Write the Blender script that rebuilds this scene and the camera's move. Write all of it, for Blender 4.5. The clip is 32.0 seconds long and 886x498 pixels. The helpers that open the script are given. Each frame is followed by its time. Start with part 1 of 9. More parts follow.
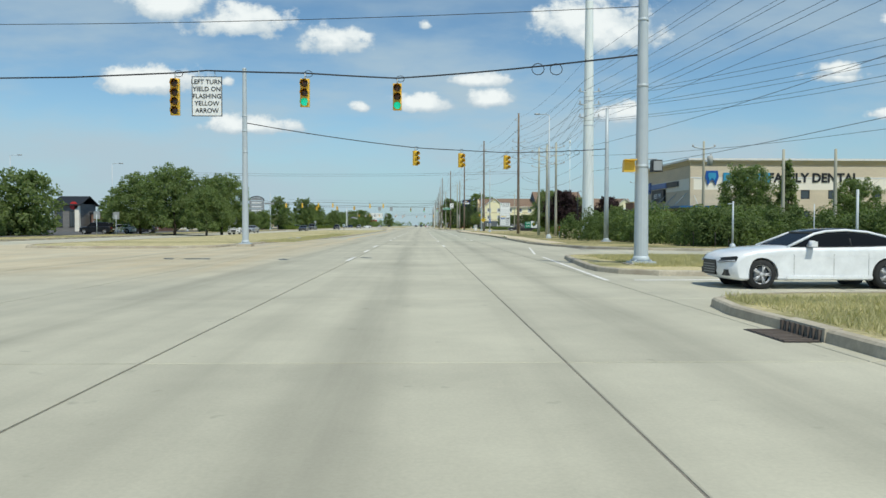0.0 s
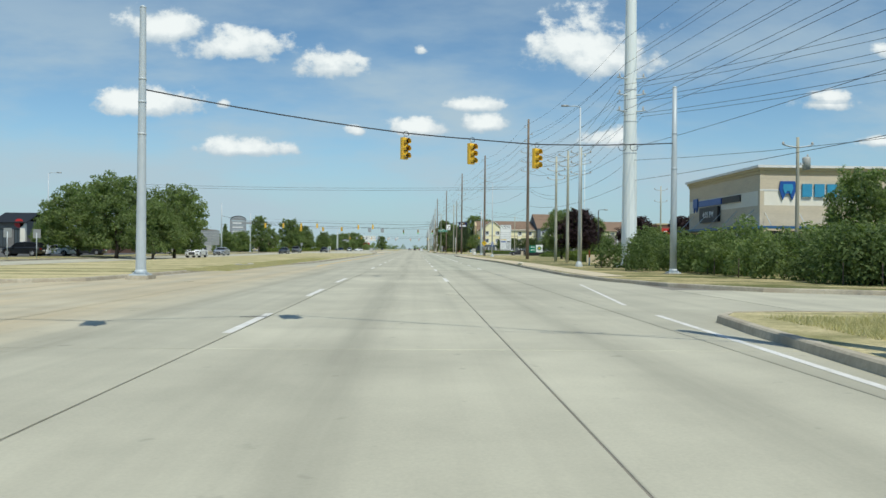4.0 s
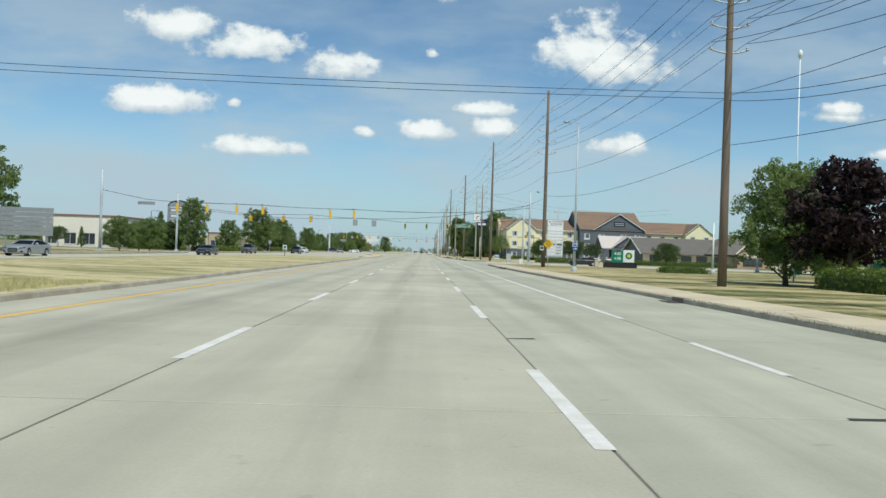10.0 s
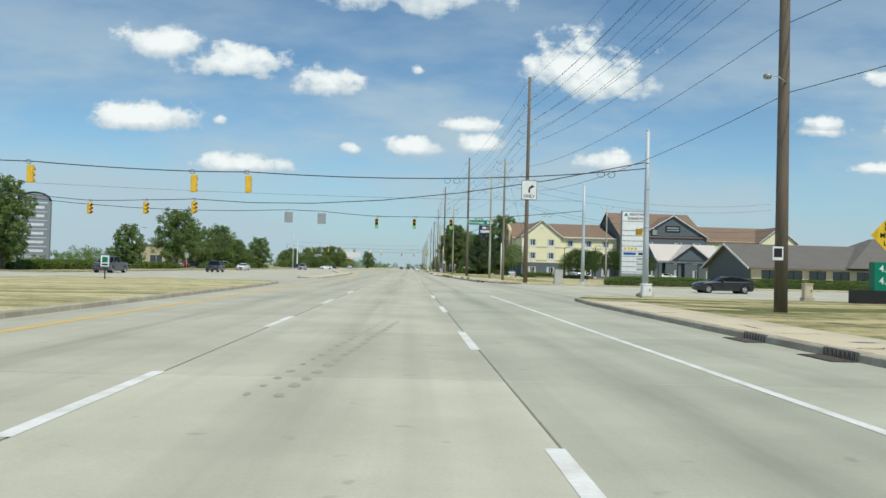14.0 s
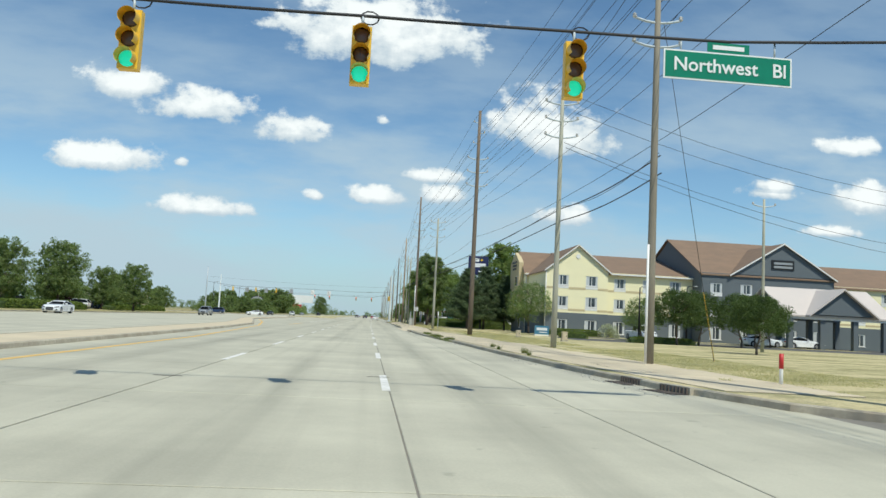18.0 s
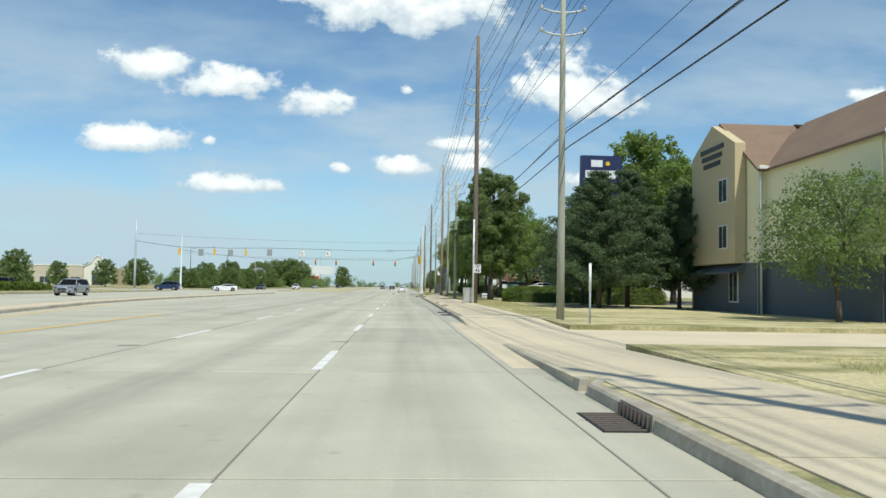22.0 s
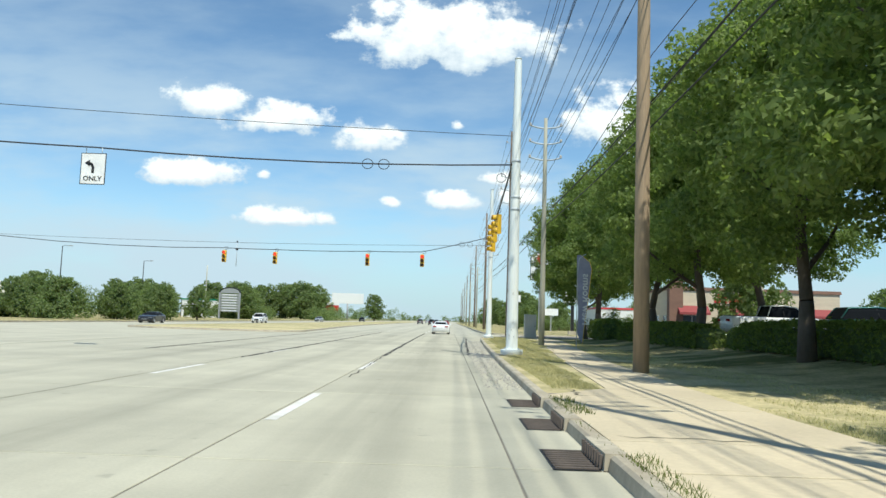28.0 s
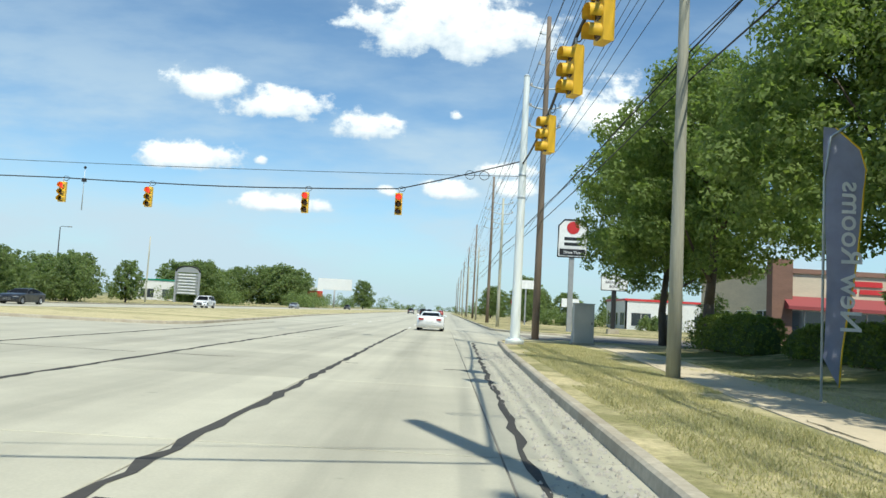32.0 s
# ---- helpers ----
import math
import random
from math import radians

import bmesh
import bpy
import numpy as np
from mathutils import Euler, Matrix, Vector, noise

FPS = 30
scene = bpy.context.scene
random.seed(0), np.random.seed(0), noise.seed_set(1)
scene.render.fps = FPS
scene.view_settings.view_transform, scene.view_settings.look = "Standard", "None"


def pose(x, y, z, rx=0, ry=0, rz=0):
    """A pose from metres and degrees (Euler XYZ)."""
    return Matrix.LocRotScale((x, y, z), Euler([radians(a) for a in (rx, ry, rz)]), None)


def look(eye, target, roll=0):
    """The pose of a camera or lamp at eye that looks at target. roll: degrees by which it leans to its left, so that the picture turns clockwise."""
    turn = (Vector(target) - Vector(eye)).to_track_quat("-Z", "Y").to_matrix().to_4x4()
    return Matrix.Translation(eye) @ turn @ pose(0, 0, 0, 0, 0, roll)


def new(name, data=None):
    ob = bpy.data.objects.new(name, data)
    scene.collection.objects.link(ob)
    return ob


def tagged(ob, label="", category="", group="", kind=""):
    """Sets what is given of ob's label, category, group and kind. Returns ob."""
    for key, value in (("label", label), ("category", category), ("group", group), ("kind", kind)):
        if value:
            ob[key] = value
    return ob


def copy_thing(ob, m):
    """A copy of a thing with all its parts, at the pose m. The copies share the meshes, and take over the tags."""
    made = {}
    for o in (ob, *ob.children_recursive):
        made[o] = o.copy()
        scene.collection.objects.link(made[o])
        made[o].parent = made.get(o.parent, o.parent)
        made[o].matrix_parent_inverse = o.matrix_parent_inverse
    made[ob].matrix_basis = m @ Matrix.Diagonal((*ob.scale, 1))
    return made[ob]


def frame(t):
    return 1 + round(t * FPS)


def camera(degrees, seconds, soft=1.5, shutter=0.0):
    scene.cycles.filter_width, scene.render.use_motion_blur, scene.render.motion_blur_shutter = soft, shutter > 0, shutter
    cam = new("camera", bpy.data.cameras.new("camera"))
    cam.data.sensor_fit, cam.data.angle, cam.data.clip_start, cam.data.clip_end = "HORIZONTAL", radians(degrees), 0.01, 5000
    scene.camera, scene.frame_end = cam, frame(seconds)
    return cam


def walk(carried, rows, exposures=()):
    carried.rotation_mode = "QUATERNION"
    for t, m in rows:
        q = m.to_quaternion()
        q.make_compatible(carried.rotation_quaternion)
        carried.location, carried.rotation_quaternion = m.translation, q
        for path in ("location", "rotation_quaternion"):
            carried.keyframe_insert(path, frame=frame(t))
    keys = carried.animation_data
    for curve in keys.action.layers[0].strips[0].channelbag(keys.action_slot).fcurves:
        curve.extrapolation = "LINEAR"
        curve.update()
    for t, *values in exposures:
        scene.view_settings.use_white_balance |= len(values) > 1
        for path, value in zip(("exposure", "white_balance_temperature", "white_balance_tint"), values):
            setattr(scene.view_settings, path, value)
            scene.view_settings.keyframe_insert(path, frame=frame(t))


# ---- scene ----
cam = camera(60.0, 32.0)
PATH = [
    (0, pose(-0.023, 0.000, 1.44, 88.239, -0.088, -1.568)),
    (0.5, pose(-0.013, 0.826, 1.44, 87.828, -0.253, -1.349)),
    (1, pose(0.006, 1.953, 1.44, 87.438, -0.656, -1.141)),
    (1.5, pose(0.027, 3.458, 1.44, 87.389, -1.084, -1.114)),
    (2, pose(0.039, 5.441, 1.44, 87.843, -1.056, -1.211)),
    (2.5, pose(0.048, 7.919, 1.44, 88.515, -0.968, -1.451)),
    (3, pose(0.070, 10.855, 1.44, 89.240, -0.735, -1.754)),
    (3.5, pose(0.084, 14.255, 1.44, 89.766, -0.635, -1.976)),
    (4, pose(0.105, 18.042, 1.44, 89.994, -0.522, -2.014)),
    (4.5, pose(0.127, 22.169, 1.44, 90.034, -0.500, -1.943)),
    (5, pose(0.146, 26.613, 1.44, 89.994, -0.591, -1.840)),
    (5.5, pose(0.156, 31.358, 1.44, 89.985, -0.736, -1.782)),
    (6, pose(0.151, 36.391, 1.44, 90.116, -0.782, -1.846)),
    (6.5, pose(0.126, 41.687, 1.44, 90.069, -1.100, -1.882)),
    (7, pose(0.084, 47.242, 1.44, 90.061, -1.120, -1.912)),
    (7.5, pose(0.041, 53.024, 1.44, 89.984, -1.456, -1.983)),
    (8, pose(0.011, 59.001, 1.44, 89.888, -1.695, -2.010)),
    (8.5, pose(-0.002, 65.169, 1.44, 89.745, -1.784, -1.994)),
    (9, pose(-0.007, 71.554, 1.44, 89.701, -1.920, -1.962)),
    (9.5, pose(-0.000, 78.148, 1.44, 89.839, -1.946, -1.760)),
    (10, pose(0.021, 84.946, 1.44, 90.237, -1.888, -1.522)),
    (10.5, pose(0.042, 91.956, 1.44, 90.811, -1.803, -1.358)),
    (11, pose(0.076, 99.122, 1.44, 91.130, -1.187, -1.336)),
    (11.5, pose(0.141, 106.391, 1.44, 91.361, -1.028, -1.499)),
    (12, pose(0.207, 113.792, 1.44, 91.414, -0.631, -1.803)),
    (12.5, pose(0.249, 121.366, 1.44, 91.355, -0.771, -2.105)),
    (13, pose(0.259, 129.133, 1.44, 91.318, -1.070, -2.100)),
    (13.5, pose(0.247, 137.048, 1.44, 91.322, -1.218, -2.228)),
    (14, pose(0.228, 145.089, 1.44, 91.436, -1.477, -2.491)),
    (14.5, pose(0.217, 153.253, 1.44, 91.714, -2.177, -3.158)),
    (15, pose(0.229, 161.471, 1.44, 92.118, -2.369, -4.121)),
    (15.5, pose(0.269, 169.715, 1.44, 92.611, -2.628, -5.154)),
    (16, pose(0.344, 177.987, 1.44, 93.155, -3.149, -6.031)),
    (16.5, pose(0.459, 186.301, 1.44, 93.712, -3.709, -6.523)),
    (17, pose(0.620, 194.672, 1.44, 94.244, -3.579, -6.406)),
    (17.5, pose(0.803, 203.095, 1.44, 94.900, -3.407, -6.214)),
    (18, pose(1.002, 211.508, 1.44, 95.258, -2.929, -5.549)),
    (18.5, pose(1.243, 219.854, 1.44, 94.873, -3.256, -4.494)),
    (19, pose(1.514, 228.165, 1.44, 94.500, -1.506, -3.706)),
    (19.5, pose(1.811, 236.526, 1.44, 93.790, -0.767, -3.263)),
    (20, pose(2.100, 245.087, 1.44, 93.154, -0.491, -3.124)),
    (20.5, pose(2.342, 254.007, 1.44, 92.668, -0.502, -3.160)),
    (21, pose(2.531, 263.268, 1.44, 92.511, -0.655, -3.230)),
    (21.5, pose(2.697, 272.701, 1.44, 92.643, -0.656, -3.258)),
    (22, pose(2.838, 282.169, 1.44, 92.855, -0.979, -3.211)),
    (22.5, pose(2.968, 291.601, 1.44, 93.144, -1.860, -2.795)),
    (23, pose(3.112, 301.026, 1.44, 93.446, -1.223, -2.364)),
    (23.5, pose(3.321, 310.512, 1.44, 93.518, -2.003, -1.634)),
    (24, pose(3.552, 320.018, 1.44, 93.638, -1.116, -0.982)),
    (24.5, pose(3.757, 329.445, 1.44, 93.899, -0.717, -0.865)),
    (25, pose(3.892, 338.711, 1.44, 94.080, -0.579, -0.823)),
    (25.5, pose(3.973, 347.701, 1.44, 94.218, -0.716, -0.803)),
    (26, pose(4.016, 356.291, 1.44, 94.352, -1.049, -0.751)),
    (26.5, pose(4.037, 364.376, 1.44, 94.520, -1.384, -0.612)),
    (27, pose(4.052, 371.890, 1.44, 94.758, -1.358, -0.333)),
    (27.5, pose(4.046, 378.835, 1.44, 95.110, -1.775, 0.070)),
    (28, pose(4.051, 385.207, 1.44, 95.325, -1.857, 0.393)),
    (28.5, pose(4.044, 391.040, 1.44, 95.433, -2.395, 0.542)),
    (29, pose(3.997, 396.224, 1.44, 95.371, -2.806, 0.560)),
    (29.5, pose(3.973, 400.617, 1.44, 95.057, -2.863, 0.470)),
    (30, pose(3.941, 404.330, 1.44, 94.683, -3.148, 0.344)),
    (30.5, pose(3.927, 407.427, 1.44, 94.351, -3.211, 0.251)),
    (31, pose(3.976, 409.927, 1.44, 94.255, -3.340, 0.176)),
    (31.5, pose(4.027, 411.822, 1.44, 94.362, -3.226, 0.100)),
    (32, pose(4.069, 413.139, 1.44, 94.600, -3.172, -0.040)),
]
EXPOSURE = [(0.0, -0.2, 6350, 3), (14.0, -0.18, 6350, 3), (17.0, -0.1, 6350, 3), (21.0, -0.04, 6350, 3), (24.0, 0.12, 6350, 3), (26.5, 0.2, 6350, 3), (32.0, 0.22, 6350, 3)]
walk(cam, PATH, EXPOSURE)

# ---- world, sun ----
SUN_TO = Vector((0.38, -0.925, 1.66)).normalized()
CLOUDS = [(-0.325, 0.284, 0.048, 0.017), (-0.23, 0.259, 0.061, 0.018), (-0.346, 0.185, 0.07, 0.016), (-0.112, 0.237, 0.041, 0.016),
          (-0.215, 0.128, 0.061, 0.01), (0.226, 0.267, 0.075, 0.035), (0.075, 0.189, 0.039, 0.008), (0.004, 0.158, 0.042, 0.011),
          (0.085, 0.165, 0.032, 0.01), (-0.078, 0.153, 0.015, 0.007), (0.258, 0.148, 0.035, 0.012), (0.004, 0.258, 0.012, 0.007),
          (-0.251, 0.185, 0.013, 0.007), (0.544, 0.199, 0.041, 0.01), (-0.009, 0.382, 0.133, 0.041), (0.654, 0.269, 0.041, 0.011),
          (0.688, 0.2, 0.052, 0.018), (0.63, 0.149, 0.037, 0.007), (0.543, 0.206, 0.037, 0.007)]


class Nodes:
    """Short hand for building node trees."""

    def __init__(self, tree):
        self.tree = tree
        tree.nodes.clear()

    def add(self, kind, links=(), **values):
        node = self.tree.nodes.new(kind)
        for key, value in values.items():
            setattr(node, key, value)
        for slot, value in dict(links).items():
            socket = node.inputs[slot]
            if isinstance(value, bpy.types.NodeSocket):
                self.tree.links.new(value, socket)
            else:
                socket.default_value = value
        return node

    def math(self, op, a, b=0.0, c=0.0, clamp=False):
        return self.add("ShaderNodeMath", {0: a, 1: b, 2: c}, operation=op, use_clamp=clamp).outputs[0]

    def vec(self, op, a, b=(0, 0, 0)):
        return self.add("ShaderNodeVectorMath", {0: a, 1: b}, operation=op)

    def ramp(self, value, stops):
        node = self.add("ShaderNodeValToRGB", {0: value})
        ramp = node.color_ramp
        while len(ramp.elements) < len(stops):
            ramp.elements.new(0.5)
        for element, (at, colour) in zip(ramp.elements, stops):
            element.position = at
            element.color = (*colour, 1) if len(colour) == 3 else colour
        return node.outputs[0]

    def mix(self, factor, a, b, blend="MIX"):
        node = self.add("ShaderNodeMix", {0: factor, 6: a, 7: b}, data_type="RGBA", blend_type=blend)
        return node.outputs[2]

    def noise(self, vector, scale, detail=4.0, rough=0.55):
        return self.add("ShaderNodeTexNoise", {"Vector": vector, "Scale": scale, "Detail": detail, "Roughness": rough}).outputs[0]


def make_world():
    world = bpy.data.worlds.new("sky")
    scene.world = world
    world.use_nodes = True
    n = Nodes(world.node_tree)
    sky = n.add("ShaderNodeTexSky", sky_type="NISHITA", sun_disc=False, sun_elevation=math.asin(SUN_TO.z),
                sun_rotation=math.atan2(SUN_TO.x, SUN_TO.y), altitude=200.0, air_density=1.0, dust_density=0.05, ozone_density=1.2)
    way = n.add("ShaderNodeTexCoord").outputs["Generated"]
    split = n.add("ShaderNodeSeparateXYZ", {0: way})
    ahead = n.math("MAXIMUM", split.outputs[1], 0.02)
    flat = n.add("ShaderNodeCombineXYZ", {0: n.math("DIVIDE", split.outputs[0], ahead), 1: n.math("DIVIDE", split.outputs[2], ahead), 2: 0.0}).outputs[0]
    ragged = n.noise(n.vec("MULTIPLY", flat, (1.0, 1.35, 1.0)).outputs[0], 17.0, 7.0, 0.6)
    fine = n.noise(flat, 60.0, 5.0, 0.6)
    total = under = None
    for u, v, su, sv in CLOUDS:
        off = n.vec("MULTIPLY", n.vec("SUBTRACT", flat, (u, v - 0.3 * sv, 0)).outputs[0], (0.86 / su, 0.72 / sv, 0)).outputs[0]
        part_off = n.add("ShaderNodeSeparateXYZ", {0: off})
        fall = n.math("MULTIPLY", part_off.outputs[1], -1.5)
        rise = n.math("MAXIMUM", n.math("MULTIPLY", part_off.outputs[1], 0.8), fall)
        round_off = n.add("ShaderNodeCombineXYZ", {0: part_off.outputs[0], 1: rise, 2: 0.0}).outputs[0]
        part_mask = n.math("SUBTRACT", 1.0 if su > 0.02 else 0.72, n.vec("LENGTH", round_off).outputs["Value"])
        below = n.math("MULTIPLY", n.math("MULTIPLY_ADD", part_off.outputs[1], -0.9, 0.45, clamp=True), n.math("MULTIPLY_ADD", part_mask, 3.0, 1.0, clamp=True))
        total = part_mask if total is None else n.math("MAXIMUM", total, part_mask)
        under = below if under is None else n.math("MAXIMUM", under, below)
    dense = n.math("MULTIPLY_ADD", n.math("SUBTRACT", ragged, 0.5), 3.3, n.math("MULTIPLY_ADD", total, 1.35, -0.04))
    dense = n.math("MULTIPLY_ADD", n.math("SUBTRACT", fine, 0.5), 0.65, dense)
    cover = n.add("ShaderNodeMapRange", {0: dense, 1: -0.1, 2: 0.46, 3: 0.0, 4: 1.0}, interpolation_type="SMOOTHSTEP").outputs[0]
    front = n.math("GREATER_THAN", split.outputs[1], 0.05)
    cover = n.math("MULTIPLY", cover, front)
    # thin high veil, drawn out level, thickest low over the horizon
    veil = n.noise(n.vec("MULTIPLY", flat, (1.0, 3.2, 1.0)).outputs[0], 2.6, 7.0, 0.55)
    veil = n.add("ShaderNodeMapRange", {0: veil, 1: 0.37, 2: 0.64, 3: 0.0, 4: 0.9}, interpolation_type="SMOOTHSTEP").outputs[0]
    low = n.add("ShaderNodeMapRange", {0: split.outputs[2], 1: 0.14, 2: 0.36, 3: 1.0, 4: 0.34}, interpolation_type="SMOOTHSTEP").outputs[0]
    veil = n.math("MULTIPLY", n.math("MULTIPLY", veil, low), front)
    air = n.mix(1.0, sky.outputs[0], (0.82, 0.97, 1.04, 1), "MULTIPLY")
    haze = n.add("ShaderNodeMapRange", {0: split.outputs[2], 1: -0.02, 2: 0.17, 3: 0.85, 4: 0.0}, interpolation_type="SMOOTHSTEP").outputs[0]
    air = n.mix(haze, air, (3.15, 4.4, 5.5, 1))
    base = n.mix(veil, air, (4.5, 5.45, 6.25, 1))
    lift = n.math("SUBTRACT", n.math("MULTIPLY_ADD", dense, 0.6, n.math("MULTIPLY", ragged, 0.5)), n.math("MULTIPLY", under, 0.55))
    body = n.ramp(lift, [(0.0, (5.2, 5.9, 6.6)), (0.35, (6.8, 7.2, 7.6)), (0.7, (8.9, 8.95, 9.0))])
    colour = n.mix(cover, base, body)
    back = n.add("ShaderNodeBackground", {0: colour, 1: 0.118})
    n.add("ShaderNodeOutputWorld", {0: back.outputs[0]})


make_world()
sun = new("sun", bpy.data.lights.new("sun", "SUN"))
sun.data.energy, sun.data.angle, sun.data.color = 4.2, radians(0.55), (1.0, 0.94, 0.83)
sun.matrix_world = look((0, 0, 60), Vector((0, 0, 60)) - SUN_TO)
scene.view_settings.exposure = 0.0


# ---- materials ----
def surface(name, colour, rough=0.75, vary=0.22, fine=6.0, broad=0.35, bump=0.25, metal=0.0, tint=None, spread=0.0, stretch=(1, 1, 1), bump_size=0.02, local=False):
    """A surface with grain and larger stains. tint: the colour of the larger stains. spread: how far alike pieces differ."""
    m = bpy.data.materials.new(name)
    m.use_nodes = True
    n = Nodes(m.node_tree)
    place = n.add("ShaderNodeTexCoord").outputs["Object"] if local else n.add("ShaderNodeNewGeometry").outputs["Position"]
    place = n.vec("MULTIPLY", place, stretch).outputs[0]
    grain = n.noise(place, fine, 5.0, 0.6)
    stain = n.noise(place, broad, 4.0, 0.55)
    c = Vector(colour[:3])
    dark, light = c * (1 - vary), c * (1 + vary)
    shade = n.ramp(grain, [(0.25, tuple(dark)), (0.75, tuple(light))])
    if tint:
        shade = n.mix(n.ramp(stain, [(0.38, (0, 0, 0)), (0.66, (1, 1, 1))]), shade, (*tint, 1))
    else:
        shade = n.mix(0.55, shade, n.ramp(stain, [(0.3, tuple(c * (1 - vary))), (0.7, tuple(c * (1 + 0.6 * vary)))]))
    if spread:
        one = n.add("ShaderNodeObjectInfo").outputs["Random"]
        shade = n.mix(1.0, shade, n.ramp(one, [(0.0, (1 - spread,) * 3), (1.0, (1 + spread,) * 3)]), "MULTIPLY")
    links = {"Base Color": shade, "Metallic": metal,
             "Roughness": n.add("ShaderNodeMapRange", {0: stain, 1: 0.3, 2: 0.7, 3: max(rough - 0.08, 0.04), 4: min(rough + 0.08, 1)}).outputs[0]}
    if bump:
        links["Normal"] = n.add("ShaderNodeBump", {"Strength": bump, "Distance": bump_size, "Height": grain}).outputs[0]
    shader = n.add("ShaderNodeBsdfPrincipled", links)
    n.add("ShaderNodeOutputMaterial", {0: shader.outputs[0]})
    return m


def plain(name, colour, rough=0.4, metal=0.0, coat=0.0):
    """Paint, plastic or lacquer with faint dirt."""
    m = bpy.data.materials.new(name)
    m.use_nodes = True
    n = Nodes(m.node_tree)
    dirt = n.noise(n.add("ShaderNodeNewGeometry").outputs["Position"], 3.0, 5.0, 0.6)
    c = Vector(colour[:3])
    shade = n.ramp(dirt, [(0.3, tuple(c * 0.86)), (0.7, tuple(c * 1.04))])
    shader = n.add("ShaderNodeBsdfPrincipled", {"Base Color": shade, "Roughness": rough, "Metallic": metal, "Coat Weight": coat, "Coat Roughness": 0.06})
    n.add("ShaderNodeOutputMaterial", {0: shader.outputs[0]})
    return m


def lit(name, colour, strength):
    m = bpy.data.materials.new(name)
    m.use_nodes = True
    n = Nodes(m.node_tree)
    shader = n.add("ShaderNodeBsdfPrincipled", {"Base Color": (*colour, 1), "Roughness": 0.3, "Emission Color": (*colour, 1), "Emission Strength": strength})
    n.add("ShaderNodeOutputMaterial", {0: shader.outputs[0]})
    return m


def foliage(name, dark, light, through_part=0.35):
    m = bpy.data.materials.new(name)
    m.use_nodes = True
    n = Nodes(m.node_tree)
    geo = n.add("ShaderNodeNewGeometry")
    stain = n.noise(geo.outputs["Position"], 0.9, 4.0, 0.6)
    mixed = n.math("ADD", n.math("MULTIPLY", geo.outputs["Random Per Island"], 0.4), n.math("MULTIPLY", stain, 0.6))
    shade = n.ramp(mixed, [(0.15, dark), (0.85, light)])
    leaf = n.add("ShaderNodeBsdfPrincipled", {"Base Color": shade, "Roughness": 0.7, "Specular IOR Level": 0.15})
    glow = n.add("ShaderNodeBsdfTranslucent", {0: n.mix(1.0, shade, (1.12, 1.25, 0.6, 1), "MULTIPLY")})
    both = n.add("ShaderNodeMixShader", {0: through_part, 1: leaf.outputs[0], 2: glow.outputs[0]})
    n.add("ShaderNodeOutputMaterial", {0: both.outputs[0]})
    return m


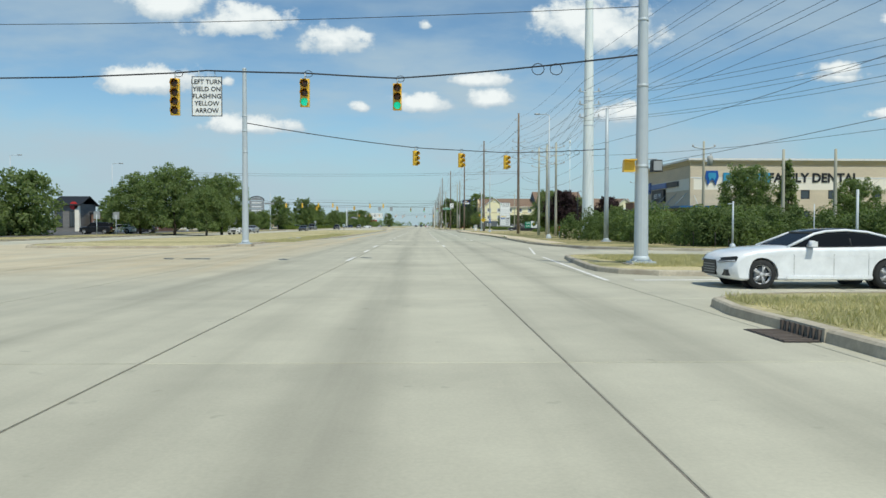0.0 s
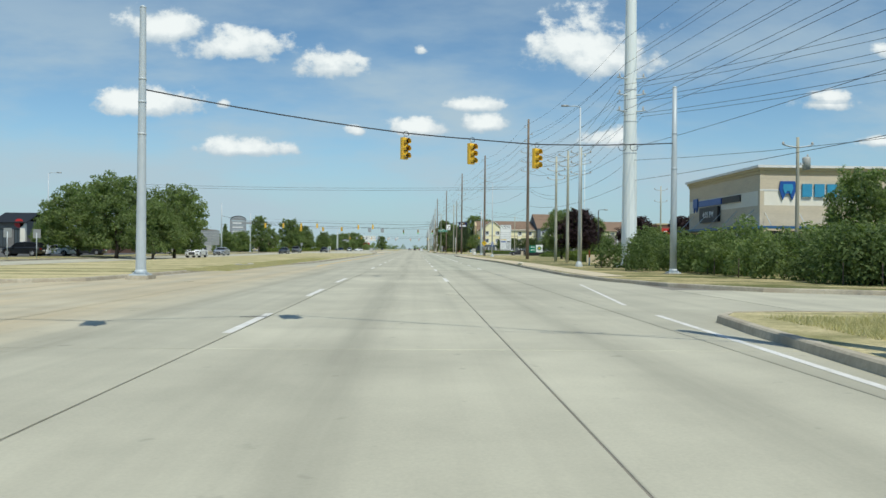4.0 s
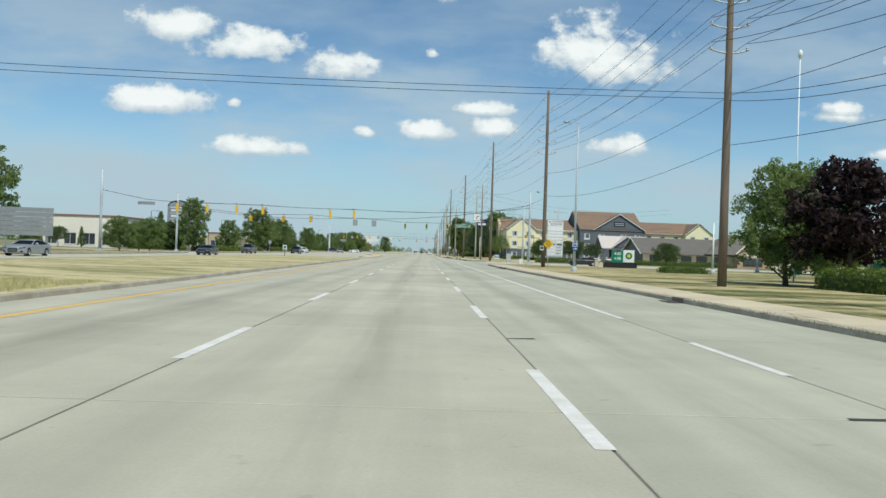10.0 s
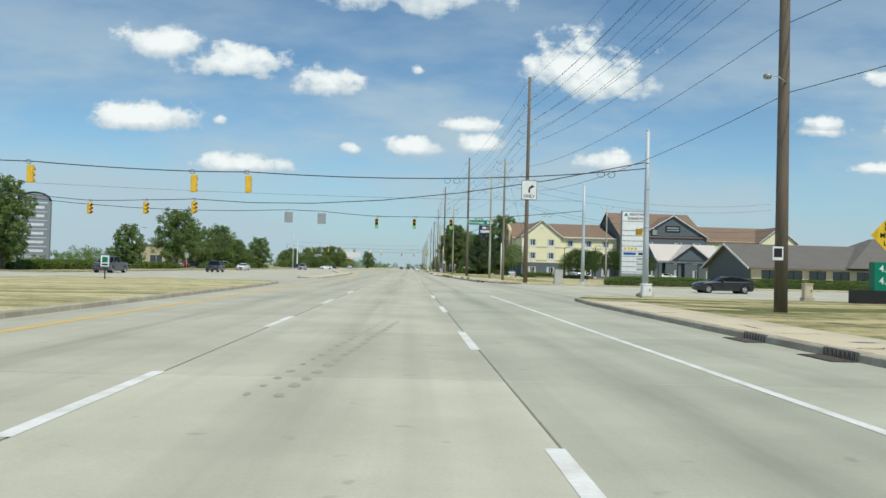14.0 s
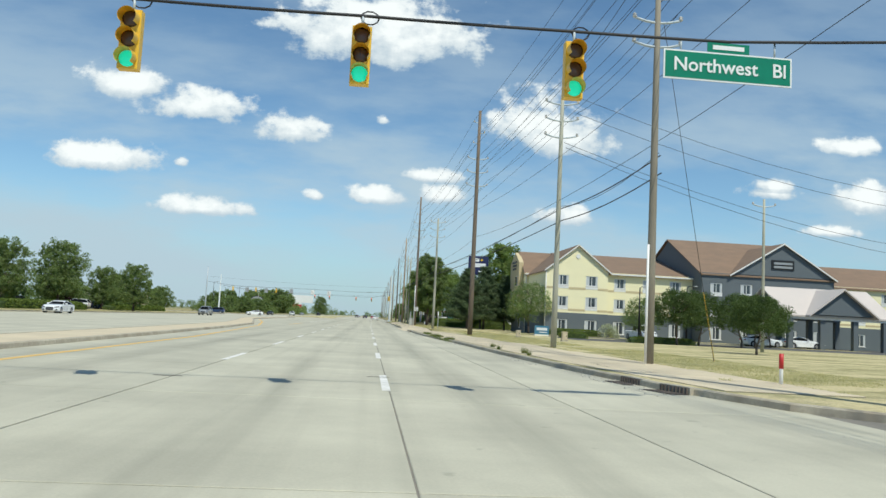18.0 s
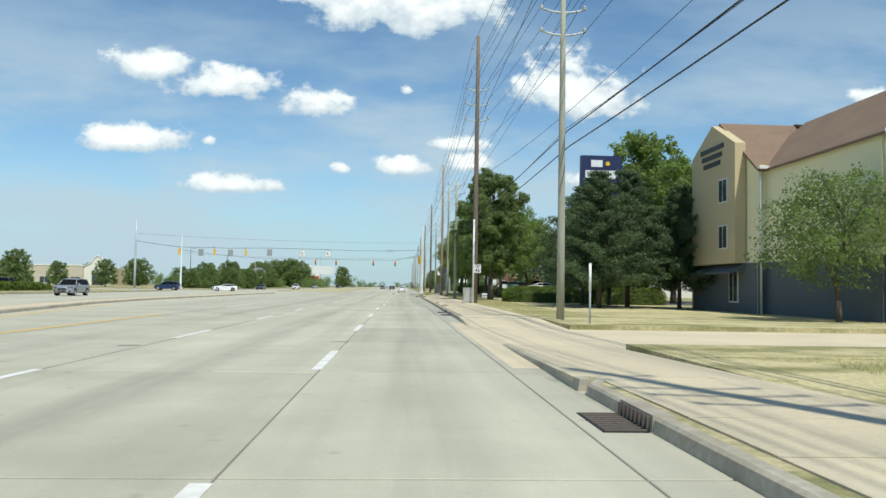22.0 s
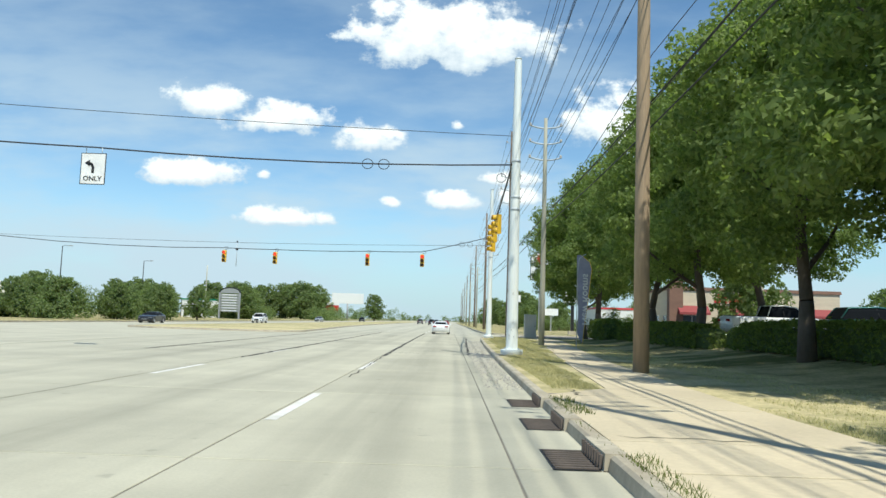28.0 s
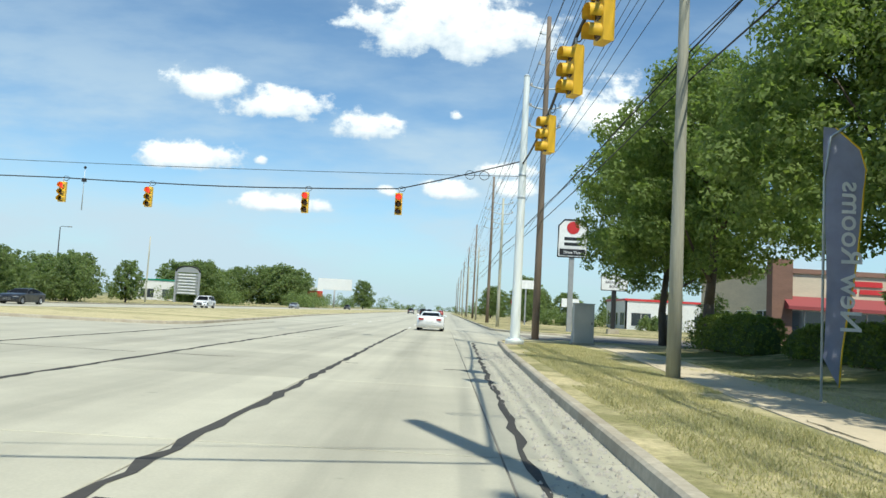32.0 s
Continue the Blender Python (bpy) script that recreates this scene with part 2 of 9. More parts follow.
def road_concrete(name, colour, spread=0.05):
    """Worn concrete with long tyre streaks, grain and stains."""
    m = bpy.data.materials.new(name)
    m.use_nodes = True
    n = Nodes(m.node_tree)
    place = n.add("ShaderNodeNewGeometry").outputs["Position"]
    grain = n.noise(place, 28.0, 5.0, 0.65)
    patch = n.noise(place, 0.3, 6.0, 0.65)
    streak = n.noise(n.vec("MULTIPLY", place, (1.1, 0.018, 1.0)).outputs[0], 1.0, 4.0, 0.55)
    c = Vector(colour)
    shade = n.ramp(grain, [(0.25, tuple(c * 0.82)), (0.75, tuple(c * 1.14))])
    shade = n.mix(0.5, shade, n.ramp(patch, [(0.34, tuple(c * 0.72)), (0.66, tuple(c * 1.2))]))
    shade = n.mix(n.ramp(streak, [(0.46, (0, 0, 0)), (0.7, (0.42, 0.42, 0.42))]), shade, (*(c * 0.62), 1))
    # oil dropped along the middle of each lane, and worn wheel tracks
    across = n.add("ShaderNodeSeparateXYZ", {0: place}).outputs[0]
    blot = n.noise(n.vec("MULTIPLY", place, (1.2, 0.07, 1.0)).outputs[0], 1.0, 5.0, 0.6)
    oil = None
    for middle in (-5.35, -0.75, 3.1):
        band = n.add("ShaderNodeMapRange", {0: n.math("ABSOLUTE", n.math("SUBTRACT", across, middle)), 1: 0.1, 2: 0.75, 3: 1.0, 4: 0.0}, interpolation_type="SMOOTHSTEP").outputs[0]
        oil = band if oil is None else n.math("MAXIMUM", oil, band)
    oil = n.math("MULTIPLY", oil, n.add("ShaderNodeMapRange", {0: blot, 1: 0.38, 2: 0.68, 3: 0.05, 4: 0.55}).outputs[0])
    shade = n.mix(oil, shade, (*(c * 0.5), 1))
    # lanes poured at other times: greyer towards the verge, sandier by the median
    axes = n.add("ShaderNodeSeparateXYZ", {0: place})

    def between(value, a, b, soft):
        up = n.add("ShaderNodeMapRange", {0: value, 1: a - soft, 2: a + soft, 3: 0.0, 4: 1.0}, interpolation_type="SMOOTHSTEP").outputs[0]
        down = n.add("ShaderNodeMapRange", {0: value, 1: b - soft, 2: b + soft, 3: 1.0, 4: 0.0}, interpolation_type="SMOOTHSTEP").outputs[0]
        return n.math("MULTIPLY", up, down)

    grey_pour = n.math("MULTIPLY", between(axes.outputs[0], 1.5, 9.0, 0.03), between(axes.outputs[1], 70.0, 196.0, 6.0))
    shade = n.mix(n.math("MULTIPLY", grey_pour, 0.85), shade, n.mix(1.0, shade, (0.92, 0.95, 0.95, 1), "MULTIPLY"))
    sandy = n.math("MULTIPLY", between(axes.outputs[0], -30.0, -6.2, 1.4), between(axes.outputs[1], 22.0, 78.0, 6.0))
    shade = n.mix(n.math("MULTIPLY", sandy, n.ramp(blot, [(0.3, (0.3, 0.3, 0.3)), (0.6, (1, 1, 1))])), shade, n.mix(1.0, shade, (1.12, 1.0, 0.86, 1), "MULTIPLY"))
    spots = n.noise(place, 2.3, 3.0, 0.5)
    shade = n.mix(n.add("ShaderNodeMapRange", {0: spots, 1: 0.68, 2: 0.74, 3: 0.0, 4: 0.4}).outputs[0], shade, (*(c * 0.45), 1))
    one = n.add("ShaderNodeObjectInfo").outputs["Random"]
    shade = n.mix(1.0, shade, n.ramp(one, [(0.0, (1 - spread,) * 3), (1.0, (1 + spread,) * 3)]), "MULTIPLY")
    shader = n.add("ShaderNodeBsdfPrincipled", {"Base Color": shade, "Roughness": 0.82,
                   "Normal": n.add("ShaderNodeBump", {"Strength": 0.3, "Distance": 0.01, "Height": grain}).outputs[0]})
    n.add("ShaderNodeOutputMaterial", {0: shader.outputs[0]})
    return m


def turf(name, green, dry, mix=0.5):
    """Mown summer grass: drawn-out dry and green bands, patches and blades."""
    m = bpy.data.materials.new(name)
    m.use_nodes = True
    n = Nodes(m.node_tree)
    place = n.add("ShaderNodeNewGeometry").outputs["Position"]
    drift = n.noise(place, 0.06, 2.0, 0.5)
    bent = n.vec("ADD", n.vec("MULTIPLY", place, (0.045, 0.4, 0.4)).outputs[0], n.vec("MULTIPLY", n.add("ShaderNodeCombineXYZ", {0: drift, 1: drift, 2: 0.0}).outputs[0], (2.0, 4.5, 0.0)).outputs[0]).outputs[0]
    band = n.noise(bent, 1.0, 4.0, 0.55)
    patch = n.noise(place, 0.9, 5.0, 0.65)
    grain = n.noise(place, 9.0, 5.0, 0.7)
    sums = n.math("MULTIPLY_ADD", band, 1.0, n.math("MULTIPLY", patch, 0.55))
    factor = n.add("ShaderNodeMapRange", {0: sums, 1: 0.66 + 0.3 * (0.5 - mix), 2: 0.86 + 0.3 * (0.5 - mix), 3: 0.0, 4: 1.0}).outputs[0]
    shade = n.mix(factor, (*green, 1), (*dry, 1))
    shade = n.mix(1.0, shade, n.ramp(grain, [(0.25, (0.6, 0.6, 0.6)), (0.75, (1.25, 1.25, 1.25))]), "MULTIPLY")
    shader = n.add("ShaderNodeBsdfPrincipled", {"Base Color": shade, "Roughness": 0.95, "Specular IOR Level": 0.1,
                   "Normal": n.add("ShaderNodeBump", {"Strength": 0.8, "Distance": 0.05, "Height": grain}).outputs[0]})
    n.add("ShaderNodeOutputMaterial", {0: shader.outputs[0]})
    return m


def glass(name, colour=(0.02, 0.025, 0.03), rough=0.05, shine=0.7, ior=1.5):
    m = bpy.data.materials.new(name)
    m.use_nodes = True
    n = Nodes(m.node_tree)
    shader = n.add("ShaderNodeBsdfPrincipled", {"Base Color": (*colour, 1), "Roughness": rough, "IOR": ior, "Specular IOR Level": shine, "Coat Weight": shine * 0.5 if shine > 0.3 else 0.0, "Coat Roughness": 0.03})
    n.add("ShaderNodeOutputMaterial", {0: shader.outputs[0]})
    return m


def weathered_wood(name, colour, spread=0.12):
    return surface(name, colour, 0.85, 0.3, 9.0, 0.8, 0.5, stretch=(3.0, 3.0, 0.25), spread=spread, local=True)


CONCRETE = road_concrete("road concrete", (0.492, 0.466, 0.362), 0.07)
OLD_CONCRETE = surface("old walk concrete", (0.59, 0.5, 0.35), 0.88, 0.18, 14.0, 0.5, 0.35, spread=0.06)
CURB = surface("curb concrete", (0.47, 0.42, 0.325), 0.9, 0.25, 9.0, 0.9, 0.4, tint=(0.35, 0.3, 0.225))
JOINT = surface("joint filler", (0.23, 0.21, 0.175), 0.9)
TAR = surface("crack sealer", (0.06, 0.056, 0.05), 0.92, 0.3, 12.0)
ASPHALT = surface("asphalt", (0.1, 0.098, 0.094), 0.9, 0.25, 30.0, 0.4, 0.35)
DRY_GRASS = turf("dry lawn", (0.29, 0.275, 0.13), (0.6, 0.52, 0.3), 0.58)
LAWN = turf("lawn", (0.16, 0.17, 0.065), (0.55, 0.46, 0.25), 0.46)
SOIL = surface("far ground", (0.26, 0.24, 0.11), 0.95, 0.3, 0.8, 0.02, 0.2, tint=(0.17, 0.19, 0.08))
WHITE_LINE = surface("white road paint", (0.78, 0.76, 0.72), 0.7, 0.1, 18.0, 2.2, 0.2, tint=(0.62, 0.6, 0.54))
YELLOW_LINE = surface("yellow road paint", (0.7, 0.46, 0.14), 0.7, 0.15, 18.0, 2.0, 0.2)
WOOD_BROWN = weathered_wood("brown pole wood", (0.185, 0.142, 0.105))
WOOD_GREY = weathered_wood("grey pole wood", (0.43, 0.42, 0.335))
WOOD_DIM = weathered_wood("dim grey pole wood", (0.26, 0.23, 0.18))
WOOD_TAN = weathered_wood("tan pole wood", (0.38, 0.28, 0.185))
GALVANISED = surface("galvanised steel", (0.49, 0.54, 0.57), 0.55, 0.08, 4.0, 0.5, 0.05, metal=0.1)
WHITE_STEEL = surface("pale steel pole", (0.82, 0.86, 0.84), 0.5, 0.04, 2.0, 0.4, 0.05, metal=0.05)
CABLE = plain("black cable", (0.018, 0.018, 0.02), 0.6)
PORCELAIN = plain("grey insulator", (0.52, 0.5, 0.47), 0.25)
SIGNAL_YELLOW = plain("signal yellow", (0.82, 0.5, 0.04), 0.4)
SIGNAL_BLACK = plain("signal black", (0.02, 0.02, 0.02), 0.5)
LENS_DARK = plain("unlit lens", (0.09, 0.06, 0.05), 0.25)
LENS_GREEN = lit("lit green lens", (0.03, 0.62, 0.4), 0.75)
LENS_RED = lit("lit red lens", (0.85, 0.05, 0.04), 0.9)
SIGN_WHITE = plain("white sign face", (0.82, 0.82, 0.8), 0.45)
SIGN_GREY = plain("grey sign back", (0.36, 0.37, 0.37), 0.5, 0.3)
SIGN_GREEN = plain("green sign face", (0.0, 0.2, 0.11), 0.4)
SIGN_BLUE = plain("blue sign face", (0.015, 0.09, 0.35), 0.4)
SIGN_YELLOW = plain("yellow sign face", (0.85, 0.55, 0.02), 0.4)
SIGN_RED = plain("red sign face", (0.55, 0.03, 0.03), 0.45)
BLACK = plain("black paint", (0.015, 0.015, 0.016), 0.5)
NAVY = plain("navy sign face", (0.02, 0.025, 0.09), 0.4)
ORANGE = plain("orange plastic", (0.75, 0.16, 0.02), 0.5)
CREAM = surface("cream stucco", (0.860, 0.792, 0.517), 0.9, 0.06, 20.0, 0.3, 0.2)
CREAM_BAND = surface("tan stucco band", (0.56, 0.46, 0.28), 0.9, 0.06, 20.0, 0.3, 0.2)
SLATE = surface("slate blue siding", (0.118, 0.138, 0.152), 0.8, 0.12, 10.0, 0.5, 0.2)
SHINGLE = surface("brown roof shingle", (0.23, 0.155, 0.105), 0.92, 0.25, 5.0, 0.5, 0.5, stretch=(1, 1, 3))
GREY_SHINGLE = surface("grey roof shingle", (0.15, 0.135, 0.12), 0.92, 0.25, 5.0, 0.5, 0.5, stretch=(1, 1, 3))
TRIM_WHITE = plain("white trim", (0.78, 0.77, 0.74), 0.5)
WINDOW = glass("window glass", (0.045, 0.055, 0.065))
CURTAIN = surface("pale curtain", (0.5, 0.52, 0.53), 0.9, 0.12, 5.0, 1.0, 0.0, stretch=(6, 6, 0.2))
TAN_BRICK = surface("tan split stone", (0.62, 0.53, 0.395), 0.9, 0.16, 3.0, 0.4, 0.4, stretch=(1, 1, 4))
CREAM_STONE = surface("cream stone", (0.82, 0.77, 0.66), 0.9, 0.08, 8.0, 0.4, 0.2)
RED_BRICK = surface("brown brick", (0.22, 0.125, 0.09), 0.9, 0.25, 6.0, 0.5, 0.4, stretch=(1, 1, 3))
GREY_STONE = surface("grey stacked stone", (0.2, 0.19, 0.18), 0.9, 0.3, 5.0, 0.6, 0.5, stretch=(1, 1, 3))
SIDING = surface("pale vinyl siding", (0.68, 0.675, 0.64), 0.7, 0.06, 12.0, 0.3, 0.2, stretch=(0.2, 0.2, 6))
BARK = surface("bark", (0.12, 0.095, 0.075), 0.95, 0.35, 14.0, 1.2, 0.8, stretch=(1, 1, 0.3))
LEAF_MID = foliage("mid green leaves", (0.12, 0.165, 0.075), (0.3, 0.365, 0.16), 0.55)
LEAF_BRIGHT = foliage("bright green leaves", (0.12, 0.17, 0.06), (0.325, 0.4, 0.145), 0.52)
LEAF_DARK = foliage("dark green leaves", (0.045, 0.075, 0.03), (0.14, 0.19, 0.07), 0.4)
LEAF_SHRUB = foliage("shrub leaves", (0.065, 0.1, 0.04), (0.2, 0.26, 0.1), 0.42)
LEAF_PURPLE = foliage("purple leaves", (0.02, 0.016, 0.018), (0.075, 0.045, 0.05), 0.3)
NEEDLES = foliage("spruce needles", (0.052, 0.082, 0.045), (0.165, 0.22, 0.115), 0.35)
BLOSSOM = foliage("pale blossom and leaves", (0.12, 0.17, 0.07), (0.72, 0.7, 0.55), 0.35)
HEDGE = foliage("hedge leaves", (0.075, 0.115, 0.03), (0.25, 0.31, 0.08), 0.42)
BLADES = foliage("grass blades", (0.36, 0.335, 0.18), (0.68, 0.61, 0.37), 0.35)
WEEDS = foliage("weeds", (0.08, 0.11, 0.03), (0.22, 0.25, 0.08), 0.35)
RUBBER = surface("tyre rubber", (0.02, 0.02, 0.02), 0.85, 0.2, 20.0)
ALLOY = plain("alloy rim", (0.6, 0.6, 0.61), 0.35, 0.35)
CAR_GLASS = glass("car glass", (0.012, 0.014, 0.017), 0.06, 0.08, 1.22)
LAMP_CLEAR = plain("head lamp", (0.6, 0.62, 0.65), 0.12, 0.3)
LAMP_RED = plain("tail lamp", (0.32, 0.01, 0.012), 0.2)
IRON = surface("rusty iron", (0.13, 0.105, 0.088), 0.85, 0.35, 20.0)
STONE = surface("broken concrete", (0.45, 0.42, 0.37), 0.95, 0.25, 7.0, 1.0, 0.6)
AWNING = surface("dark red awning", (0.28, 0.06, 0.06), 0.85, 0.15, 8.0)
DARK_BOARD = surface("dark stained boards", (0.022, 0.021, 0.02), 0.85, 0.25, 8.0, 0.5, 0.3, stretch=(3, 3, 0.3))
BLUE_TRIM = plain("blue canopy", (0.03, 0.13, 0.3), 0.4)


# ---- building blocks ----
class MB:
    """Gathers vertices and faces of one mesh."""

    def __init__(self):
        self.v, self.f, self.s = [], [], []

    def face(self, points, smooth=False):
        k = len(self.v)
        self.v += [tuple(p) for p in points]
        self.f.append(tuple(range(k, k + len(points))))
        self.s.append(smooth)
        return self

    def box(self, x0, y0, z0, x1, y1, z1, taper=0.0):
        k, t = len(self.v), taper
        self.v += [(x0, y0, z0), (x1, y0, z0), (x1, y1, z0), (x0, y1, z0),
                   (x0 + t, y0 + t, z1), (x1 - t, y0 + t, z1), (x1 - t, y1 - t, z1), (x0 + t, y1 - t, z1)]
        for q in ((3, 2, 1, 0), (4, 5, 6, 7), (0, 1, 5, 4), (1, 2, 6, 5), (2, 3, 7, 6), (3, 0, 4, 7)):
            self.f.append(tuple(k + i for i in q))
            self.s.append(False)
        return self

    def loft(self, rings, smooth=True, caps=True, closed=True):
        """Rings of equal length, joined one to the next."""
        k, n = len(self.v), len(rings[0])
        for ring in rings:
            self.v += [tuple(p) for p in ring]
        for a in range(len(rings) - 1):
            for b in range(n if closed else n - 1):
                c = (b + 1) % n
                self.f.append((k + a * n + b, k + a * n + c, k + (a + 1) * n + c, k + (a + 1) * n + b))
                self.s.append(smooth)
        if caps:
            self.f.append(tuple(k + i for i in reversed(range(n))))
            self.f.append(tuple(k + (len(rings) - 1) * n + i for i in range(n)))
            self.s += [False, False]
        return self

    def rod(self, p0, p1, r0, r1=None, n=8, caps=True):
        p0, p1 = Vector(p0), Vector(p1)
        r1 = r0 if r1 is None else r1
        turn = (p1 - p0).to_track_quat("Z", "Y").to_matrix()
        ring = [turn @ Vector((math.cos(2 * math.pi * i / n), math.sin(2 * math.pi * i / n), 0)) for i in range(n)]
        return self.loft([[p0 + r0 * q for q in ring], [p1 + r1 * q for q in ring]], True, caps)

    def lathe(self, profile, n=12, at=(0, 0, 0), axis="z", caps=True):
        rings = []
        for r, h in profile:
            ring = []
            for i in range(n):
                a = 2 * math.pi * i / n
                c, s = r * math.cos(a), r * math.sin(a)
                p = (c, s, h) if axis == "z" else (c, h, s) if axis == "y" else (h, c, s)
                ring.append(Vector(at) + Vector(p))
            rings.append(ring if axis != "y" else ring[::-1])
        return self.loft(rings, True, caps)

    def tube(self, points, r, n=4):
        points = [Vector(p) for p in points]
        rings = []
        for i, p in enumerate(points):
            along = points[min(i + 1, len(points) - 1)] - points[max(i - 1, 0)]
            turn = along.to_track_quat("Z", "Y").to_matrix()
            rings.append([p + turn @ Vector((r * math.cos(2 * math.pi * j / n), r * math.sin(2 * math.pi * j / n), 0)) for j in range(n)])
        return self.loft(rings)

    def prism(self, outline, z0, z1, inset=0.0):
        """A flat outline (counter-clockwise) raised from z0 to z1."""
        top = shrink(outline, inset) if inset else outline
        return self.loft([[(x, y, z0) for x, y in outline], [(x, y, z1) for x, y in top]], False)

    def mesh(self, name):
        me = bpy.data.meshes.new(name)
        me.from_pydata(self.v, [], self.f)
        me.polygons.foreach_set("use_smooth", self.s)
        me.update()
        return me


def shrink(outline, d):
    """The outline moved inward by d."""
    out, n = [], len(outline)
    for i in range(n):
        a, b, c = Vector(outline[i - 1]), Vector(outline[i]), Vector(outline[(i + 1) % n])
        e, g = (b - a).normalized(), (c - b).normalized()
        m = Vector((-e.y, e.x)) + Vector((-g.y, g.x))
        m = m / max(m.length_squared / 2, 0.3)
        out.append(tuple(b + d * m))
    return out


def part(name, mb, material, parent, label="", at=None):
    ob = new(name, mb if isinstance(mb, bpy.types.Mesh) else mb.mesh(name))
    if material and not ob.data.materials:
        ob.data.materials.append(material)
    ob.parent = parent
    if at is not None:
        ob.matrix_basis = at if isinstance(at, Matrix) else Matrix.Translation(at)
    if label:
        ob["label"] = label
    return ob


def thing(name, label, category, at=(0, 0, 0), turn=0.0, group="", kind=""):
    ob = new(name)
    ob.empty_display_size = 0.2
    ob.matrix_basis = at if isinstance(at, Matrix) else pose(*at, 0, 0, turn)
    return tagged(ob, label, category, group, kind)


def solid(name, mb, material, label, category, at=(0, 0, 0), turn=0.0, group="", kind=""):
    ob = new(name, mb if isinstance(mb, bpy.types.Mesh) else mb.mesh(name))
    ob.data.materials.append(material)
    ob.matrix_basis = at if isinstance(at, Matrix) else pose(*at, 0, 0, turn)
    return tagged(ob, label, category, group, kind)


def words(name, text, size, material, parent, at, label="", stretch=1.0, mirror=False, align="CENTER", bold=0.012):
    """Lettering that stands upright and faces -y, at a place of its parent."""
    curve = bpy.data.curves.new(name, "FONT")
    curve.body, curve.size, curve.align_x, curve.align_y, curve.extrude, curve.resolution_u, curve.offset = text, size, align, "CENTER", 0.004, 3, bold * size
    ob = bpy.data.objects.new(name, curve)
    me = bpy.data.meshes.new_from_object(ob)
    bpy.data.objects.remove(ob)
    m = Matrix.Translation(at) @ Matrix.Rotation(radians(90), 4, "X") @ Matrix.Diagonal((-stretch if mirror else stretch, 1, 1, 1))
    return part(name, me, material, parent, label, m)

# ---- ground, road, verges ----
def flat_sheet(name, x0, y0, x1, y1, z, material, label, category, kind="structure"):
    return solid(name, MB().face([(x0, y0, z), (x1, y0, z), (x1, y1, z), (x0, y1, z)]), material, label, category, kind=kind)


ground = flat_sheet("ground", -3500, -1500, 3500, 4500, -0.06, SOIL, "dry summer grassland reaching the horizon", "ground")
road = solid("road", MB().box(-36, -60, -0.05, 13.5, 1400, -0.012), JOINT, "wide pale concrete divided highway with jointed slabs", "road", kind="structure")
part("carriageway", MB().box(-36, -60, -0.03, -13.05, 1400, 0.0), CONCRETE, road, "opposing concrete lanes")
part("carriageway", MB().box(-13, 470, -0.03, 13.4, 1400, 0.0), CONCRETE, road)
part("side_street", MB().box(9.6, 12, -0.03, 60, 46, -0.004), CONCRETE, road, "concrete side street")
part("side_street", MB().box(9.6, 186, -0.03, 90, 223, -0.004), CONCRETE, road, "concrete side street")
part("side_street", MB().box(-120, 204, -0.03, -36, 224, -0.004), CONCRETE, road, "concrete side street")
part("side_street", MB().box(-120, 416, -0.03, -36, 449, -0.004), CONCRETE, road, "concrete side street")


def raised(name, outline, top, label, category, z=0.14, curb=0.2, height=0.16, grass_label=""):
    """A raised verge: a kerb round its outline with the planted top inside."""
    inner = shrink(outline, curb)
    n = len(outline)
    mb = MB()
    rings = [[(x, y, -0.03) for x, y in outline], [(x, y, height - 0.03) for x, y in shrink(outline, 0.025)],
             [(x, y, height) for x, y in shrink(outline, 0.06)], [(x, y, height) for x, y in inner], [(x, y, 0.0) for x, y in inner]]
    mb.loft(rings, False, False)
    kerb = solid(name, mb, CURB, label, category, kind="structure")
    part("lawn", MB().face([(x, y, z) for x, y in inner]), top, kerb, grass_label)
    return kerb


V1 = [(60, 15.0), (9, 14.9), (7.0, 14.75), (5.8, 14.35), (5.15, 13.6), (4.92, 12.2), (4.95, 10.0), (4.98, -60)]
raised("verge_near", [(60, -60)] + V1[0:1] + V1[1:], DRY_GRASS, "dry grass corner behind a concrete kerb", "verge", grass_label="dry grass")
raised("verge_island", [(30, 21.4), (30, 34.6), (8.0, 34.6), (6.75, 34.3), (6.2, 33.4), (5.9, 31.0), (5.65, 28.0), (5.45, 25.5), (5.47, 24.0), (5.85, 22.8), (6.8, 21.9), (8.6, 21.5), (11, 21.4)], DRY_GRASS,
       "traffic island of dry grass with a concrete kerb", "verge", grass_label="dry weedy grass")
V2 = [(60, 43), (16, 43.4), (12.5, 45), (10.2, 48.5), (8.9, 53.5), (8.35, 60), (8.5, 72), (8.75, 85), (8.9, 98), (8.6, 118), (8.3, 132), (8.05, 147), (7.95, 165), (8.0, 178), (8.35, 182.5), (9.2, 185), (11, 186.2), (16, 186.7), (60, 187)]
verge_mid = raised("verge_mid", V2[::-1], LAWN, "grass verge with a weathered concrete kerb", "verge", grass_label="patchy mown grass")
V3 = [(60, 221), (22, 221.2), (15.5, 221.8), (11.6, 223.2), (9.3, 226), (8.2, 230), (7.55, 237), (7.0, 246), (6.6, 258), (5.9, 270), (5.5, 280), (5.4, 292.6), (5.7, 293.4), (8.35, 293.6), (8.45, 299.7), (60, 300)]
verge_inn = raised("verge_inn", V3[::-1], DRY_GRASS, "sunburnt grass verge behind a concrete kerb", "verge", grass_label="sunburnt lawn")
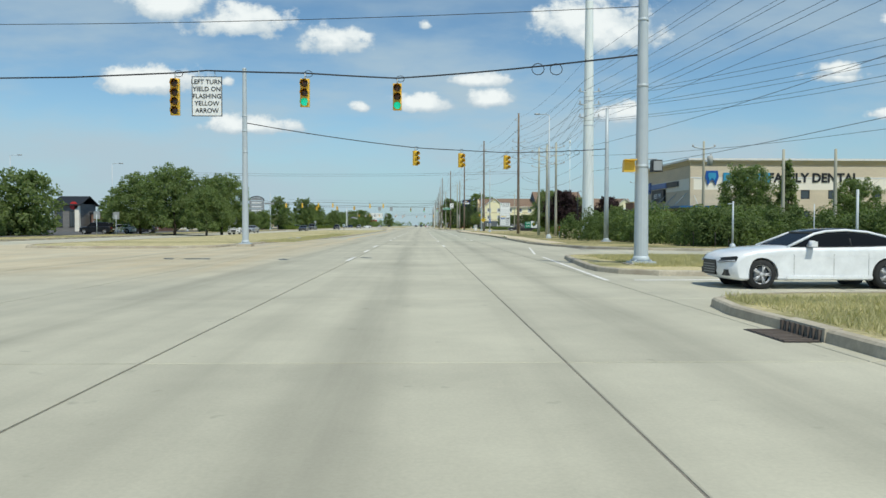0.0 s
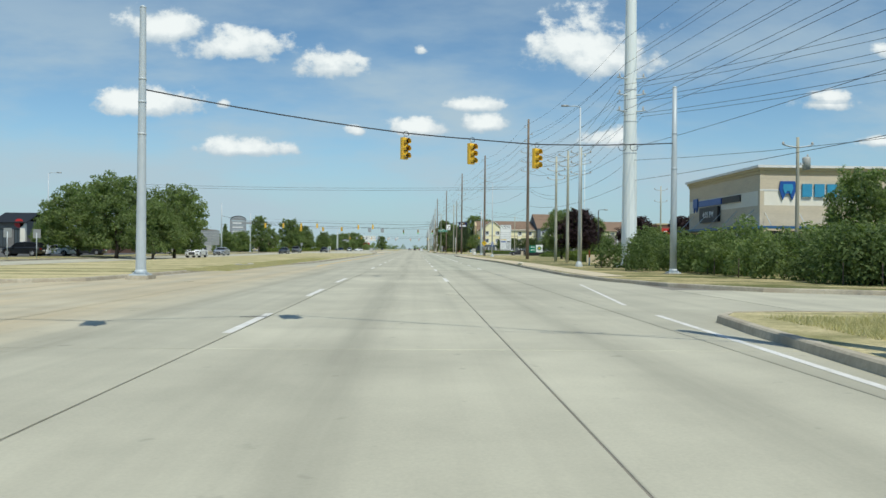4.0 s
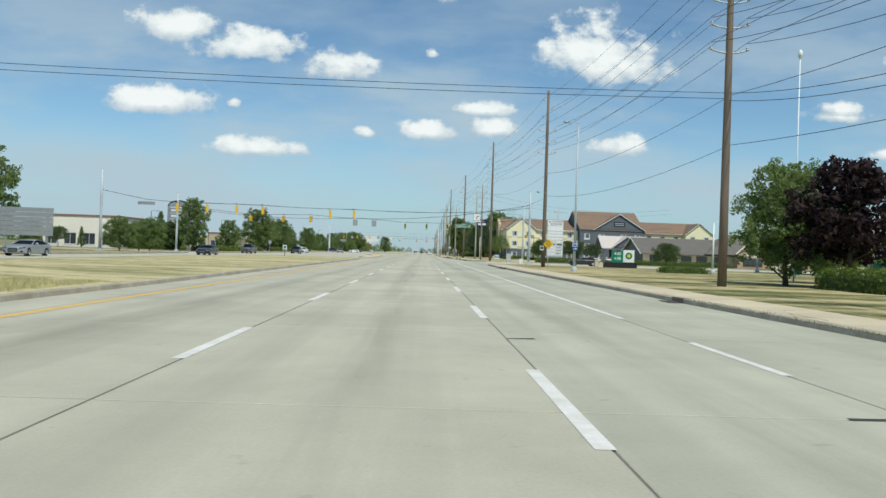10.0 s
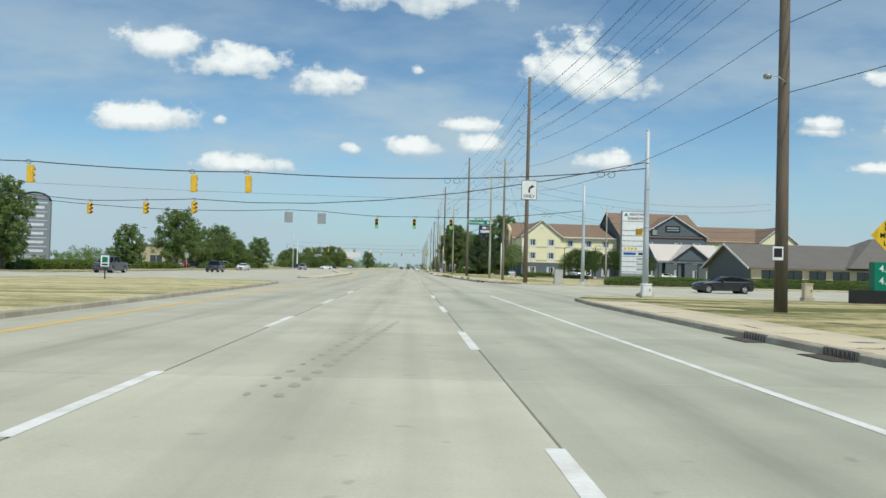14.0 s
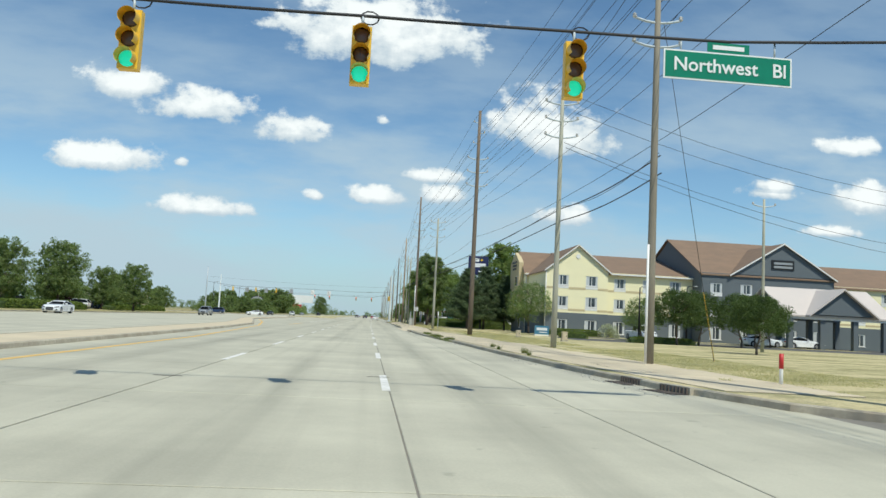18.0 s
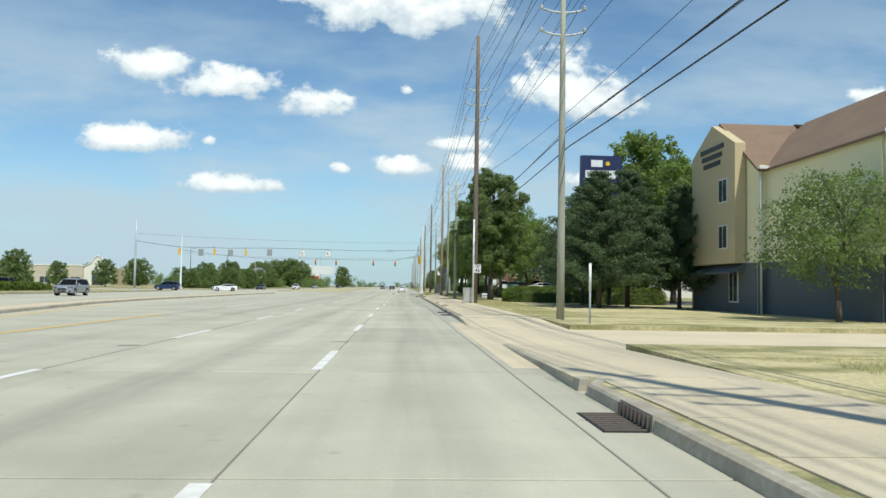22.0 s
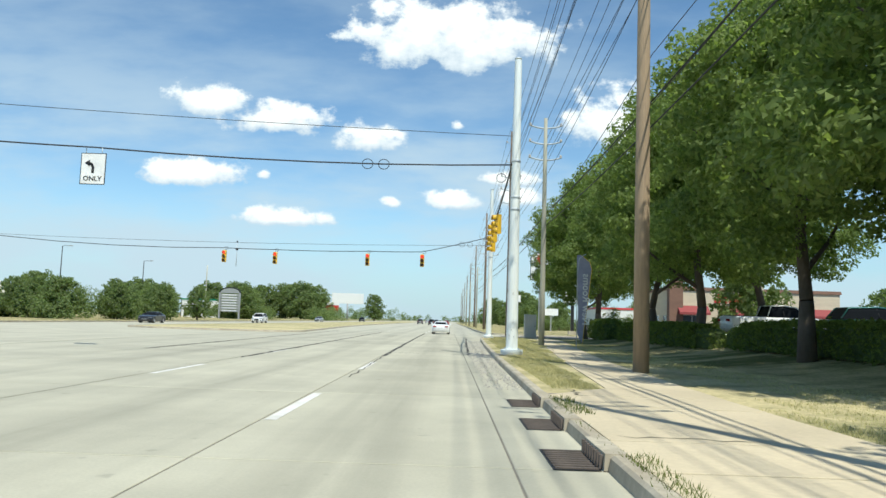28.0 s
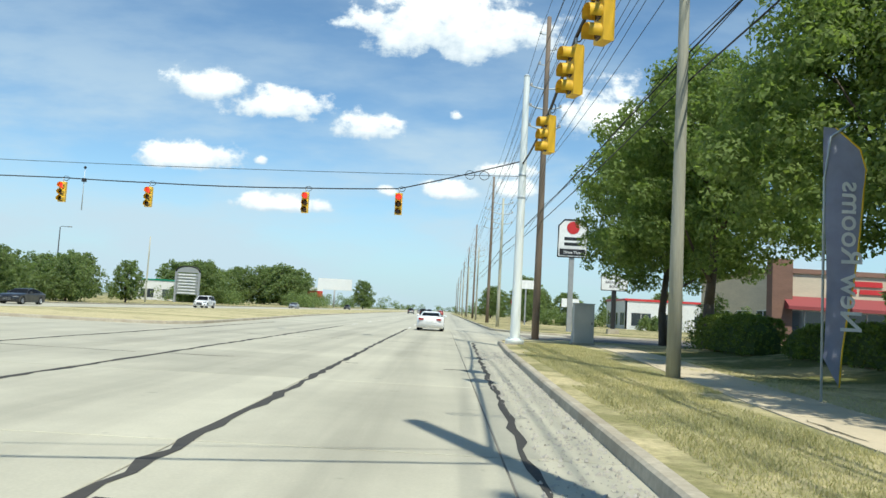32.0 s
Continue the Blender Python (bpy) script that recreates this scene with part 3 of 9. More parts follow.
V4 = [(60, 309.6), (9.3, 309.7), (9.2, 315), (6.0, 315.2), (5.45, 315.9), (5.45, 324), (5.55, 345), (5.58, 375), (5.72, 400), (5.85, 414), (6.1, 428), (6.45, 442), (6.8, 450.5), (8.0, 454.6), (11, 456.6), (60, 457)]
verge_trees = raised("verge_trees", V4[::-1], DRY_GRASS, "tree-shaded grass verge behind a concrete kerb", "verge", grass_label="mown dry grass")
raised("verge_far", [(60, 900), (8.5, 900), (8.2, 480), (9.5, 474.5), (13, 473), (60, 473)], LAWN, "distant grass verge with a kerb", "verge")

raised("median_strip", [(-9.6, 203.5), (-11.0, 205.2), (-20, 205.4), (-25.4, 203.5), (-26, 200), (-26, 52), (-24.6, 48.2), (-21.5, 47.0), (-15.2, 47.4), (-13.2, 49.5), (-12.6, 56), (-11.6, 70), (-9.6, 88), (-9.2, 110), (-9.2, 150), (-9.1, 195)],
       DRY_GRASS, "wide dry grass median with a concrete kerb", "median", grass_label="dry yellow median grass")
raised("median_narrow", [(-9.0, 228), (-9.2, 250), (-9.6, 272), (-10.6, 292), (-13.6, 313), (-16.6, 333), (-17.3, 345), (-17.3, 408), (-18.0, 411), (-19.4, 411), (-20.0, 408), (-19.6, 345), (-18.4, 331), (-15.2, 308), (-13.0, 288), (-12.2, 262), (-11.8, 228), (-10.4, 226.8)],
       OLD_CONCRETE, "narrow paved median with a raised kerb", "median", z=0.15, grass_label="paved median top")
raised("median_far", [(-9.0, 455), (-9.6, 470), (-11.2, 500), (-12, 560), (-12, 900), (-25, 900), (-25, 460), (-24, 452.5), (-21, 450.4), (-12, 450.8), (-9.8, 452)], DRY_GRASS,
       "dry grass median with a pale kerb", "median", grass_label="dry grass")
raised("verge_left", [(-36, -60), (-36, 203), (-90, 203), (-90, -60)][::-1], LAWN, "grass verge beyond the opposing lanes", "verge")
raised("verge_left", [(-36, 225), (-36, 415), (-90, 415), (-90, 225)][::-1], LAWN, "grass verge beyond the opposing lanes", "verge")
raised("verge_left", [(-36, 450), (-36, 900), (-110, 900), (-110, 450)][::-1], LAWN, "grass verge beyond the opposing lanes", "verge")

# sidewalks
def walk_strip(name, left, right, z, label):
    """A sidewalk between two lines of points, cut into slabs that are parts of it."""
    base = solid(name, MB().face([(x, y, z - 0.012) for x, y in left] + [(x, y, z - 0.012) for x, y in right[::-1]]), JOINT, label, "sidewalk", kind="structure")
    SLABS.append((base, left, right, z))
    return base


def along(line, y):
    ys = [p[1] for p in line]
    return float(np.interp(y, ys, [p[0] for p in line]))


SLABS = []
walk_strip("sidewalk_mid", [(9.0, 56), (8.75, 72), (9.0, 85), (9.12, 98), (8.85, 118), (8.55, 132), (8.3, 147), (8.2, 165), (8.25, 179)],
           [(10.6, 56), (10.8, 72), (11.1, 85), (11.2, 98), (10.9, 118), (10.6, 132), (10.4, 147), (10.3, 165), (10.3, 179)], 0.16, "cracked weathered concrete sidewalk")
walk_strip("sidewalk_inn", [(9.2, 228.5), (8.2, 237), (7.5, 246), (7.0, 258), (6.4, 270), (5.95, 280), (5.75, 293.5)],
           [(12.6, 228.5), (12.4, 237), (12.0, 246), (11.3, 258), (10.2, 270), (9.6, 280), (8.7, 289), (8.15, 293.5)], 0.16, "sunlit old concrete sidewalk")
walk_strip("sidewalk_trees", [(5.68, 316), (5.72, 330), (5.77, 345), (5.8, 375), (5.88, 390), (5.94, 399.8), (7.3, 400.6), (8.1, 412), (9.0, 422), (9.9, 432), (11.0, 442), (11.4, 452)],
           [(8.9, 316), (9.0, 330), (9.1, 345), (9.1, 375), (9.1, 390), (9.15, 399.8), (9.2, 400.6), (9.75, 412), (10.6, 422), (11.6, 432), (12.7, 442), (13.1, 452)], 0.16, "pale concrete sidewalk with joints")
solid("lawn_edge", MB().prism([(8.15, 293.2), (8.7, 293.2), (8.7, 297), (60, 297), (60, 300.6), (8.25, 300.3)], -0.03, 0.168), DRY_GRASS, "sunburnt grass corner beside the driveway", "lawn", kind="structure")
solid("ramp", MB().loft([[(5.4, 293.4, -0.03), (8.2, 293.4, -0.03), (8.2, 293.4, 0.166), (5.4, 293.4, 0.166)], [(5.5, 301.6, -0.03), (8.25, 301.6, -0.03), (8.25, 301.6, 0.012), (5.5, 301.6, 0.012)]], False), OLD_CONCRETE, "sloping concrete ramp down to the driveway", "ramp", kind="structure")
solid("kerb_end", MB().loft([[(5.38, 293.0, -0.03), (5.58, 293.0, -0.03), (5.56, 293.0, 0.171), (5.41, 293.0, 0.171)], [(5.46, 301.8, -0.03), (5.66, 301.8, -0.03), (5.64, 301.8, 0.016), (5.5, 301.8, 0.016)]], False), CURB, "concrete kerb sloping down to a driveway", "kerb", kind="structure")
solid("lawn_edge", MB().prism([(8.95, 309.5), (60, 309.3), (60, 312), (9.6, 312), (9.6, 317), (8.95, 317)], -0.03, 0.168), DRY_GRASS, "sunburnt grass edge beside the driveway", "lawn", kind="structure")
solid("ramp", MB().loft([[(5.4, 309.8, -0.03), (8.95, 309.8, -0.03), (8.95, 309.8, 0.012), (5.4, 309.8, 0.012)], [(5.45, 316.0, -0.03), (8.95, 316.0, -0.03), (8.95, 316.0, 0.166), (5.45, 316.0, 0.166)]], False), OLD_CONCRETE, "sloping concrete ramp from the driveway to the sidewalk", "ramp", kind="structure")
solid("driveway", MB().prism([(4.9, 296), (60, 299), (60, 310.5), (4.9, 314)], -0.03, 0.004), OLD_CONCRETE, "wide concrete driveway apron", "driveway", kind="structure")
flat_sheet("parking_lot", 13.5, 457.5, 60, 473, 0.02, ASPHALT, "grey asphalt drive", "parking lot")
flat_sheet("parking_lot", 21, 284, 100, 308.8, 0.146, ASPHALT, "grey asphalt hotel parking lot", "parking lot")
flat_sheet("parking_lot", 22, 352, 60, 386, 0.146, ASPHALT, "grey asphalt parking lot", "parking lot")
flat_sheet("parking_lot", 21.5, 398, 60, 445, 1.056, ASPHALT, "raised grey asphalt car park behind hedges", "parking lot")
flat_sheet("parking_lot", 20, 196, 22, 198, -0.03, ASPHALT, "grey asphalt patch", "parking lot")
flat_sheet("parking_lot", -88, 238, -50, 410, 0.146, ASPHALT, "grey asphalt parking lot", "parking lot")
flat_sheet("parking_lot", -88, 60, -44, 190, 0.146, ASPHALT, "grey asphalt parking lot", "parking lot")

# painted lines
def stripe(x0, y0, x1, y1, w, material=WHITE_LINE, name="lane_mark", label=""):
    d = Vector((x1 - x0, y1 - y0)).normalized() * (w / 2)
    return part(name, MB().face([(x0 - d.y, y0 + d.x, 0.004), (x0 + d.y, y0 - d.x, 0.004), (x1 + d.y, y1 - d.x, 0.004), (x1 - d.y, y1 + d.x, 0.004)]), material, road, label)


stripe(1.5, 51.8, 1.5, 55.8, 0.17)
stripe(-3.2, 50.2, -3.2, 54.6, 0.17)
stripe(-3.05, 31.0, -3.07, 34.9, 0.17)
stripe(-3.1, 41.0, -3.13, 44.9, 0.17)
for start, step, count, offset in ((67.95, 11.35, 11, 4.0), (226.7, 11.45, 10, 7.2), (341.2, 10.95, 7, 7.2), (470, 12, 20, 2.6)):
    for k in range(count):
        y = start + k * step
        drift = 0.0 if y < 330 else 0.2
        stripe(1.44 + drift, y, 1.44 + drift, y + 3.9, 0.17)
        stripe(-3.0 + drift, y + offset, -3.0 + drift, y + offset + 3.9, 0.17)
        if y < 98:
            stripe(4.75, y + 4, 4.75, y + 7.6, 0.15)
stripe(4.8, 103, 4.7, 187, 0.15)
for x, y0, y1 in ((-7.6, 78, 203), (-7.9, 300, 318)):
    stripe(x, y0, x, y1, 0.26, YELLOW_LINE)
for a, b in (((-7.4, 226), (-7.4, 250)), ((-7.4, 250), (-8.3, 268)), ((-8.3, 268), (-9.4, 287)), ((-9.4, 287), (-12.3, 311)), ((-12.3, 311), (-15.7, 333))):
    stripe(*a, *b, 0.24, YELLOW_LINE)
stripe(-7.75, 330, -8.0, 405, 0.17)
stripe(-12.3, 345, -12.4, 405, 0.15)
for k in range(28):
    stripe(-30.8, 55 + k * 12, -30.8, 58.5 + k * 12, 0.14)
stripe(5.6, 20.1, 16, 20.5, 0.3)
stripe(4.85, 20, 5.5, 35, 0.14)
stripe(5.6, 38, 7.0, 50, 0.12)

# ---- poles, wires, signals, signs ----
def wood_pole(x, y, h, wood, label, arms=(), brackets=(), r=0.19, lean=(0, 0), z=0.1):
    pole = thing("utility_pole", label, "utility pole", (x, y, z - 0.25), group="utility poles")
    lx, ly = lean
    part("shaft", MB().loft([[(lx * t + (r * (1 - 0.42 * t)) * math.cos(a), ly * t + (r * (1 - 0.42 * t)) * math.sin(a), t * (h + 0.25)) for a in [k * math.pi / 6 for k in range(12)]]
                             for t in (0, 0.25, 0.5, 0.75, 1.0)]), wood, pole)
    for az_ in arms:
        t = az_ / h
        arm = part("crossarm", MB().tube([(lx * t - 0.95, ly * t, az_ + 0.28), (lx * t - 0.5, ly * t, az_ + 0.16), (lx * t, ly * t, az_ + 0.1), (lx * t + 0.5, ly * t, az_ + 0.16), (lx * t + 0.95, ly * t, az_ + 0.28)], 0.05, 6), GALVANISED, pole)
        for side in (-0.95, 0.95):
            part("insulator", INSULATOR, PORCELAIN, arm, at=(lx * t + side, ly * t, az_ + 0.26))
    for bz, side in brackets:
        t = bz / h
        b = part("bracket", MB().rod((lx * t, ly * t, bz + 0.25), (lx * t + side * 0.5, ly * t, bz + 0.32), 0.035, 0.03, 6), GALVANISED, pole)
        part("insulator", INSULATOR, PORCELAIN, b, at=(lx * t + side * 0.5, ly * t, bz + 0.3))
    return pole


INSULATOR = MB().lathe([(0.03, 0), (0.09, 0.03), (0.09, 0.07), (0.05, 0.09), (0.08, 0.12), (0.08, 0.16), (0.03, 0.2)], 8).mesh("insulator")
TALL = [(15.6, 124.4, 19.5), (13.9, 172.8, 20.3), (12.4, 225.4, 21.8), (10.5, 282.9, 21.4), (9.1, 346.4, 22.8), (9.6, 407.4, 21.5), (9.9, 461.1, 20.5), (10.3, 520, 20.5), (10.6, 580, 20.5), (11, 640, 20.5), (11.3, 700, 20), (11.6, 760, 20), (12, 830, 20), (12.4, 900, 20)]
for k, (x, y, h) in enumerate(TALL):
    wood_pole(x, y, h, WOOD_BROWN if k not in (5,) else WOOD_TAN, "tall dark brown wooden transmission pole with three steel crossarms", (h - 4.6, h - 5.9, h - 7.2), ((h - 1.2, -1), (h - 2.2, 1), (h - 3.2, -1)), 0.24)
SHORT = [(16.2, 92.8, 11.4, WOOD_GREY), (15.9, 97.7, 11.7, WOOD_GREY), (15.9, 104.4, 11.9, WOOD_GREY), (11.8, 240.3, 15.2, WOOD_DIM), (11.7, 255.2, 15.0, WOOD_GREY), (9.7, 314.7, 15.0, WOOD_GREY),
         (9.1, 369.5, 13.6, WOOD_GREY), (9.5, 390.0, 15.5, WOOD_GREY), (9.7, 431.8, 14.0, WOOD_GREY), (9.6, 490, 13, WOOD_GREY), (10, 550, 13, WOOD_GREY), (10.3, 610, 13, WOOD_GREY), (10.5, 670, 13, WOOD_GREY), (11, 735, 13, WOOD_GREY)]
for x, y, h, wood in SHORT:
    wood_pole(x, y, h, wood, "weathered grey wooden utility pole with crossarms" if wood is WOOD_GREY else "brown wooden utility pole beside the sidewalk", (h - 0.5, h - 1.5, h - 2.5) if h > 11 else (h - 0.5,), (), 0.18)
for x, y, h in ((32.7, 271, 12.5), (24.5, 66.4, 8.7), (37.4, 134, 11.2), (37.9, 135.5, 9.5)):
    wood_pole(x, y, h, WOOD_GREY, "grey wooden service pole", (h - 0.5,), (), 0.15)
for x, y, h in ((28.6, 60.2, 7.4), (31.7, 58.2, 7.25)):
    wood_pole(x, y, h, WOOD_GREY, "bare grey wooden pole standing in the shrubs", (), (), 0.17)

wood_pole(-45.4, 541, 11.0, WOOD_GREY, "grey wooden service pole", (), (), 0.16)


def wire(points_a, points_b, sag, steps=10):
    a, b = Vector(points_a), Vector(points_b)
    return [a.lerp(b, t / steps) - Vector((0, 0, 4 * sag * (t / steps) * (1 - t / steps))) for t in range(steps + 1)]


def wires_between(p, q, offsets_p, offsets_q, sag, r=0.014):
    line = thing("power_line", "black overhead power lines sagging between poles", "power line", (p[0], p[1], 0), group="power lines")
    o = Vector((p[0], p[1], 0))
    for (dx, dz), (ex, ez) in zip(offsets_p, offsets_q):
        part("wire", MB().tube([v - o for v in wire((p[0] + dx, p[1], dz), (q[0] + ex, q[1], ez), sag)], r, 4), CABLE, line)


def tall_offsets(h):
    return [(s * 0.95, h - d + 0.55) for d in (4.6, 5.9, 7.2) for s in (-1, 1)] + [(-0.5, h - 0.8), (0.5, h - 1.8), (-0.5, h - 2.8), (0.2, h - 9.4), (0.25, h - 12.0)]


first = (17.0, 78.4, 26.0)
chain = [(first[0], first[1], 19.0)] + TALL[:11]
for p, q in zip(chain[:-1], chain[1:]):
    wires_between(p, q, tall_offsets(p[2]), tall_offsets(q[2]), 0.9)
wires_between((22, -20, 22), (17.0, 78.4, 19), tall_offsets(19.5), tall_offsets(19), 1.2)
for p, q in zip(SHORT[3:10], SHORT[4:11]):
    wires_between(p, q, [(-0.9, p[2] + 0.1), (0.9, p[2] + 0.1), (0.9, p[2] - 1.0), (0.2, 8.4)], [(-0.9, q[2] + 0.1), (0.9, q[2] + 0.1), (0.9, q[2] - 1.0), (0.2, 8.4)], 0.5)
for p, q in zip(SHORT[3:10], SHORT[4:11]):
    wires_between(p, q, [(0.25, 8.3), (0.3, 7.6)], [(0.25, 8.3), (0.3, 7.6)], 0.25, 0.03)
for p, q in ((SHORT[0], SHORT[1]), (SHORT[1], SHORT[2])):
    wires_between(p, q, [(s, p[2] - d) for d in (0.0, 1.0, 2.0) for s in (-0.95, 0.95)], [(s, q[2] - d) for d in (0.0, 1.0, 2.0) for s in (-0.95, 0.95)], 0.1)
wires_between(SHORT[2], TALL[0], [(s, 11.9 - d) for d in (0.0, 1.0, 2.0) for s in (-0.95, 0.95)] + [(0, 7.6), (0, 7.2)], [(s, 15.4 - 1.3 * d) for d in (0, 1, 2) for s in (-0.95, 0.95)] + [(0, 10.2), (0, 9.8)], 0.4)
wires_between((17.0, 78.4), SHORT[0], [(s, 14.5 - 1.2 * d) for d in (0, 1, 2) for s in (-0.95, 0.95)] + [(0, 8.6)], [(s, 11.4 - d) for d in (0.0, 1.0, 2.0) for s in (-0.95, 0.95)] + [(0, 7.4)], 0.3)
wires_between((44, 20), (17.0, 78.4), [(s, 15.5 - 1.2 * d) for d in (0, 1, 2) for s in (-0.95, 0.95)] + [(0, 10)], [(s, 14.5 - 1.2 * d) for d in (0, 1, 2) for s in (-0.95, 0.95)] + [(0, 8.6)], 1.5)
wires_between(SHORT[4], (60, 270), [(0.9, 15), (0.9, 14), (0.2, 12.2), (0.3, 11.9)], [(0, 13.5), (0, 12.5), (0, 9), (0, 8)], 2.0)
wires_between((-40, 118), (15.6, 124.4), [(0, 9.5), (0, 9.2)], [(0, 10.2), (0, 9.9)], 0.4)


def steel_pole(x, y, h, r, material, label, name="strain_pole", z=0.14, bands=(), lean=(0, 0)):
    pole = thing(name, label, "steel pole", (x, y, z), group="steel signal poles")
    lx, ly = lean
    part("shaft", MB().loft([[(lx * t + r * (1 - 0.4 * t) * math.cos(a), ly * t + r * (1 - 0.4 * t) * math.sin(a), 0.25 + t * (h - 0.25)) for a in [(k + 0.5) * math.pi / 8 for k in range(16)]] for t in (0, 0.33, 0.66, 1)], r < 0.21), material, pole)
    part("cap", MB().lathe([(r * 0.63, 0), (r * 0.6, 0.06), (0.05, 0.12)], 12, (lx, ly, h)), GALVANISED, pole)
    part("footing", MB().box(-r * 2.3, -r * 2.3, -0.3, r * 2.3, r * 2.3, 0.03, 0.02), CURB, pole, "square concrete footing")
    round_foot = material is WHITE_STEEL
    part("base_plate", MB().lathe([(r * 1.88, 0.03), (r * 1.88, 0.2), (r * 1.8, 0.235), (r * 1.05, 0.25)], 8) if round_foot else MB().box(-r * 1.7, -r * 1.7, 0.03, r * 1.7, r * 1.7, 0.1, 0.01), material, pole)
    if not round_foot:
        part("base_collar", MB().lathe([(r * 1.25, 0.1), (r * 1.2, 0.2), (r * 1.02, 0.28)], 12), material, pole)
    for k in range(4):
        a = math.pi / 4 + k * math.pi / 2
        part("bolt_cover", MB().lathe([(0.04, 0), (0.04, 0.05), (0.015, 0.06)], 6, (1.5 * r * math.cos(a), 1.5 * r * math.sin(a), 0.24 if round_foot else 0.1)), GALVANISED, pole)
    for b in bands:
        t = b / h
        part("band", MB().lathe([(r * (1 - 0.4 * t), -0.05), (r * (1 - 0.4 * t) + 0.014, -0.045), (r * (1 - 0.4 * t) + 0.014, 0.045), (r * (1 - 0.4 * t), 0.05)], 14, (lx * t, ly * t, b)), GALVANISED, pole)
    return pole


steel_pole(7.4, 25.8, 10.5, 0.24, GALVANISED, "grey galvanised steel signal pole on the traffic island", bands=(3.3, 6.0, 8.2))
steel_pole(-34, 34, 10.5, 0.24, GALVANISED, "grey galvanised steel signal pole across the highway")
steel_pole(14.8, 61.4, 10.6, 0.2, GALVANISED, "grey galvanised steel signal pole before dense shrubs", bands=(6.0, 8.0))
steel_pole(-11.9, 52.0, 11.7, 0.22, GALVANISED, "grey steel signal pole on the dry median", bands=(6.2, 7.6, 8.6))
big = steel_pole(17.0, 78.4, 26, 0.62, WHITE_STEEL, "massive pale steel transmission pole among shrubs", "transmission_pole", bands=(9.0, 11.5, 14.0))
for zz in (14.9, 13.6, 12.3):
    part("crossarm", MB().tube([(-1.15, -0.3, zz + 0.1), (-0.6, -0.3, zz), (0.6, -0.3, zz), (1.15, -0.3, zz + 0.1)], 0.06, 6), GALVANISED, big)
    for sx in (-0.95, 0.95):
        ins = part("insulator", MB().lathe([(0.03, 0), (0.09, 0.05), (0.05, 0.1), (0.09, 0.16), (0.05, 0.2), (0.08, 0.26), (0.02, 0.3)], 8, (sx, -0.3, zz + 0.1)), PORCELAIN, big)
steel_pole(14.9, 192.3, 10.2, 0.2, GALVANISED, "grey steel signal pole at the street corner", bands=(4.2, 6.6, 8.2))
steel_pole(18.2, 224.2, 10.4, 0.2, GALVANISED, "grey steel signal pole beside the business park sign", bands=(6.0, 7.0))
steel_pole(-43.6, 222, 10.3, 0.2, GALVANISED, "grey steel signal pole across the opposing lanes", bands=(6.5,))
steel_pole(-42.2, 186.5, 10.7, 0.2, GALVANISED, "grey steel pole across the opposing lanes")
scuffed = steel_pole(6.63, 416.3, 12.2, 0.24, WHITE_STEEL, "pale grey scuffed steel signal pole on a bolted base", bands=(5.9, 6.4, 7.9))
for az, z0, w, hh, m in ((-98, 2.55, 5, 0.16, SIGN_WHITE), (-92, 2.42, 4, 0.11, CURB), (-150, 2.5, 5, 0.2, CURB), (-104, 0.95, 2, 0.2, BARK), (-122, 0.62, 2.5, 0.34, BARK), (-80, 0.72, 4, 0.05, CABLE), (-88, 1.25, 1.2, 0.3, BARK)):
    rim = [[(0.2425 * math.cos(math.radians(az + s * w * f + o)), 0.2425 * math.sin(math.radians(az + s * w * f + o)), z0 + dz * hh * 0.8) for s in (-1, -0.3, 0.4, 1)] for dz, f, o in ((0, 0.15, 0.6), (0.2, 0.7, 0), (0.45, 0.5, -0.5), (0.7, 0.8, 0.3), (1, 0.1, -0.3))]
    part("sticker_remnant" if z0 > 2 else "scuff", MB().loft(rim, True, False, False), m, scuffed, "torn sticker" if z0 > 2 else "dark rust scuff")
steel_pole(7.3, 447.0, 12.0, 0.22, WHITE_STEEL, "pale grey steel signal pole with banded cables", bands=(6.5, 7.5))
steel_pole(-39.3, 406.8, 11.4, 0.2, GALVANISED, "grey steel signal pole across the opposing lanes")
steel_pole(-44.1, 449.6, 11.4, 0.22, WHITE_STEEL, "pale steel signal pole across the opposing lanes")


def street_lamp(x, y, h, label, arm=-1.6, material=GALVANISED, z=0.14, turn=0):
    lamp = thing("street_lamp", label, "street lamp", (x, y, z), turn, "street lamps")
    part("pole", MB().rod((0, 0, 0.3), (0, 0, h), 0.12, 0.06, 10), material, lamp)
    part("base", MB().lathe([(0.28, -0.2), (0.28, 0.12), (0.2, 0.35), (0.14, 0.42)], 12), GALVANISED, lamp)
    part("arm", MB().tube([(0, 0, h), (arm * 0.3, 0, h + 0.12), (arm, 0, h + 0.1)], 0.035, 6), material, lamp)
    part("lamp_head", MB().loft([[(arm * f, w * c, h + 0.1 + zc) for c, zc in ((-0.14, 0), (-0.1, 0.09), (0.1, 0.09), (0.14, 0), (0, -0.05))] for f, w in ((0.95, 0.5), (1.1, 1.0), (1.4, 0.9), (1.5, 0.3))]), SIGN_GREY, lamp)
    return lamp


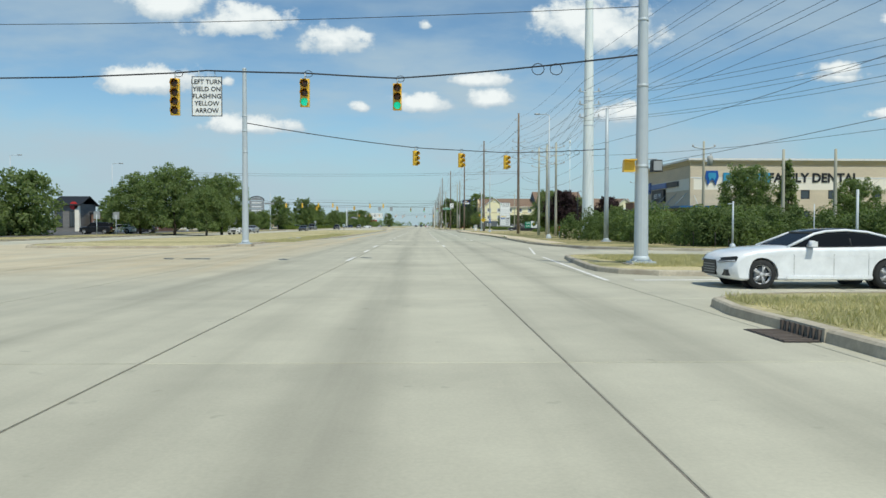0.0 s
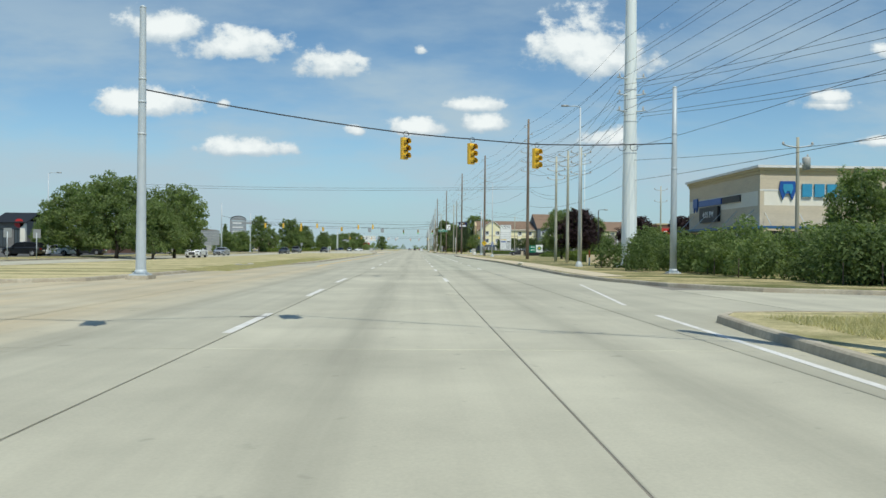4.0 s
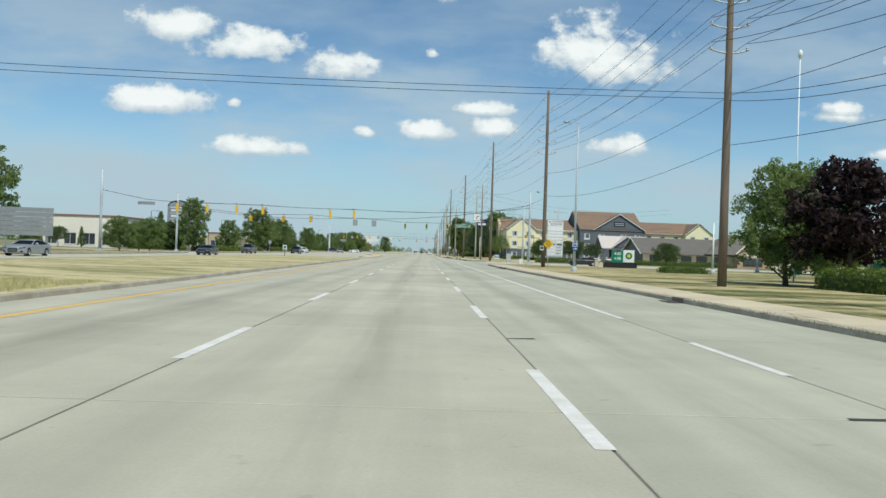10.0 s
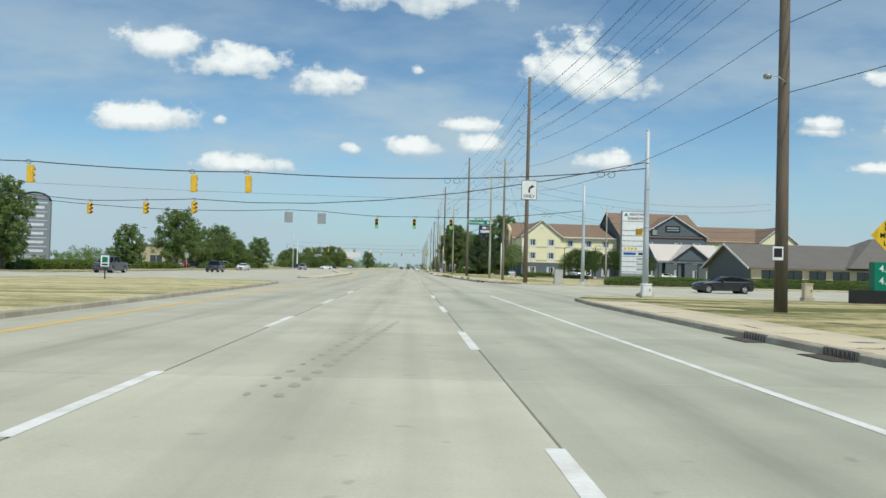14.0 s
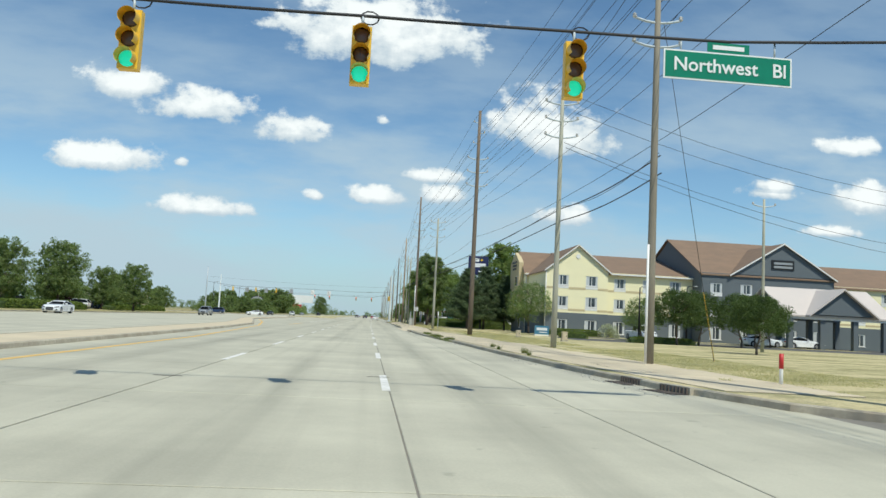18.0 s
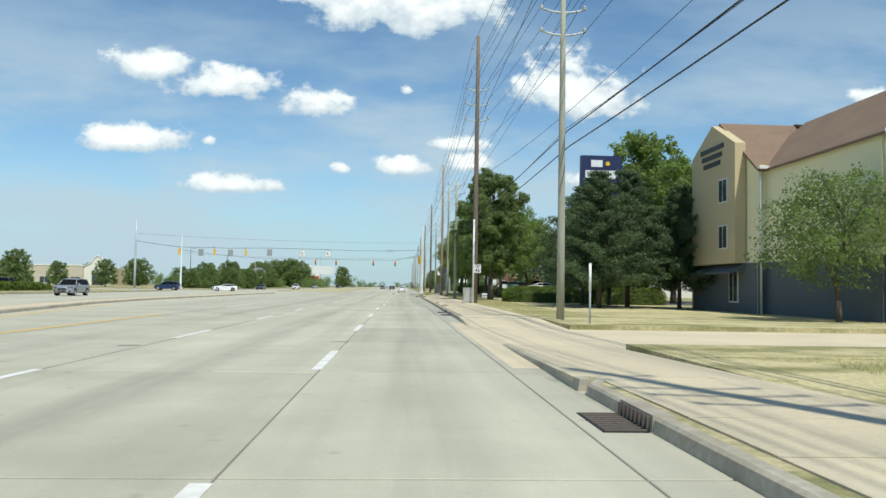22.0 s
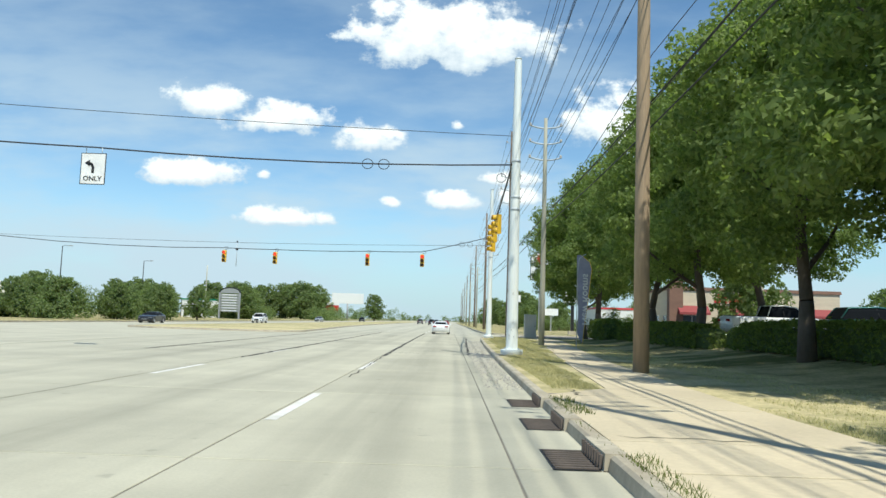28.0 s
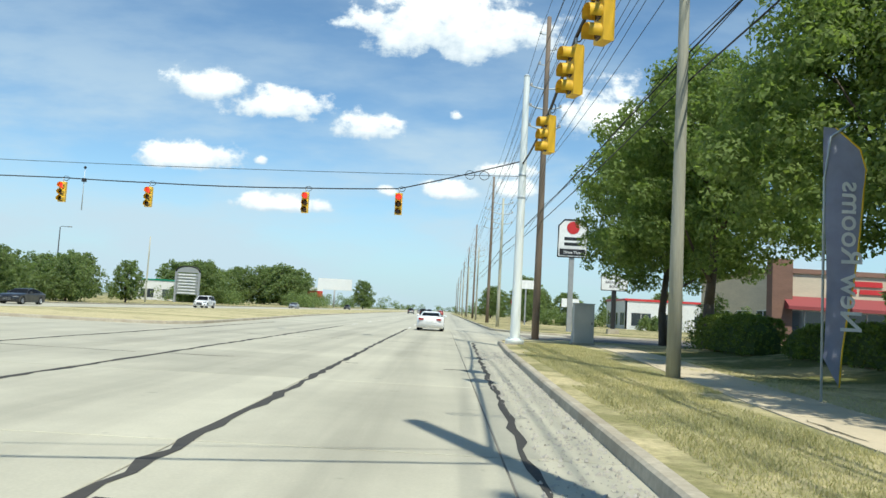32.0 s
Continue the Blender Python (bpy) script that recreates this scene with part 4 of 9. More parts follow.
street_lamp(12.8, 77.4, 12.4, "tall slim grey steel street lamp above shrubs", -1.0)
street_lamp(13.5, 152.8, 13.1, "tall slim grey steel street lamp on a flared base", -0.9)
for x, y, h in ((-58, 110, 11), (-47, 118, 10.5), (-66, 118, 12), (-50, 165, 9), (-72, 180, 10), (-58, 250, 8), (-64, 330, 9), (-57, 505, 11), (-50, 520, 10)):
    street_lamp(x, y, h, "tall parking lot lamp on a slim pole", 1.1, BLACK if y > 150 else GALVANISED)
for x, y, h in ((30.6, 165, 5.3), (44.4, 185.5, 5.6), (24, 118, 6.5), (30, 292, 5.8), (37, 296, 6.4)):
    street_lamp(x, y, h, "parking lot lamp with a flat shoebox head", 0.8, BLACK if y > 280 or y < 125 else WHITE_STEEL)
mast = thing("radio_mast", "thin white antenna mast behind trees", "mast", (27, 140, 0))
part("shaft", MB().rod((0, 0, 0), (0, 0, 16.5), 0.07, 0.04, 6), WHITE_STEEL, mast)
part("antenna", MB().lathe([(0.05, 0), (0.16, 0.1), (0.16, 0.5), (0.05, 0.6)], 8, (0, 0, 16.4)), WHITE_STEEL, mast)


SPANS = []


def wire_height(x, y):
    """How high the nearest span wire runs over a place."""
    best = (9e9, 0)
    for line in SPANS:
        for p, q in zip(line[:-1], line[1:]):
            d = (q - p).to_2d()
            t = min(max((Vector((x, y)) - p.to_2d()).dot(d) / d.length_squared, 0), 1)
            w = p.lerp(q, t)
            best = min(best, ((w.to_2d() - Vector((x, y))).length, w.x, w.y, w.z))
    return best[1:]


def signal_head(x, y, z, turn=0.0, sections=3, lit_at=None, glow=None, tilt=0.0, label="yellow traffic signal hanging from a span wire"):
    """A signal whose lenses face -y before the turn; z is its middle. It hangs plumb under its span wire."""
    wx, wy, wz = wire_height(x, y)
    x, y = (wx, wy) if abs(wx - x) + abs(wy - y) < 4 else (x, y)
    z = min(z, wz - sections * 0.1725 - 0.12)
    head = thing("traffic_signal", label, "traffic signal", pose(x, y, z, tilt, 0, turn), group="traffic signals")
    step = 0.345
    h = sections * step
    part("housing", MB().loft([[(sx * w, yy, sz * hh) for sx, sz in ((-1, -1), (1, -1), (1, 1), (-1, 1))] for yy, w, hh in ((0.12, 0.14, h / 2 - 0.03), (0.08, 0.17, h / 2), (-0.1, 0.17, h / 2), (-0.11, 0.16, h / 2 - 0.01))], False), SIGNAL_YELLOW, head)
    for k in range(sections):
        zc = h / 2 - step * (k + 0.5)
        part("lens", MB().lathe([(0.005, -0.135), (0.1, -0.125), (0.145, -0.112)], 16, (0, 0, zc), "y"), glow if k == lit_at else LENS_DARK, head, "lit lens" if k == lit_at else "")
        ring_a = [(0.155 * math.cos(a), 0.155 * math.sin(a)) for a in [math.radians(-40 + 260 * i / 14) for i in range(15)]]
        part("visor", MB().loft([[(px, -0.11, zc + pz) for px, pz in ring_a], [(px * 0.98, -0.36, zc + pz * 0.98 - 0.02) for px, pz in ring_a]], True, False, False), SIGNAL_YELLOW, head)
    part("hanger", MB().rod((0, 0, h / 2), (0, 0, max(wz - z, h / 2 + 0.1)), 0.025, None, 6), GALVANISED, head)
    part("cable_loop", MB().tube([(0.16 * math.cos(a) + 0.12, 0.02, h / 2 + 0.2 + 0.12 * math.sin(a)) for a in [k * math.pi / 5 for k in range(11)]], 0.014, 5), CABLE, head)
    return head


def span(a, b, nodes=(), r=0.03, second=None, label="black span wire carrying traffic signals"):
    """A wire from pole to pole through the points at which things hang."""
    line = thing("span_wire", label, "span wire", (0, 0, 0), group="span wires")
    a, b = Vector(a), Vector(b)
    stops = [a] + sorted((Vector(n) for n in nodes), key=lambda n: (n - a).dot(b - a)) + [b]
    path = [a]
    for p, q in zip(stops[:-1], stops[1:]):
        path += wire(p, q, 0.0008 * (q - p).length ** 2 if len(stops) > 2 else 0.5, 6)[1:]
    SPANS.append(path)
    part("wire", MB().tube(path, r, 5), CABLE, line)
    if second:
        lift = Vector((0, 0, second))
        part("tether", MB().tube(wire(a + lift, b + lift, 0.4, 16), 0.012, 4), CABLE, line)
    m = a.lerp(stops[1], 0.35)
    for dx in (-0.35, 0.3):
        part("cable_coil", MB().tube([(m.x + dx + 0.22 * math.cos(t), m.y, m.z - 0.2 + 0.2 * math.sin(t)) for t in [k * math.pi / 6 for k in range(13)]], 0.016, 5), CABLE, line)
    return line


def over(x, y, z, h):
    """The point of the wire over a thing of that height."""
    return (x, y, z + h / 2 + 0.22)


span((7.4, 25.8, 7.2), (-34, 34, 8.6), [over(-9.4, 29.6, 6.3, 1.38), over(-8.15, 29.4, 6.3, 1.5), over(-4.4, 29.0, 6.38, 1.04), over(-1.0, 30.5, 6.5, 1.04)], second=1.6)
signal_head(-9.4, 29.6, 6.3, 8, 4, label="four-lens yellow turn signal on a span wire")
signal_head(-4.4, 29.0, 6.38, 0, 3, 2, LENS_GREEN, label="yellow traffic signal showing green")
signal_head(-1.0, 30.5, 6.5, 0, 3, 2, LENS_GREEN, label="yellow traffic signal showing green")
CORNER = ((-0.5, 54.6), (2.8, 56.3), (6.3, 57.9))
span((14.8, 61.4, 7.6), (-11.9, 52.0, 8.3), [over(x, y, 6.2, 1.04) for x, y in CORNER])
for x, y in CORNER:
    signal_head(x, y, 6.2, 38)
BACKS = ((-13.0, 192.2, 6.2), (-9.7, 192.1, 6.25), (-22.1, 190.9, 6.35), (-25.6, 190.6, 6.35), (-29.5, 190.2, 6.3), (-33.4, 189.8, 6.3))
span((14.9, 192.3, 8.0), (-42.2, 186.5, 8.2), [over(7.4, 191.6, 6.35, 1.2), over(-37.4, 189.4, 6.75, 0.6)] + [over(*n, 1.04) for n in BACKS])
for x, y, z in BACKS:
    signal_head(x, y, z, 180, label="yellow traffic signal seen from behind")
AHEAD = ((-3.3, 5.9), (0.6, 5.95), (4.4, 6.0))
span((18.2, 224.2, 7.8), (-43.6, 222, 8.0), [over(7.3, 224.7, 6.3, 0.55), over(-12.4, 224.9, 6.3, 1.1), over(-9.0, 224.9, 6.25, 1.1)] + [over(x, 224.7, z, 1.04) for x, z in AHEAD], second=1.0)
for x, z in AHEAD:
    signal_head(x, 224.7, z, 0, 3, 2, LENS_GREEN, label="yellow traffic signal showing green")
ACROSS = ((-29.8, 218), (-23.8, 215.5), (-18.8, 213))
span((14.9, 192.3, 8.4), (-43.6, 222, 8.5), [over(x, y, 6.2, 1.04) for x, y in ACROSS])
for x, y in ACROSS:
    signal_head(x, y, 6.2, 60)
FAR_BACKS = (-22.7, -27.8, -33.5)
span((6.63, 416.3, 7.9), (-39.3, 406.8, 8.0), [over(-9.5, 413.6, 6.7, 1.2), over(-13.7, 412.8, 6.7, 1.2), over(-19.0, 411.5, 6.7, 1.1), over(-25.2, 410.5, 6.5, 1.1), over(-30, 410.5, 6.5, 1.1)] + [over(x, 410.5, 6.6, 1.04) for x in FAR_BACKS], second=1.2)
for x in FAR_BACKS:
    signal_head(x, 410.5, 6.6, 180, label="yellow traffic signal seen from behind")
REDS = ((-15.8, 452.3, 6.45), (-11.3, 452.2, 6.42), (-3.1, 451.3, 6.45), (1.7, 449.4, 6.38))
span((7.3, 447.0, 8.3), (-44.1, 449.6, 8.5), [over(*n, 1.04) for n in REDS], second=-0.7)
for x, y, z in REDS:
    signal_head(x, y, z, 0, 3, 0, LENS_RED, 0 if x < 1 else 4, label="yellow traffic signal showing red")
mast = thing("span_antenna", "thin grey antenna rod clamped to a span wire", "antenna", (-14.7, 452.2, 7.0))
part("rod", MB().rod((0, 0, -1.45), (0, 0, 0.72), 0.03, 0.02, 6), GALVANISED, mast)
part("clamp", MB().box(-0.1, -0.08, 0.02, 0.1, 0.08, 0.2, 0.01), CABLE, mast)
part("head", MB().lathe([(0.05, 0), (0.08, 0.06), (0.03, 0.14)], 8, (0, 0, 0.7)), CABLE, mast)
SIDE = ((6.56, 425.9, 6.65), (6.51, 428.5, 6.46), (6.75, 434.0, 6.43))
span((6.63, 416.3, 8.6), (7.3, 447.0, 8.2), [over(x, y, z, 1.04) for x, y, z in SIDE], 0.04)
for x, y, z in SIDE:
    signal_head(x, y, z, -72)


def ped_signal(pole_at, z):
    box = thing("pedestrian_signal", "yellow pedestrian signal box clamped to a steel pole", "pedestrian signal", (*pole_at, z))
    part("housing", MB().box(-0.66, -0.16, -0.2, -0.28, 0.1, 0.2, 0.015), SIGNAL_YELLOW, box)
    part("housing", MB().box(0.28, -0.2, -0.2, 0.64, 0.1, 0.2, 0.015), SIGNAL_BLACK, box, "dark back housing")
    part("face", MB().box(0.32, -0.24, -0.16, 0.6, -0.2, 0.16), SIGN_GREY, box)
    part("visor", MB().box(-0.68, -0.34, 0.17, -0.26, -0.16, 0.205), SIGNAL_YELLOW, box)
    part("bracket", MB().rod((-0.4, 0, 0.24), (0.5, 0, 0.24), 0.025, None, 6), GALVANISED, box)


ped_signal((7.4, 25.75), 3.45)
ped_signal((14.9, 192.25), 4.0)


def board(name, label, category, w, h, face, at, turn=0, border=None, thick=0.02, back=SIGN_GREY, group="road signs"):
    sign = thing(name, label, category, at, turn, group)
    part("panel", MB().box(-w / 2, 0.002, -h / 2, w / 2, thick, h / 2), back, sign)
    e = 0.03 if border else 0.0
    if border:
        part("border", MB().box(-w / 2, -0.002, -h / 2, w / 2, 0.002, h / 2), border, sign)
    part("face", MB().box(-w / 2 + e, -0.006, -h / 2 + e, w / 2 - e, -0.002 if border else 0.002, h / 2 - e), face, sign)
    return sign


def hung(sign, x, y, z, h):
    """Two rods from an overhead sign up to its span wire."""
    top = wire_height(x, y)[2] - z
    for dx in (-0.3, 0.3):
        part("hanger", MB().rod((dx, 0.012, h / 2 - 0.1), (dx, 0.012, max(top, h / 2)), 0.015, None, 6), GALVANISED, sign)


def post(parent, h, r=0.035, x=0, y=0.05, z0=0.0, material=GALVANISED):
    return part("post", MB().rod((x, y, z0), (x, y, z0 + h), r, None, 8), material, parent)


s = board("turn_sign", "white overhead sign about yielding on a flashing yellow arrow", "road sign", 1.14, 1.5, SIGN_WHITE, (-8.15, 29.4, 6.3), border=BLACK)
for k, line in enumerate(("LEFT TURN", "YIELD ON", "FLASHING", "YELLOW", "ARROW")):
    words("lettering", line, 0.235, BLACK, s, (0, -0.012, 0.54 - 0.27 * k))
hung(s, -8.15, 29.4, 6.3, 1.5)
s = board("street_name_sign", "green overhead street name sign with white letters", "street sign", 2.45, 0.55, SIGN_GREEN, (7.3, 224.69, 6.3), border=SIGN_WHITE)
words("lettering", "Northwest", 0.36, SIGN_WHITE, s, (-0.24, -0.012, 0.0))
words("lettering", "Bl", 0.36, SIGN_WHITE, s, (0.98, -0.012, 0.0))
part("number_panel", MB().box(-0.4, -0.006, 0.28, 0.4, 0.01, 0.46), SIGN_GREEN, s, "small green panel")
part("number_bar", MB().box(-0.3, -0.012, 0.33, 0.3, -0.006, 0.41), SIGN_WHITE, s)
for x in (-0.9, 0, 0.9):
    part("hanger", MB().rod((x, 0.02, 0.25), (x, 0.02, wire_height(7.3 + x, 224.69)[2] - 6.3), 0.02, None, 6), GALVANISED, s)


def arrow_shape(sign, w, side, material=BLACK):
    """A bent arrow, its head turned to one side."""
    k = w * side
    part("arrow", MB().loft([[(px, -0.014, pz) for px, pz in ring] for ring in ([(-0.05 * k, -0.16 * w), (0.05 * k, -0.16 * w)], [(-0.05 * k, 0.06 * w), (0.05 * k, 0.05 * w)], [(0.02 * k, 0.2 * w), (0.09 * k, 0.12 * w)], [(0.14 * k, 0.26 * w), (0.16 * k, 0.17 * w)])], False, False, False), material, sign)
    part("arrow_head", MB().face([(0.13 * k, -0.014, 0.34 * w), (0.32 * k, -0.014, 0.22 * w), (0.13 * k, -0.014, 0.08 * w)]), material, sign)


for x, y, z, side in ((7.4, 191.6, 6.35, 1), (-9.5, 413.6, 6.7, -1), (-13.7, 412.8, 6.7, -1)):
    s = board("lane_sign", "white overhead lane sign with a black bent arrow", "road sign", 0.95, 1.2, SIGN_WHITE, (x, y, z), border=BLACK)
    arrow_shape(s, 1.0, side)
    words("lettering", "ONLY", 0.26, BLACK, s, (0, -0.012, -0.38))
    hung(s, x, y, z, 1.2)
for x, y, z in ((-12.4, 224.9, 6.3), (-9.0, 224.9, 6.25), (-19.0, 411.5, 6.7), (-25.2, 410.5, 6.5), (-30, 410.5, 6.5)):
    s = board("lane_sign", "pale back of an overhead lane sign", "road sign", 0.85, 1.1, SIGN_WHITE if y < 300 else SIGN_GREY, (x, y, z), 180)
    hung(s, x, y, z, 1.1)
s = board("speed_sign", "white speed limit sign strapped to a wooden pole", "road sign", 0.62, 0.78, SIGN_WHITE, (9.3, 346.13, 3.05), border=BLACK)
words("lettering", "SPEED", 0.15, BLACK, s, (0, -0.012, 0.27))
words("lettering", "LIMIT", 0.15, BLACK, s, (0, -0.012, 0.12))
words("lettering", "45", 0.4, BLACK, s, (0, -0.012, -0.16))
s = board("hospital_sign", "blue hospital sign with arrow panel on a lamp post", "road sign", 0.48, 0.48, SIGN_BLUE, (13.5, 152.6, 2.55), border=SIGN_WHITE)
words("lettering", "H", 0.48, SIGN_WHITE, s, (0, -0.012, 0.0))
part("arrow_panel", MB().box(-0.24, -0.006, -0.6, 0.24, 0.01, -0.28), SIGN_BLUE, s, "blue arrow panel")
part("arrow", MB().box(-0.16, -0.012, -0.46, 0.06, -0.006, -0.41).face([(0.04, -0.012, -0.36), (0.04, -0.012, -0.51), (0.18, -0.012, -0.435)]), SIGN_WHITE, s)
s = thing("merge_sign", "yellow diamond lane sign on a thin post", "road sign", (13.2, 165.3, 0.14), group="road signs")
part("panel", MB().loft([[(0.54 * a, yy, 2.5 + 0.54 * b) for a, b in ((0, -1), (1, 0), (0, 1), (-1, 0))] for yy in (-0.01, 0.01)], False), SIGN_YELLOW, s)
for line, size, zz in (("LANE", 0.13, 2.8), ("ENDS", 0.13, 2.68), ("MERGE", 0.19, 2.49), ("LEFT", 0.19, 2.28)):
    words("lettering", line, size, BLACK, s, (0, -0.016, zz))
post(s, 2.2)
s = board("poster_sign", "small white poster with a square black pattern on a wooden pole", "poster", 0.4, 0.5, SIGN_WHITE, (13.65, 172.55, 2.3))
part("pattern", MB().box(-0.15, -0.012, -0.14, 0.15, -0.006, 0.18), BLACK, s)

# ---- trees, shrubs, hedges ----
def leaf_cloud(name, centres, radii, count, size, seed, droop=0.0, squash=0.85):
    """Many small pointed leaves gathered round clump centres."""
    count, size = int(count * 1.6), size * 0.82
    rng = np.random.default_rng(seed)
    centres, radii = np.array(centres, float), np.array(radii, float)
    pick = rng.choice(len(centres), count, p=radii**2 / (radii**2).sum())
    d = rng.normal(size=(count, 3))
    d /= np.linalg.norm(d, axis=1, keepdims=True)
    reach = radii[pick] * rng.random(count) ** 0.2
    pos = centres[pick] + d * reach[:, None] * [1, 1, squash]
    n = d + rng.normal(size=(count, 3)) * 0.4 + [0, 0, 0.45 - droop]
    n /= np.linalg.norm(n, axis=1, keepdims=True)
    a = np.cross(n, rng.normal(size=(count, 3)))
    a /= np.linalg.norm(a, axis=1, keepdims=True)
    b = np.cross(n, a)
    s = size * (0.6 + 0.8 * rng.random(count))[:, None]
    v = np.stack([pos - a * s * 0.5, pos + a * s * 0.45 + b * s * 0.34, pos + a * s * 0.5 - b * s * 0.34 + n * s * 0.15], 1).reshape(-1, 3)
    me = bpy.data.meshes.new(name)
    me.vertices.add(len(v))
    me.vertices.foreach_set("co", v.ravel())
    me.loops.add(len(v))
    me.loops.foreach_set("vertex_index", np.arange(len(v), dtype=np.int32))
    me.polygons.add(count)
    me.polygons.foreach_set("loop_start", np.arange(0, len(v), 3, dtype=np.int32))
    me.update()
    me.validate()
    return me


def limbs(rng, h, fork, spread, r, n=7):
    """A tapered, slightly bent trunk with limbs."""
    mb = MB()
    bend = [Vector((rng.normal() * 0.08 * t, rng.normal() * 0.08 * t, 0)) for t in range(6)]
    trunk = [bend[k] + Vector((0, 0, -0.2 + (h * 0.82 + 0.2) * k / 5)) for k in range(6)]
    for k in range(5):
        mb.rod(trunk[k], trunk[k + 1], r * (1 - 0.17 * k) * (1.25 if k == 0 else 1), r * (1 - 0.17 * (k + 1)), 10)
    tips = []
    for k in range(n):
        t = fork + (0.75 - fork) * k / n
        base = trunk[min(int(t / 0.82 * 5), 4)].lerp(trunk[min(int(t / 0.82 * 5) + 1, 5)], 0.4)
        ang = k * 2.4 + rng.random()
        out = spread * (0.85 + 0.3 * rng.random())
        mid = base + Vector((math.cos(ang) * out * 0.5, math.sin(ang) * out * 0.5, h * 0.09))
        tip = mid + Vector((math.cos(ang) * out * 0.5, math.sin(ang) * out * 0.5, h * 0.12))
        mb.rod(base, mid, r * 0.42, r * 0.26, 6)
        mb.rod(mid, tip, r * 0.26, r * 0.08, 6)
        tips += [mid, tip]
    return mb, tips


def tree_model(name, label, h, width, leaf, seed, fork=0.22, leaves=6500, size=0.34, category="tree", shape="round"):
    rng = np.random.default_rng(seed)
    tree = thing(name, label, category, (0, 0, -200), group="trees")
    mb, tips = limbs(rng, h, fork, width * 0.3, h * 0.02)
    part("trunk", mb, BARK, tree)
    centres, radii = [], []
    lobes = 84
    for k in range(lobes):
        u, ang = (k + 0.5) / lobes, k * 2.39996 + 0.6 * rng.random()
        prof = {"round": max(0.08, 1 - ((u - 0.34) / 0.7) ** 2) ** 0.5, "oval": max(0.1, 1 - ((u - 0.42) / 0.62) ** 2) ** 0.55, "cone": 1.02 - 0.9 * u}[shape]
        z = h * (fork + 0.08 + (0.86 - fork) * u)
        rr = width * 0.5 * prof * (0.55 + 0.38 * rng.random())
        r = width * 0.098 * (0.6 + 0.8 * rng.random()) * (0.55 + 0.5 * prof)
        centres.append((rr * math.cos(ang), rr * math.sin(ang), z))
        radii.append(r)
        if k % 3 == 0:
            centres.append((rr * 0.4 * math.cos(ang + 1), rr * 0.4 * math.sin(ang + 1), z - 0.03 * h))
            radii.append(r * 1.25)
    twigs, reach = [], []
    for c, r in zip(centres, radii):
        for j in range(7):
            d = Vector(rng.normal(size=3)).normalized() * r * (0.5 + 0.5 * rng.random())
            twigs.append((c[0] + d.x, c[1] + d.y, c[2] + d.z * 0.8))
            reach.append(r * (0.4 + 0.25 * rng.random()))
    part("crown", leaf_cloud("crown", twigs, reach, leaves, size, seed + 1, 0.1, 0.7), leaf, tree)
    return tree


def spruce_model(name, label, h, width, seed):
    rng = np.random.default_rng(seed)
    tree = thing(name, label, "tree", (0, 0, -200), group="trees")
    part("trunk", MB().rod((0, 0, -0.2), (0, 0, h * 0.97), h * 0.018, 0.03, 8), BARK, tree)
    boughs = MB()
    centres, radii = [], []
    for k in range(17):
        u = k / 17
        z = h * (0.17 + 0.8 * u)
        n = 6 if u < 0.6 else 4
        for j in range(n):
            a = j * 6.283 / n + k * 0.9 + rng.random() * 0.8
            reach = width * 0.52 * (1.04 - u) ** 0.95 * (0.7 + 0.45 * rng.random())
            lift = 0.12 + 0.25 * u
            boughs.rod((0, 0, z), (reach * 0.9 * math.cos(a), reach * 0.9 * math.sin(a), z + lift * reach), 0.05 * (1.1 - u), 0.015, 5)
            for f in (0.3, 0.55, 0.8, 1.0):
                centres.append((reach * f * math.cos(a), reach * f * math.sin(a), z + lift * reach * f))
                radii.append(width * 0.075 * (1.1 - 0.45 * u) * (0.7 + 0.5 * rng.random()) * (1.1 - 0.35 * f))
    part("bough", boughs, BARK, tree, "bare brown inner boughs")
    part("crown", leaf_cloud("crown", centres, radii, 33000, 0.165, seed + 1, 0.1, 0.55), NEEDLES, tree)
    return tree


